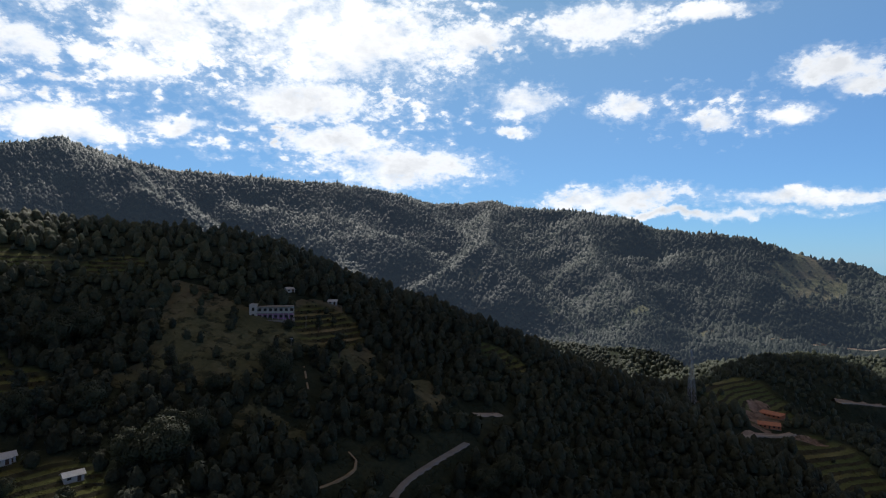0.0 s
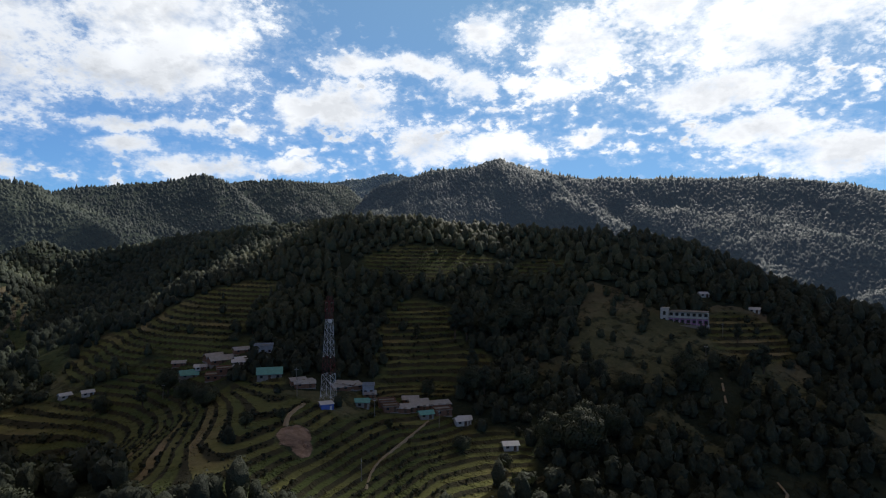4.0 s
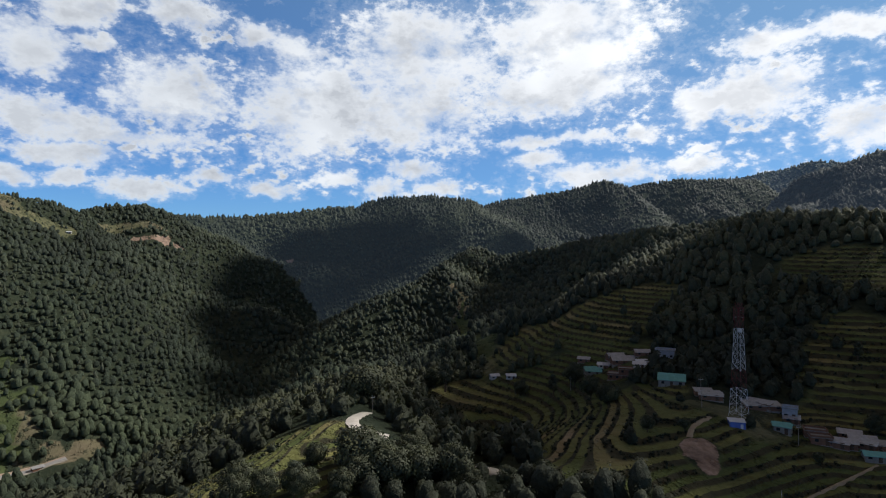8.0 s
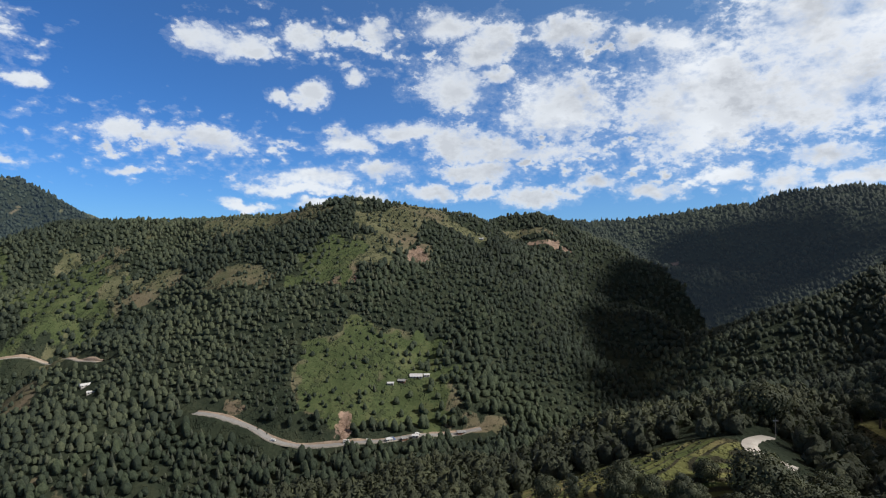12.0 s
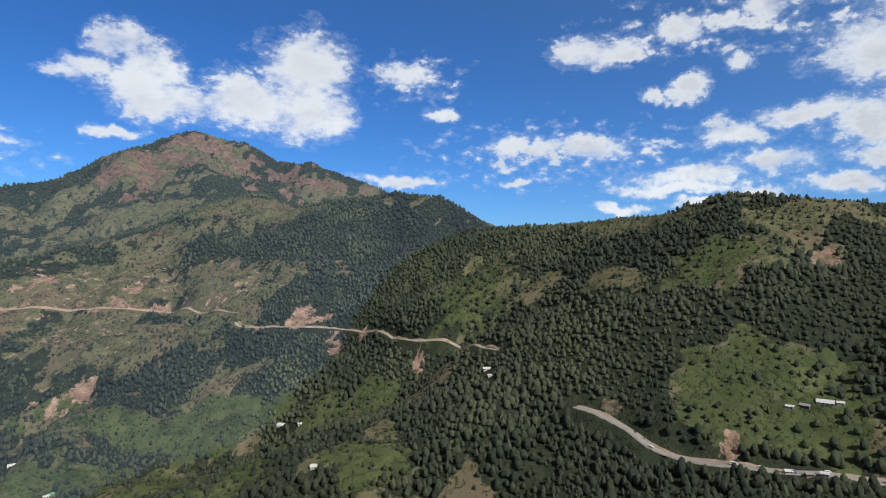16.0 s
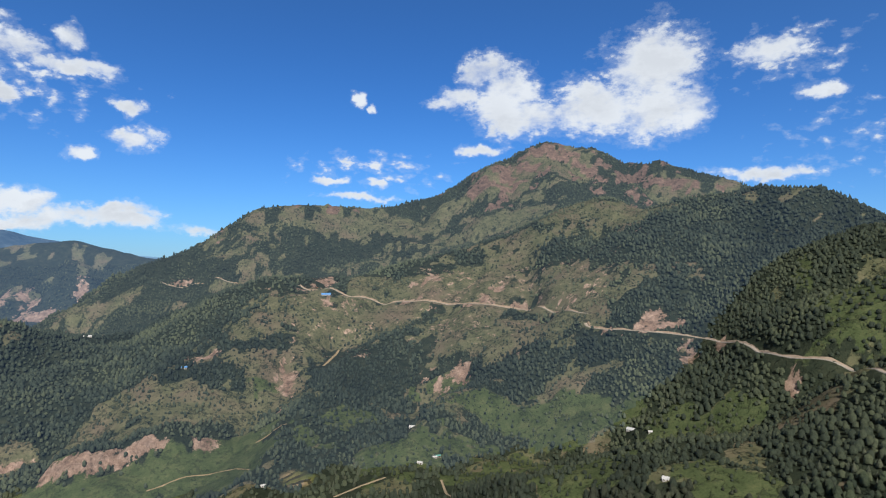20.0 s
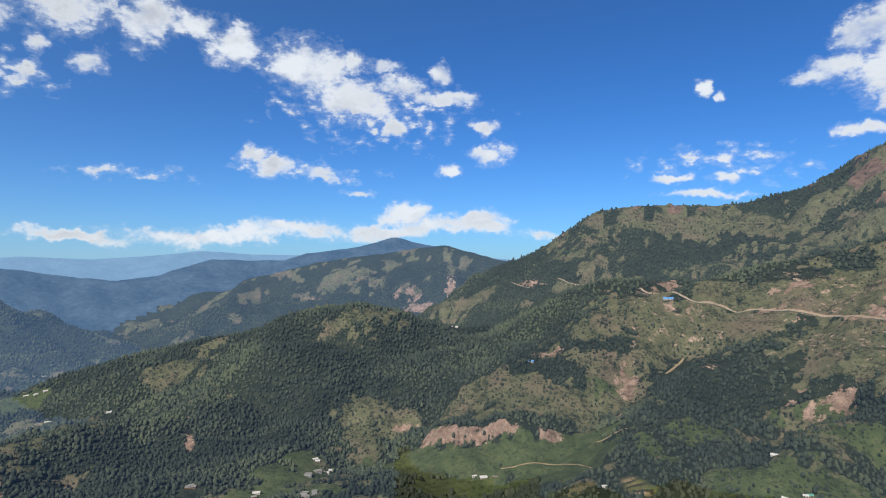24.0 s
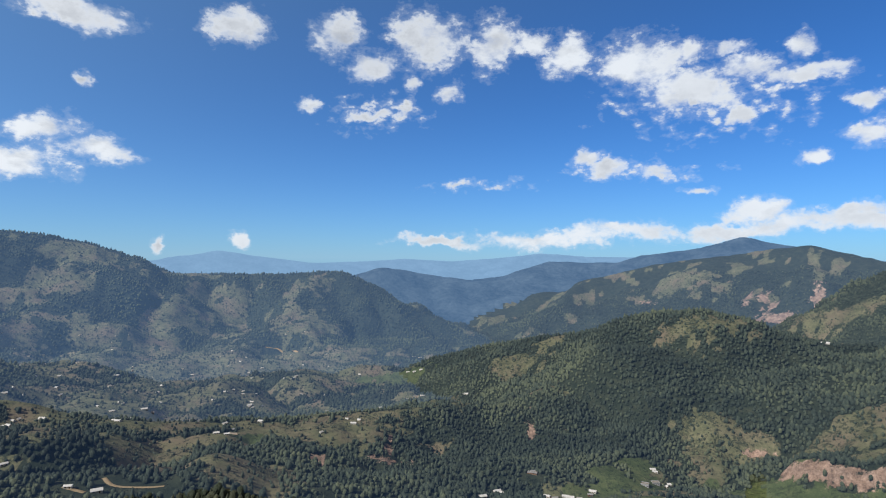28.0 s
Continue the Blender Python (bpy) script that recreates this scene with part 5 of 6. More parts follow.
def woods(name, label, x, y, radius, shapes, material, rise=0.0, hug=0.0):
    """One joined mesh of many tree crowns standing on the ground; hug turns the soft shading towards the slope's own."""
    z = height_at(x, y)
    slope = lie(x, y)
    verts, tints, normals = [], [], []
    which = rng.integers(0, len(shapes), len(x))
    for s, (shape, soft) in enumerate(shapes):
        pick = np.nonzero(which == s)[0]
        turn = rng.uniform(0, 6.283, len(pick))
        ca, sa = np.cos(turn)[:, None], np.sin(turn)[:, None]
        size = (radius[pick])[:, None]
        vx = (shape[None, :, 0] * ca - shape[None, :, 1] * sa) * size + x[pick][:, None]
        vy = (shape[None, :, 0] * sa + shape[None, :, 1] * ca) * size + y[pick][:, None]
        vz = (shape[None, :, 2] + rise) * size * rng.uniform(0.8, 1.25, len(pick))[:, None] + z[pick][:, None]
        verts.append(np.stack([vx, vy, vz], -1).reshape(-1, 3))
        nx = soft[None, :, 0] * ca - soft[None, :, 1] * sa
        ny = soft[None, :, 0] * sa + soft[None, :, 1] * ca
        bent = np.stack([nx, ny, np.broadcast_to(soft[None, :, 2], nx.shape)], -1) * (1 - hug) + slope[pick][:, None, :] * hug
        normals.append((bent / np.linalg.norm(bent, axis=2)[..., None]).reshape(-1, 3))
        base = 0.5 + 0.32 * value_noise(x[pick], y[pick], 150, 60) + 0.28 * value_noise(x[pick], y[pick], 50, 61) + rng.normal(0, 0.13, len(pick))
        tints.append(np.repeat(np.clip(base, 0, 1), len(shape)))
    verts, tints, normals = np.concatenate(verts), np.concatenate(tints), np.concatenate(normals)
    me = mesh_from(name, verts, np.arange(len(verts)).reshape(-1, 3))
    me.attributes.new("tint", "FLOAT", "POINT").data.foreach_set("value", tints.astype(np.float32))
    me.attributes.new("custom_normal", "FLOAT_VECTOR", "POINT").data.foreach_set("vector", normals.astype(np.float32).ravel())
    me.materials.append(material)
    return tagged(new(name, me), label, "woods", kind="stuff")


def egg_crown(sides, profile, tall, seed, rag=0.16, flakes=0):
    """A crown one metre in radius: an uneven closed dome of leaf masses, its rings given as height share and radius, with sprays standing out of it."""
    g = np.random.default_rng(seed)
    rings = []
    for k, (h, r) in enumerate(profile):
        turn = (np.arange(sides) + 0.5 * (k % 2)) * 2 * math.pi / sides + g.uniform(-0.2, 0.2, sides)
        rad = r * (1 + g.uniform(-rag, rag, sides) + 0.5 * rag * np.sin(2 * turn + seed))
        lift = 2 * tall * (h + g.uniform(-0.5, 0.5, sides) * rag * 0.45)
        rings.append(np.stack([rad * np.cos(turn), rad * np.sin(turn), lift], -1))
    tip = np.array([g.uniform(-0.12, 0.12), g.uniform(-0.12, 0.12), 2 * tall * (1 + g.uniform(-0.05, 0.05))])
    tri = []
    for low, high in zip(rings[:-1], rings[1:]):
        for k in range(sides):
            n = (k + 1) % sides
            tri += [(low[k], low[n], high[k]), (low[n], high[n], high[k])]
    for k in range(sides):
        tri.append((rings[-1][k], rings[-1][(k + 1) % sides], tip))
    tri = np.array(tri)
    soft = (tri - np.array([0, 0, 0.72 * tall])) / np.array([1, 1, 0.9 * tall])
    soft /= np.linalg.norm(soft, axis=2)[..., None]
    flat = np.cross(tri[:, 1] - tri[:, 0], tri[:, 2] - tri[:, 0])
    flat /= np.linalg.norm(flat, axis=1)[:, None]
    soft = 0.75 * soft + 0.4 * flat[:, None, :]
    if flakes:
        sprays, sprays_soft = crown_shape(flakes, tall, seed + 500)
        sprays = sprays.reshape(-1, 3, 3)
        middle = sprays.mean(1, keepdims=True)
        sprays = middle + (sprays - middle) * (0.62 if flakes > 60 else 0.7)
        keep = middle[:, 0, 2] > 0.35 * tall
        tri, soft = np.concatenate([tri, sprays[keep]]), np.concatenate([soft, sprays_soft.reshape(-1, 3, 3)[keep]])
    soft /= np.linalg.norm(soft, axis=2)[..., None]
    return tri.reshape(-1, 3), soft.reshape(-1, 3)


ROUND = [(0.04, 0.78), (0.3, 1.0), (0.6, 0.9), (0.85, 0.55)]
DOME = [(0.05, 0.85), (0.42, 1.0), (0.78, 0.62)]
BUN = [(0.08, 0.92), (0.7, 0.8)]
CONE = [(0.06, 1.0), (0.5, 0.58)]
near_broad = [egg_crown(6, DOME, h, 3 + k, 0.22, 22) for k, h in enumerate((1.15, 1.4, 0.95, 1.6))]
nearest_broad = [egg_crown(8, ROUND, h, 21 + k, 0.22, 100) for k, h in enumerate((1.2, 1.5, 1.0, 1.7))]
hill_broad = [egg_crown(7, DOME, h, 31 + k, 0.22) for k, h in enumerate((1.15, 1.4, 1.0, 1.6, 1.25))]
mid_broad = [egg_crown(6, BUN, h, 41 + k, 0.24) for k, h in enumerate((0.95, 1.15, 0.8, 1.35, 1.05, 1.2))]
mid_pine = [egg_crown(6, CONE, h, 51 + k, 0.26) for k, h in enumerate((1.4, 1.9, 1.6))]
far_broad = [egg_crown(5, [(0.06, 0.95), (0.66, 0.8)], h, 61 + k, 0.26) for k, h in enumerate((0.7, 0.95, 0.6, 1.1))]
far_mixed = far_broad + [egg_crown(4, CONE, h, 71 + k, 0.2) for k, h in enumerate((1.4,))]
hedge_bush = [crown_shape(8, 0.6, 12), crown_shape(8, 0.85, 13), crown_shape(8, 0.55, 14)]


def pine_share(x, y):
    return rng.random(len(x)) < np.clip(0.1 + 0.4 * value_noise(x, y, 160, 71), 0.03, 0.6)


def sizes(x, y, low, high):
    """Crown radii, with bushes rather than trees on the open slopes."""
    bare = np.maximum(open_grass(x, y), patch_mask(x, y, TERRACES, 0.2))
    return rng.uniform(low, high, len(x)) * (1 - 0.3 * bare) * (1 + 0.25 * value_noise(x, y, 45, 81))


x, y = scatter(85, 340, 5.0, 0.03)
close = np.hypot(x, y) < 165
woods("nearest_woods", "leafy green trees and bushes below the village", x[close], y[close], sizes(x[close], y[close], 1.3, 2.8), nearest_broad, LEAVES)
x, y = x[~close], y[~close]
woods("near_woods", "dark green broadleaved trees on the slopes round the village", x, y, sizes(x, y, 1.4, 2.9), near_broad, LEAVES, hug=0.1)
x, y = scatter(340, 1000, 5.5, 0.03)
p = pine_share(x, y)
edge = ~p & (np.hypot(x, y) < 470)
dark_stand = edge & (x < -200) & (y > -540) & (y < 150)
for stand_of, leaves in ((dark_stand, DARKER_LEAVES), (edge & ~dark_stand, LEAVES)):
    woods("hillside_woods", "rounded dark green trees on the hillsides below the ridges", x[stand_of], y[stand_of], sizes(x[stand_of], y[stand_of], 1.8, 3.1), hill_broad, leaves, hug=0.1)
x, y, p = x[~edge], y[~edge], p[~edge]
i, j = grid_cell(x, y)
for level, (name, label, material, leaves, ridges) in enumerate(HILLS):
    a, b = ~p & (AIR[i, j] == level), p & (AIR[i, j] == level)
    if level == 0:
        dense = a & (x < -300) & (y > -330) & (y < 20) & (np.hypot(x, y) < 640)
        woods("valley_woods", "dense dark woods round the meadow above the road", x[dense], y[dense], sizes(x[dense], y[dense], 1.5, 3.0), mid_broad, DARKER_LEAVES, hug=0.3)
        a = a & ~dense
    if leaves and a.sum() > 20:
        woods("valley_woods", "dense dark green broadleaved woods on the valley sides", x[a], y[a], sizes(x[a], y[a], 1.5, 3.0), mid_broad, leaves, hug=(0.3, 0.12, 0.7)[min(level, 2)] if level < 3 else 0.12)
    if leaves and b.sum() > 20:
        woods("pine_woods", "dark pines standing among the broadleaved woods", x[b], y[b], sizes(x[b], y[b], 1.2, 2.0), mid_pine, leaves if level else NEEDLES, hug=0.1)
for r0, r1, spacing, low, high in ((1000, 1305, 6.6, 2.0, 3.6), (1305, 1955, 7.8, 2.2, 4.0), (1955, 2810, 11.0, 2.5, 4.6)):
    x, y = scatter(r0, r1, spacing, 0.03)
    i, j = grid_cell(x, y)
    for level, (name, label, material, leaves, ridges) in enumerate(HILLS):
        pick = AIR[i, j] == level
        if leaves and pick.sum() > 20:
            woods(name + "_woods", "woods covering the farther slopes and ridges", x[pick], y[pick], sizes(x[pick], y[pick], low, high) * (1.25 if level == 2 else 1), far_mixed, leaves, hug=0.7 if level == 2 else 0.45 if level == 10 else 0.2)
# bushes along the terrace edges
gx, gy = np.meshgrid(np.arange(-330, 120, 1.15), np.arange(-120, 430, 1.15))
x, y = (gx + rng.uniform(-0.6, 0.6, gx.shape)).ravel(), (gy + rng.uniform(-0.6, 0.6, gy.shape)).ravel()
flat_land = rough_land(x, y)
_, m, q = terraced(x, y, flat_land)
i, j = grid_cell(x, y)
keep = (m > 0.6) & (q - np.floor(q) > 0.6) & (q - np.floor(q) < 0.95) & (rng.random(len(x)) < 0.3 + 0.5 * value_noise(x, y, 14, 95)) & (road_near[i, j] > 1.0) & (np.hypot(x, y) > 95) & in_sight[i, j]
x, y = x[keep], y[keep]
woods("terrace_hedges", "low dark bushes growing along the terrace edges", x, y, rng.uniform(0.22, 0.5, len(x)), hedge_bush, LEAVES, 0.05)

# ---- unseen clouds added high towards the sun, laid out to shade the village hill and the bowl ----
def cloud_material():
    m, t, p = shader("cloud_white", 1.0, 0.0)
    t.links.new(ramp(t, tnoise(t, 0.01, 5, 0.6, place(t)), [(0.3, (0.72, 0.73, 0.76)), (0.7, (0.86, 0.86, 0.87))]), p.inputs["Base Color"])
    return m


CLOUD_WHITE = cloud_material()


def cloud(label, lumps, base=2400):
    """A flat-based cumulus out of view: lumps are x, y and radius of the ground it is put there to shade."""
    bm = bmesh.new()
    back = (base + 45) / math.tan(sh)  # the shaded ground lies lower than the eye
    for k, (lx, ly, lr) in enumerate(lumps):
        for n in range(7):
            turn, out = n * 0.9 + k, 0.0 if n == 0 else 0.62 * lr
            r = lr * (0.75 if n == 0 else 0.45 + 0.12 * math.sin(n * 2.3 + k))
            m = Matrix.Translation((lx - math.sin(sb) * back + out * math.cos(turn), ly + math.cos(sb) * back + out * math.sin(turn), base + 0.2 * r)) @ Matrix.Diagonal((r, r, r * 0.5, 1))
            bmesh.ops.create_icosphere(bm, subdivisions=2, radius=1, matrix=m)
    for v in bm.verts:
        v.co += 14 * noise.noise_vector(v.co * 0.02)
    for f in bm.faces:
        f.smooth = True
    me = bpy.data.meshes.new("cloud")
    bm.to_mesh(me)
    bm.free()
    me.materials.append(CLOUD_WHITE)
    return tagged(new("shade_cloud", me), label, "cloud", kind="structure")


cloud("broad unseen white cumulus added to shade the school hill and village", [(-60, 330, 130), (-130, 375, 105), (-370, 330, 95), (-185, 170, 85), (-20, 210, 90), (80, 235, 95), (175, 290, 85), (-205, 105, 60), (264, 601, 60), (291, 518, 60), (343, 543, 60), (208, 476, 50), (216, 415, 50), (204, 431, 50), (260, 440, 50), (-455, 106, 38), (37, 288, 60), (79, 330, 60), (120, 356, 50), (11, 257, 40), (75, 345, 60), (147, 451, 70)])
cloud("broad unseen white cumulus added to shade the school hill and village", [(32, 301, 50), (10, 304, 50), (41, 337, 60), (80, 412, 60), (201, 488, 60)])
cloud("unseen white cumulus added to shade the wooded bowl", [(-778, -101, 45), (-661, -41, 42), (-552, 7, 38), (-838, -73, 55), (-700, -11, 45), (-924, -33, 55), (-823, 20, 42), (-969, 3, 55), (-873, 43, 40), (-977, 56, 60), (-937, 84, 45), (-972, 113, 40), (-565, 184, 40), (-649, 217, 45), (-594, 216, 55), (-962, 282, 45), (-617, 230, 65), (-491, 211, 55), (-475, 194, 45), (-768, 168, 35), (-346, 121, 35)])
cloud("unseen white cumulus added to shade the terraces", [(-255, 111, 34), (-227, 121, 34), (-250, 140, 45), (-274, 95, 28), (-181, 87, 22), (-202, 131, 36), (-281, 139, 45), (-277, 160, 45), (-235, 166, 45), (-311, 180, 50), (-268, 197, 50), (-284, 123, 40), (-231, 183, 45)])
cloud("small unseen white cumulus added to shade the wooded bowl", [(-833, -101, 50), (-956, -74, 55), (-978, -27, 55), (-824, -18, 48), (-689, -48, 45), (-678, 4, 42), (-622, -9, 40), (-694, -81, 40), (-575, 33, 34), (-697, 34, 40), (-973, 3, 60), (-924, 83, 45)])

# ---- things: helpers ----
def plain(name, colour, rough=0.8, vary=0.35, scale=0.8, metal=0.0, spec=0.3, ribs=0.0):
    """A worn plain material: colour with stains at two scales, and ribs for corrugated sheet."""
    m, t, p = shader(name, rough, spec)
    p.inputs["Metallic"].default_value = metal
    pos = place(t)
    v = tmath(t, "ADD", tmath(t, "MULTIPLY", tnoise(t, scale, 5, 0.6, pos), 0.6), tmath(t, "MULTIPLY", tnoise(t, scale * 9, 3, 0.6, pos), 0.4))
    low, high = tuple(c * (1 - vary) for c in colour), tuple(min(1, c * (1 + vary)) for c in colour)
    t.links.new(ramp(t, v, [(0.32, low), (0.5, colour), (0.68, high)]), p.inputs["Base Color"])
    bump(t, p, v, 0.3, 0.05)
    return m


BRICK = plain("mud_brick", (0.16, 0.085, 0.055), 0.95)
ORANGE_BRICK = plain("orange_brick", (0.42, 0.17, 0.09), 0.9, 0.3)
LIME = plain("lime_wash", (0.40, 0.385, 0.35), 0.9, 0.2)
BLUE_WASH = plain("pale_blue_wash", (0.27, 0.28, 0.30), 0.9, 0.25)
PINK_WASH = plain("purple_wash", (0.34, 0.16, 0.30), 0.9, 0.25)
CONCRETE = plain("bare_concrete", (0.20, 0.185, 0.165), 0.9, 0.3)
TIN = plain("weathered_tin", (0.28, 0.28, 0.285), 0.5, 0.3, metal=0.3)
TIN_BRIGHT = plain("bright_tin", (0.44, 0.44, 0.44), 0.5, 0.18)
TIN_TEAL = plain("teal_roof_paint", (0.10, 0.27, 0.24), 0.55, 0.25)
TIN_BLUE = plain("blue_roof_paint", (0.10, 0.26, 0.55), 0.5, 0.2)
WOOD = plain("dark_timber", (0.075, 0.045, 0.028), 0.85)
GLASS_DARK = plain("dark_window_glass", (0.02, 0.025, 0.03), 0.15, 0.2, spec=0.5)
RED_PAINT = plain("red_steel_paint", (0.115, 0.028, 0.026), 0.6, 0.25)
WHITE_PAINT = plain("white_steel_paint", (0.50, 0.50, 0.50), 0.6, 0.15)
GALVANISED = plain("galvanised_steel", (0.34, 0.35, 0.36), 0.5, 0.2, metal=0.5)
BARK = plain("bark", (0.10, 0.072, 0.05), 0.95, 0.4, 2.0)
ASPHALT = plain("pale_asphalt", (0.20, 0.195, 0.19), 0.9, 0.25, 0.3)
GRAVEL = plain("road_gravel", (0.31, 0.265, 0.22), 0.95, 0.3, 0.3)
ROAD_CONCRETE = plain("road_concrete", (0.36, 0.335, 0.30), 0.9, 0.25, 0.3)
DIRT = plain("path_dirt", (0.24, 0.19, 0.125), 0.95, 0.3, 0.3)


def part(name, bm, material, parent, label=""):
    """Links a bmesh as one mesh object under a thing or part."""
    me = bpy.data.meshes.new(name)
    bm.to_mesh(me)
    bm.free()
    me.materials.append(material)
    ob = new(name, me)
    ob.parent = parent
    if label:
        ob["label"] = label
    return ob


def box(x0, y0, z0, x1, y1, z1, bm=None):
    bm = bm or bmesh.new()
    m = Matrix.Translation(((x0 + x1) / 2, (y0 + y1) / 2, (z0 + z1) / 2)) @ Matrix.Diagonal((abs(x1 - x0), abs(y1 - y0), abs(z1 - z0), 1))
    bmesh.ops.create_cube(bm, size=1, matrix=m)
    return bm


def beam(bm, a, b, wide):
    """A square bar from a to b."""
    a, b = Vector(a), Vector(b)
    turn = (b - a).to_track_quat("Z", "Y").to_matrix().to_4x4()
    m = Matrix.Translation((a + b) / 2) @ turn @ Matrix.Diagonal((wide, wide, (b - a).length, 1))
    bmesh.ops.create_cube(bm, size=1, matrix=m)
    return bm


def prism(profile, x0, x1):
    """A solid with the given y, z outline, reaching from x0 to x1."""
    bm = bmesh.new()
    near = [bm.verts.new((x0, y, z)) for y, z in profile]
    far = [bm.verts.new((x1, y, z)) for y, z in profile]
    bm.faces.new(near[::-1])
    bm.faces.new(far)
    n = len(profile)
    for k in range(n):
        bm.faces.new((near[k], near[(k + 1) % n], far[(k + 1) % n], far[k]))
    bmesh.ops.recalc_face_normals(bm, faces=bm.faces)
    return bm


def stand(x, y, half=3.0):
    """The lowest ground under a footprint."""
    a = np.array([0, 1, 1, -1, -1]) * half
    b = np.array([0, 1, -1, 1, -1]) * half
    return float(height_at(x + a, y + b).min())


STYLES = {
    "tin_brown": (BRICK, TIN, "gable", 2.7, "mud-brick village house with a grey tin roof", 0.6),
    "flat_brown": (BRICK, CONCRETE, "flat", 3.0, "brown brick house with a flat concrete roof", 0.65),
    "teal": (CONCRETE, TIN_TEAL, "gable", 2.5, "grey village house under a faded teal tin roof", 0.6),
    "white_tin": (LIME, TIN_BRIGHT, "gable", 2.6, "whitewashed house with a bright tin roof", 0.6),
    "white_blue": (BLUE_WASH, TIN_BRIGHT, "flat", 4.8, "pale blue two-storey house with a flat roof", 0.7),
    "tin_green": (CONCRETE, TIN_TEAL, "gable", 3.2, "white house under a green and grey tin roof", 0.75),
    "earth_red": (ORANGE_BRICK, ORANGE_BRICK, "shed", 3.0, "orange brick house under construction on a cut terrace", 0.5),
    "tin_low": (BRICK, TIN, "shed", 2.3, "low shed under a long grey tin roof", 0.45),
    "blue_roof": (LIME, TIN_BLUE, "gable", 3.5, "white building with a blue tin roof beside the road", 0.6),
}


def house(x, y, length, style, turn=None):
    """A village house: walls on a plinth, roof with eaves, door and windows with frames."""
    walls, roof_mat, shape, high, label, depth = STYLES[style]
    wide = max(3.2, length * depth)
    hx, hy = length / 2, wide / 2
    high *= 0.8
    home = tagged(new("house"), label, "house", "village houses")
    face = math.degrees(math.atan2(y, x)) - 90 + (turn if turn is not None else random.uniform(-25, 25))
    home.matrix_world = pose(x, y, stand(x, y, hy), 0, 0, face)
    part("plinth", box(-hx - 0.15, -hy - 0.15, -1.6, hx + 0.15, hy + 0.15, 0.25), CONCRETE, home)
    part("wall", box(-hx, -hy, 0.25, hx, hy, high), walls, home)
    if shape == "gable":
        rise = wide * 0.29
        ov = 0.45
        prof = [(-hy - ov, high - 0.12), (0, high + rise), (hy + ov, high - 0.12), (hy + ov, high), (0, high + rise + 0.14), (-hy - ov, high)]
        part("roof", prism(prof, -hx - ov, hx + ov), roof_mat, home)
        part("gable", prism([(-hy, high), (hy, high), (0, high + rise - 0.03)], -hx + 0.02, hx - 0.02), walls, home)
    elif shape == "shed":
        prof = [(-hy - 0.4, high), (hy + 0.4, high + 0.7), (hy + 0.4, high + 0.82), (-hy - 0.4, high + 0.12)]
        part("roof", prism(prof, -hx - 0.3, hx + 0.3), roof_mat, home)
    else:
        part("roof", box(-hx - 0.3, -hy - 0.3, high, hx + 0.3, hy + 0.3, high + 0.18), CONCRETE, home)
        rim = bmesh.new()
        for a in ((-hx - 0.2, -hy - 0.2, hx + 0.2, -hy - 0.05), (-hx - 0.2, hy + 0.05, hx + 0.2, hy + 0.2), (-hx - 0.2, -hy - 0.05, -hx - 0.05, hy + 0.05), (hx + 0.05, -hy - 0.05, hx + 0.2, hy + 0.05)):
            box(a[0], a[1], high + 0.18, a[2], a[3], high + 0.75, rim)
        part("parapet", rim, walls, home)
    storeys = 2 if high > 4 else 1
    count = max(2, int(length / 2.6))
    for s in range(storeys):
        for k in range(count):
            cx = -hx + length * (k + 0.5) / count
            base = 0.25 + s * 2.5
            if s == 0 and k == count // 2:
                door = part("door", box(cx - 0.5, -hy - 0.06, base, cx + 0.5, -hy + 0.02, base + 1.95), WOOD, home)
                part("handle", box(cx + 0.34, -hy - 0.1, base + 0.95, cx + 0.4, -hy - 0.06, base + 1.05), GALVANISED, door)
                continue
            window = part("window", box(cx - 0.55, -hy - 0.05, base + 0.85, cx + 0.55, -hy + 0.02, base + 1.85), WOOD, home)
            part("pane", box(cx - 0.45, -hy - 0.065, base + 0.95, cx + 0.45, -hy - 0.05, base + 1.75), GLASS_DARK, window)
    return home


# ---- roads and paths ----
SURFACES = {"asphalt": (ASPHALT, "road", "worn pale asphalt road cut into the wooded slope"),
            "gravel": (GRAVEL, "road", "pale dusty gravel road along the mountainside"),
            "concrete": (ROAD_CONCRETE, "road", "pale concrete village road bending through the terraces"),
            "dirt": (DIRT, "path", "narrow trodden dirt path over grass")}
CUT = plain("cut_bank_soil", (0.26, 0.20, 0.15), 0.95, 0.4, 0.12)
WALLING = plain("retaining_wall_stone", (0.24, 0.22, 0.19), 0.9, 0.35, 0.4)


def ribbon(name, rows, material):
    """A strip of faces through rows of points."""
    grid = np.stack(rows, 1)
    n, k = grid.shape[:2]
    a, b = np.meshgrid(np.arange(n - 1), np.arange(k - 1), indexing="ij")
    faces = np.stack([a * k + b, (a + 1) * k + b, (a + 1) * k + b + 1, a * k + b + 1], -1).reshape(-1, 4)
    me = mesh_from(name, grid.reshape(-1, 3), faces[:, ::-1])
    me.materials.append(material)
    return new(name, me)


def at_height(p, z):
    return np.concatenate([p, np.asarray(z)[:, None]], 1)


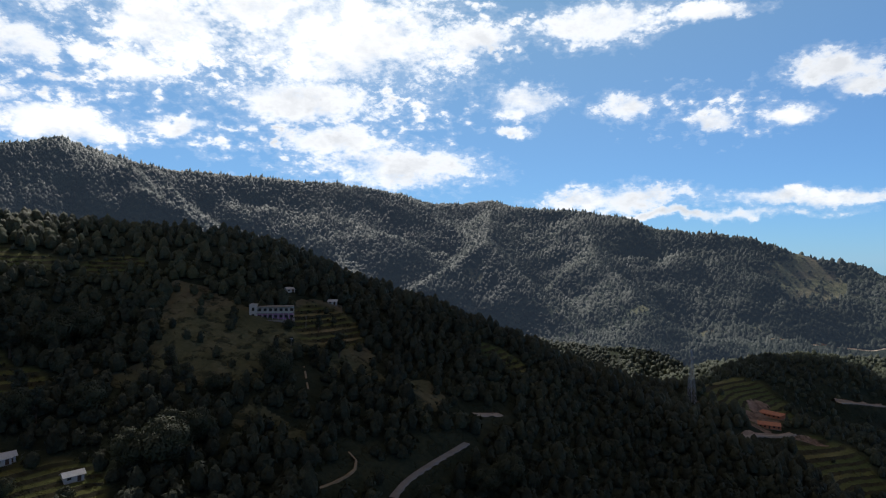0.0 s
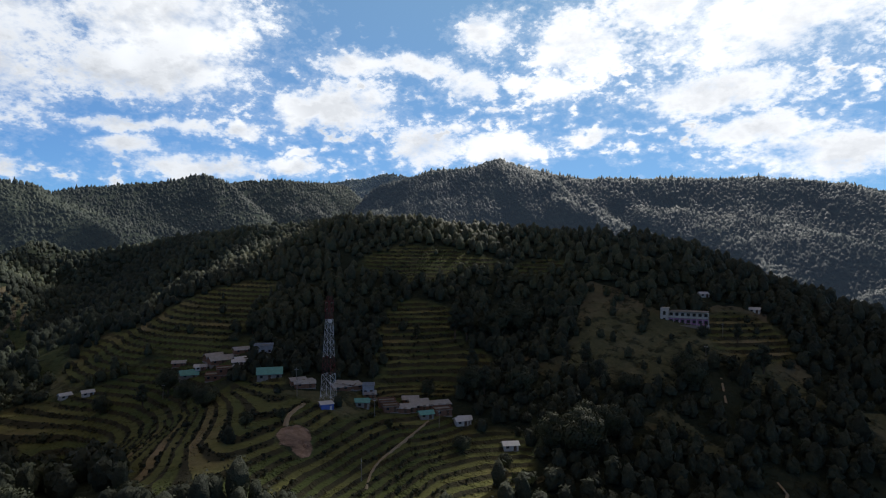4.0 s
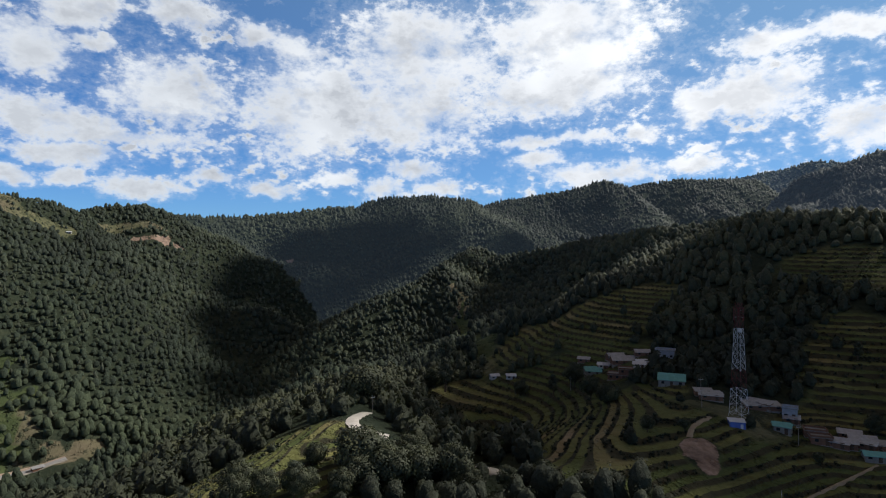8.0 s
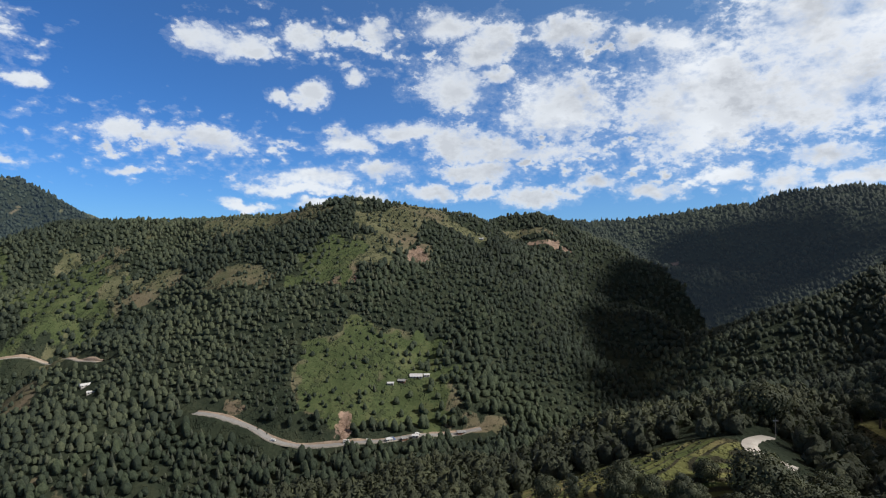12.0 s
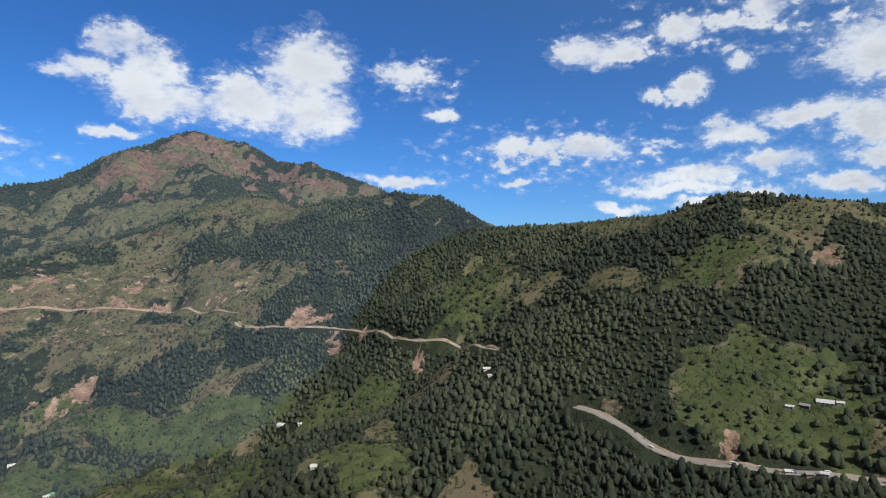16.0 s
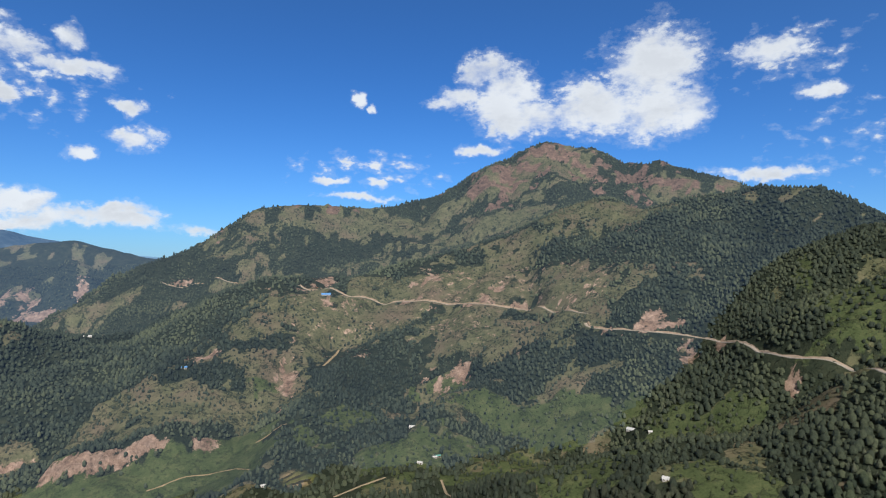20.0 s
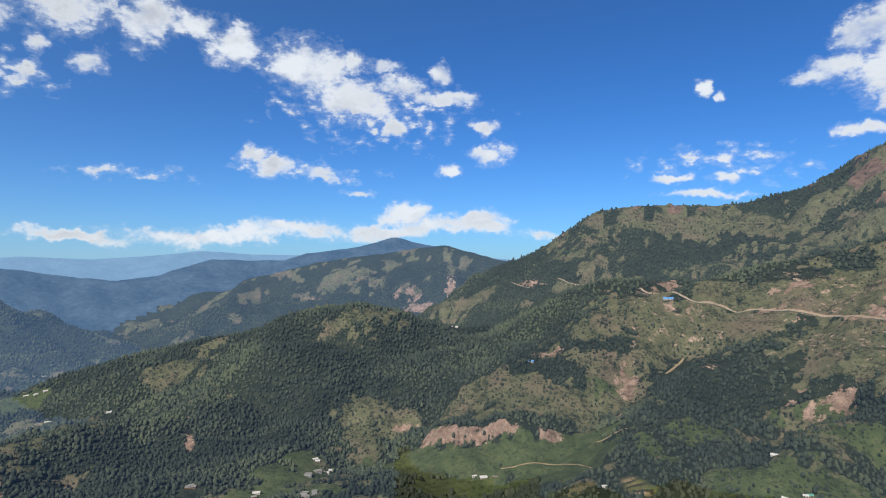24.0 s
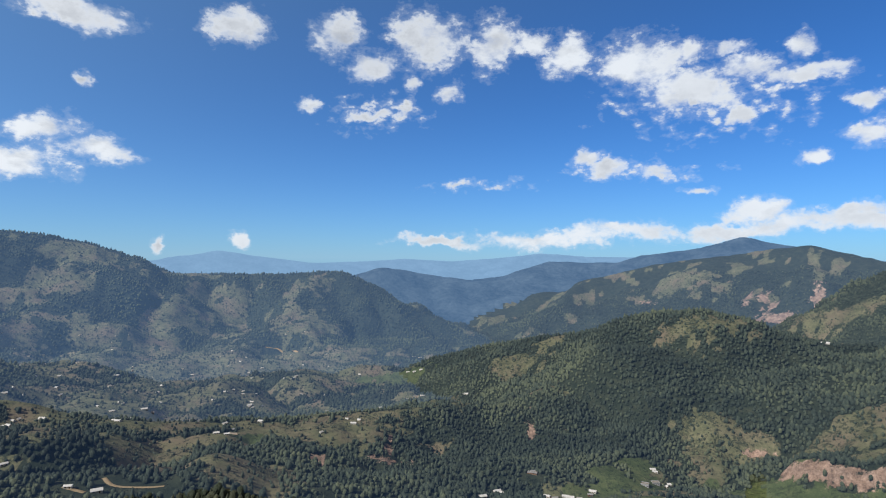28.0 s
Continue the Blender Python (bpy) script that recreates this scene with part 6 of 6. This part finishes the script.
ROAD_TOPS = {}
for road_name, (road_width, road_kind, line, lz) in ROAD_LINES.items():
    material, kind_name, label = SURFACES[road_kind]
    way = np.gradient(line, axis=0)
    way /= np.hypot(way[:, 0], way[:, 1])[:, None] + 1e-9
    side = np.stack([-way[:, 1], way[:, 0]], -1)
    probe = 18.0
    up = height_at(*(line + side * probe).T) - height_at(*(line - side * probe).T)
    if up.mean() < 0:
        side = -side
    half = road_width / 2 * (1 + 0.12 * value_noise(line[:, 0], line[:, 1], 14, 91))[:, None]
    edges = [line - side * half, line, line + side * half]
    top = np.maximum.reduce([lz] + [height_at(p[:, 0], p[:, 1]) for p in edges]) + 0.12
    for _ in range(2):
        top[1:-1] = np.maximum(top[1:-1], 0.25 * top[:-2] + 0.5 * top[1:-1] + 0.25 * top[2:])
    ROAD_TOPS[road_name] = top
    tagged(ribbon(kind_name, [at_height(edges[0] - side * 0.3, top - 0.7), at_height(edges[0], top), at_height(edges[1], top + 0.06), at_height(edges[2], top + 0.04)], material),
           label, kind_name, kind="structure")
    if road_kind in ("gravel", "asphalt") and np.hypot(*line.mean(0)) > 300:
        rough = value_noise(line[:, 0], line[:, 1], 22, 92) + 0.6 * value_noise(line[:, 0], line[:, 1], 8, 93)
        high = np.clip((0.7 if road_kind == "asphalt" else 1.5) + (1.0 if road_kind == "asphalt" else 2.0) * rough, 0.1, 4.5)
        bank = [at_height(edges[2], top), at_height(edges[2] + side * 0.7, top + 0.5 * high), at_height(edges[2] + side * (0.8 + 0.35 * high[:, None]), top + high), at_height(edges[2] + side * (2.5 + high[:, None]), top + 0.3 * high - 1.5)]
        tagged(ribbon("road_bank", bank, CUT), "bare reddish soil bank cut above the mountain road", "bank", kind="structure")
        drop = np.clip(0.9 + 0.9 * rough[::-1], 0.3, 2.4)
        wall = [at_height(edges[0] - side * 0.05, top - 0.3), at_height(edges[0] - side * 0.1, top + 0.45), at_height(edges[0] - side * 0.5, top + 0.45), at_height(edges[0] - side * 0.9, top - drop)]
        tagged(ribbon("retaining_wall", wall, WALLING), "pale stone retaining wall under the outer road edge", "wall", kind="structure")

# ---- houses ----
for hx, hy, size, style in HOMES:
    house(hx, hy, size, style)
master = house(*TOWN[0], 8.5, "white_tin", 10)
tagged(master, "small whitewashed house in the far valley town", group="houses of the valley town")
for k, (hx, hy) in enumerate(TOWN[1:]):
    big = random.uniform(0.55, 0.95)
    copy_thing(master, pose(hx, hy, stand(hx, hy, 3), 0, 0, random.uniform(0, 360)) @ Matrix.Diagonal((big, big, big * random.uniform(0.9, 1.5), 1)))


# ---- parked vehicles on the valley road ----
RUBBER = plain("tyre_rubber", (0.02, 0.02, 0.02), 0.9, 0.2)
CAR_WHITE = plain("white_car_paint", (0.62, 0.62, 0.61), 0.35, 0.06, spec=0.5)
CAR_BLUE = plain("blue_truck_paint", (0.10, 0.16, 0.34), 0.45, 0.1, spec=0.5)
LAMP_GLASS = plain("headlight_glass", (0.55, 0.55, 0.50), 0.2, 0.05, spec=0.5)


def vehicle(name, label, paint, length, wide, high, hood):
    """A small parked vehicle: body, cabin, window panes, four wheels with rims, headlights."""
    car = tagged(new(name), label, "vehicle", "vehicles parked on the valley road")
    hl, hw = length / 2, wide / 2
    body = box(-hl, -hw, 0.38, hl, hw, 0.38 + high * 0.42)
    bmesh.ops.bevel(body, geom=list(body.edges), offset=0.09, segments=2, affect="EDGES")
    part("body", body, paint, car)
    z0, z1 = 0.38 + high * 0.42, high
    cabin = prism([(-hw * 0.95, z0 - 0.02), (hw * 0.95, z0 - 0.02), (hw * 0.8, z1), (-hw * 0.8, z1)], -hl * 0.96, hl * (1 - hood))
    part("cabin", cabin, paint, car)
    for s in (-1, 1):
        part("side_window", box(-hl * 0.86, s * hw * 0.93 - 0.03, z0 + 0.08, hl * (0.9 - hood), s * hw * 0.93 + 0.03, z1 - 0.18), GLASS_DARK, car)
        part("headlight", box(hl - 0.03, s * hw * 0.7 - 0.14, 0.62, hl + 0.03, s * hw * 0.7 + 0.14, 0.78), LAMP_GLASS, car)
        for a in (-0.62, 0.62):
            tyre = bmesh.new()
            bmesh.ops.create_cone(tyre, cap_ends=True, segments=18, radius1=0.34, radius2=0.34, depth=0.22, matrix=Matrix.Translation((a * hl, s * (hw - 0.08), 0.34)) @ Matrix.Rotation(radians(90), 4, "X"))
            wheel = part("wheel", tyre, RUBBER, car)
            rim = bmesh.new()
            bmesh.ops.create_cone(rim, cap_ends=True, segments=14, radius1=0.2, radius2=0.17, depth=0.25, matrix=Matrix.Translation((a * hl, s * (hw - 0.08), 0.34)) @ Matrix.Rotation(radians(90), 4, "X"))
            part("rim", rim, GALVANISED, wheel)
    part("windscreen", box(hl * (1 - hood) - 0.02, -hw * 0.78, z0 + 0.08, hl * (1 - hood) + 0.03, hw * 0.78, z1 - 0.15), GLASS_DARK, car)
    return car


VEHICLES = {"car": ("small white hatchback parked at the road edge", CAR_WHITE, 3.8, 1.65, 1.5, 0.45),
            "van": ("white minivan parked on the valley road", CAR_WHITE, 4.6, 1.8, 2.1, 0.16),
            "truck": ("blue and white pickup truck on the road", CAR_BLUE, 5.2, 1.95, 2.2, 0.3)}
road_width, road_kind, line, lz = ROAD_LINES["valley_road"]
for share, sort, off in ((0.56, "van", 1.9), (0.63, "car", 1.9), (0.71, "truck", -1.6), (0.8, "car", 1.9), (0.33, "car", -1.5)):
    k = int(share * (len(line) - 2))
    ahead = line[k + 1] - line[k]
    ahead /= np.hypot(*ahead)
    spot = line[k] + np.array([-ahead[1], ahead[0]]) * off
    car = vehicle(sort, *VEHICLES[sort])
    car.matrix_world = pose(spot[0], spot[1], ROAD_TOPS["valley_road"][k] + 0.03, 0, 0, math.degrees(math.atan2(ahead[1], ahead[0])))


# ---- the school on the hill ----
def school(x, y):
    hall = tagged(new("school_building"), "two-storey school with white upper and purple lower floor", "school")
    hall.matrix_world = pose(x, y, stand(x, y, 4), 0, 0, math.degrees(math.atan2(y, x)) - 90 - 6)
    part("terrace", box(-11, -6.5, -2.5, 11, 5, 0.2), CONCRETE, hall)
    part("lower_wall", box(-6.5, -3, 0.2, 10, 4, 3.2), PINK_WASH, hall, "purple painted lower storey")
    part("upper_wall", box(-6.5, -3, 3.35, 10, 4, 6.3), LIME, hall)
    part("stair_tower", box(-10.2, -3.6, 0.2, -6.52, 3.6, 7.6), LIME, hall)
    part("floor_slab", box(-6.5, -4.4, 3.2, 10.3, 4.2, 3.35), CONCRETE, hall)
    part("roof_slab", box(-6.5, -4.5, 6.3, 10.4, 4.3, 6.5), CONCRETE, hall)
    for k in range(7):
        cx = -5.4 + k * 2.5
        part("column", box(cx + 1.1, -4.3, 0.2, cx + 1.35, -4.05, 6.3), LIME, hall)
        for base in (1.0, 4.2):
            w = part("window", box(cx - 0.7, -3.05, base, cx + 0.7, -2.95, base + 1.4), WOOD, hall)
            part("pane", box(cx - 0.6, -3.07, base + 0.1, cx + 0.6, -3.05, base + 1.3), GLASS_DARK, w)
    part("railing", box(-6.5, -4.4, 3.35, 10.3, -4.3, 4.2), LIME, hall)
    for base in (1.2, 4.4):
        part("opening", box(-9.0, -3.68, base, -7.8, -3.6, base + 1.7), GLASS_DARK, hall)


school(-84, 283)


# ---- masts ----
def lattice(name, label, x, y, high, foot, head, bands, bar):
    """A four-legged lattice mast, tapering, in bands of paint."""
    mast = tagged(new(name), label, "mast")
    mast.matrix_world = pose(x, y, stand(x, y, foot * 0.5) - 0.3, 0, 0, 20)
    half = lambda z: (foot + (head - foot) * min(1.0, z / high) ** 0.8) / 2
    signs = ((1, 1), (-1, 1), (-1, -1), (1, -1))
    z0 = 0.0
    for z1, paint in bands:
        steps = max(1, round((z1 - z0) / (foot * 0.62)))
        section = bmesh.new()
        for k in range(steps):
            a, b = z0 + (z1 - z0) * k / steps, z0 + (z1 - z0) * (k + 1) / steps
            ha, hb = half(a), half(b)
            for q in range(4):
                (sx1, sy1), (sx2, sy2) = signs[q], signs[(q + 1) % 4]
                beam(section, (sx1 * ha, sy1 * ha, a), (sx1 * hb, sy1 * hb, b), bar)
                beam(section, (sx1 * ha, sy1 * ha, a), (sx2 * hb, sy2 * hb, b), bar * 0.6)
                beam(section, (sx2 * ha, sy2 * ha, a), (sx1 * hb, sy1 * hb, b), bar * 0.6)
                beam(section, (sx1 * hb, sy1 * hb, b), (sx2 * hb, sy2 * hb, b), bar * 0.6)
        part("lattice_section", section, paint, mast)
        z0 = z1
    for sx1, sy1 in signs:
        f = foot / 2
        part("footing", box(sx1 * f - 0.5, sy1 * f - 0.5, -1.5, sx1 * f + 0.5, sy1 * f + 0.5, 0.4), CONCRETE, mast)
    return mast


mast = lattice("telecom_mast", "red and white lattice telecom mast beside the village", -166, 137, 39, 4.6, 1.5,
               ((10.5, WHITE_PAINT), (16.7, RED_PAINT), (30.5, WHITE_PAINT), (39, RED_PAINT)), 0.1)
for turn in range(0, 360, 60):
    c, s = math.cos(radians(turn)), math.sin(radians(turn))
    panel = box(-0.15, -0.08, -1.0, 0.15, 0.08, 1.0)
    bmesh.ops.transform(panel, matrix=Matrix.Translation((1.7 * c, 1.7 * s, 36.6 if turn % 120 else 34.3)) @ Matrix.Rotation(radians(turn + 90), 4, "Z"), verts=panel.verts)
    antenna = part("panel_antenna", panel, RED_PAINT, mast)
    arm = bmesh.new()
    beam(arm, (0.6 * c, 0.6 * s, 36.6 if turn % 120 else 34.3), (1.65 * c, 1.65 * s, 36.6 if turn % 120 else 34.3), 0.09)
    part("bracket", arm, GALVANISED, antenna)
dish = bmesh.new()
bmesh.ops.create_cone(dish, cap_ends=True, segments=20, radius1=0.8, radius2=0.55, depth=0.5, matrix=Matrix.Translation((0.9, -1.1, 30)) @ Matrix.Rotation(radians(90), 4, "X"))
part("dish", dish, WHITE_PAINT, mast)
lattice("power_pylon", "slender galvanised lattice mast on the wooded spur", 170.5, 394, 38, 5.0, 0.9, ((19, GALVANISED), (38, GALVANISED)), 0.2)

cabin = tagged(new("equipment_cabin"), "blue metal equipment cabin at the foot of the mast", "cabin")
cabin.matrix_world = pose(-161, 132, stand(-161, 132, 2.2), 0, 0, math.degrees(math.atan2(124, -150)) - 90 + 14) @ Matrix.Scale(0.76, 4)
CABIN_BLUE = plain("blue_sheet_metal", (0.07, 0.12, 0.36), 0.55, 0.25)
part("wall", box(-3, -2.2, -1.2, 3, 2.2, 2.9), CABIN_BLUE, cabin)
part("roof", prism([(-2.5, 2.9), (2.5, 3.5), (2.5, 3.6), (-2.5, 3.0)], -3.3, 3.3), TIN_BRIGHT, cabin)
cab_door = part("door", box(1.1, -2.26, 0, 2.1, -2.2, 2.1), WHITE_PAINT, cabin)
part("handle", box(1.95, -2.3, 1.0, 2.02, -2.26, 1.15), GALVANISED, cab_door)


def utility_pole(x, y, high=7):
    pole = tagged(new("utility_pole"), "slim grey power pole with a crossarm", "pole", "power poles of the village")
    pole.matrix_world = pose(x, y, stand(x, y, 0.3) - 0.4, 0, 0, random.uniform(0, 180))
    shaft = bmesh.new()
    bmesh.ops.create_cone(shaft, cap_ends=True, segments=10, radius1=0.12, radius2=0.07, depth=high, matrix=Matrix.Translation((0, 0, high / 2)))
    part("shaft", shaft, CONCRETE, pole)
    arm = part("crossarm", box(-0.8, -0.06, high - 0.9, 0.8, 0.06, high - 0.75), GALVANISED, pole)
    for px in (-0.7, 0, 0.7):
        knob = bmesh.new()
        bmesh.ops.create_cone(knob, cap_ends=True, segments=8, radius1=0.07, radius2=0.04, depth=0.22, matrix=Matrix.Translation((px, 0, high - 0.64)))
        part("insulator", knob, LIME, arm)


for px, py in POLES:
    utility_pole(px, py)


# ---- single trees near the village ----
def tree(label, seed, tall, spread, lobes, material):
    """A tree one metre high in its own measure: tapered trunk, limbs and a crown of leaf sprays in lobes."""
    g = np.random.default_rng(seed)
    top = tagged(new("tree"), label, "tree", "trees round the village")
    trunk = bmesh.new()
    bmesh.ops.create_cone(trunk, cap_ends=True, segments=9, radius1=0.03, radius2=0.012, depth=0.62, matrix=Matrix.Translation((0, 0, 0.27)))
    part("trunk", trunk, BARK, top)
    points, normals, tints = [], [], []
    for k in range(lobes):
        turn, up = k * 2.4 + seed, (k + 0.5) / lobes
        wide = spread * math.sin(math.pi * (0.12 + 0.8 * up)) * (0.55 if lobes > 3 else 0.1)
        c = Vector((wide * math.cos(turn), wide * math.sin(turn), 0.3 + (tall - 0.45) * up))
        limb = bmesh.new()
        beam(limb, (0, 0, max(0.12, c.z - 0.22)), c, 0.014)
        part("limb", limb, BARK, top)
        shape, soft = crown_shape(340, 0.95, seed * 10 + k)
        size = spread * (0.5 - 0.16 * abs(up - 0.4)) * g.uniform(0.85, 1.15)
        moved = shape.copy()
        moved[:, 2] -= 0.95
        points.append(moved * size + np.array(c))
        normals.append(soft)
        tints.append(np.full(len(shape), np.clip(0.5 + g.normal(0, 0.15), 0, 1)))
    points, normals, tints = np.concatenate(points), np.concatenate(normals), np.concatenate(tints)
    me = mesh_from("crown", points, np.arange(len(points)).reshape(-1, 3))
    me.attributes.new("tint", "FLOAT", "POINT").data.foreach_set("value", tints.astype(np.float32))
    me.attributes.new("custom_normal", "FLOAT_VECTOR", "POINT").data.foreach_set("vector", normals.astype(np.float32).ravel())
    me.materials.append(material)
    crown = new("crown", me)
    crown.parent = top
    return top


kinds = [tree("round dark green broadleaved tree on the terraces", 1, 1.0, 0.42, 9, LEAVES),
         tree("tall narrow dark tree beside the fields", 2, 1.05, 0.24, 8, NEEDLES),
         tree("spreading pale green bushy tree by the road", 3, 0.95, 0.55, 11, LEAVES)]
first = set()
for k, (tx, ty, high, sort) in enumerate(TREES):
    m = pose(tx, ty, stand(tx, ty, 0.5) - 0.1, 0, 0, random.uniform(0, 360)) @ Matrix.Scale(high, 4)
    if sort not in first:
        first.add(sort)
        kinds[sort].matrix_world = m
    else:
        made = copy_thing(kinds[sort], pose(0, 0, 0))
        made.matrix_world = m
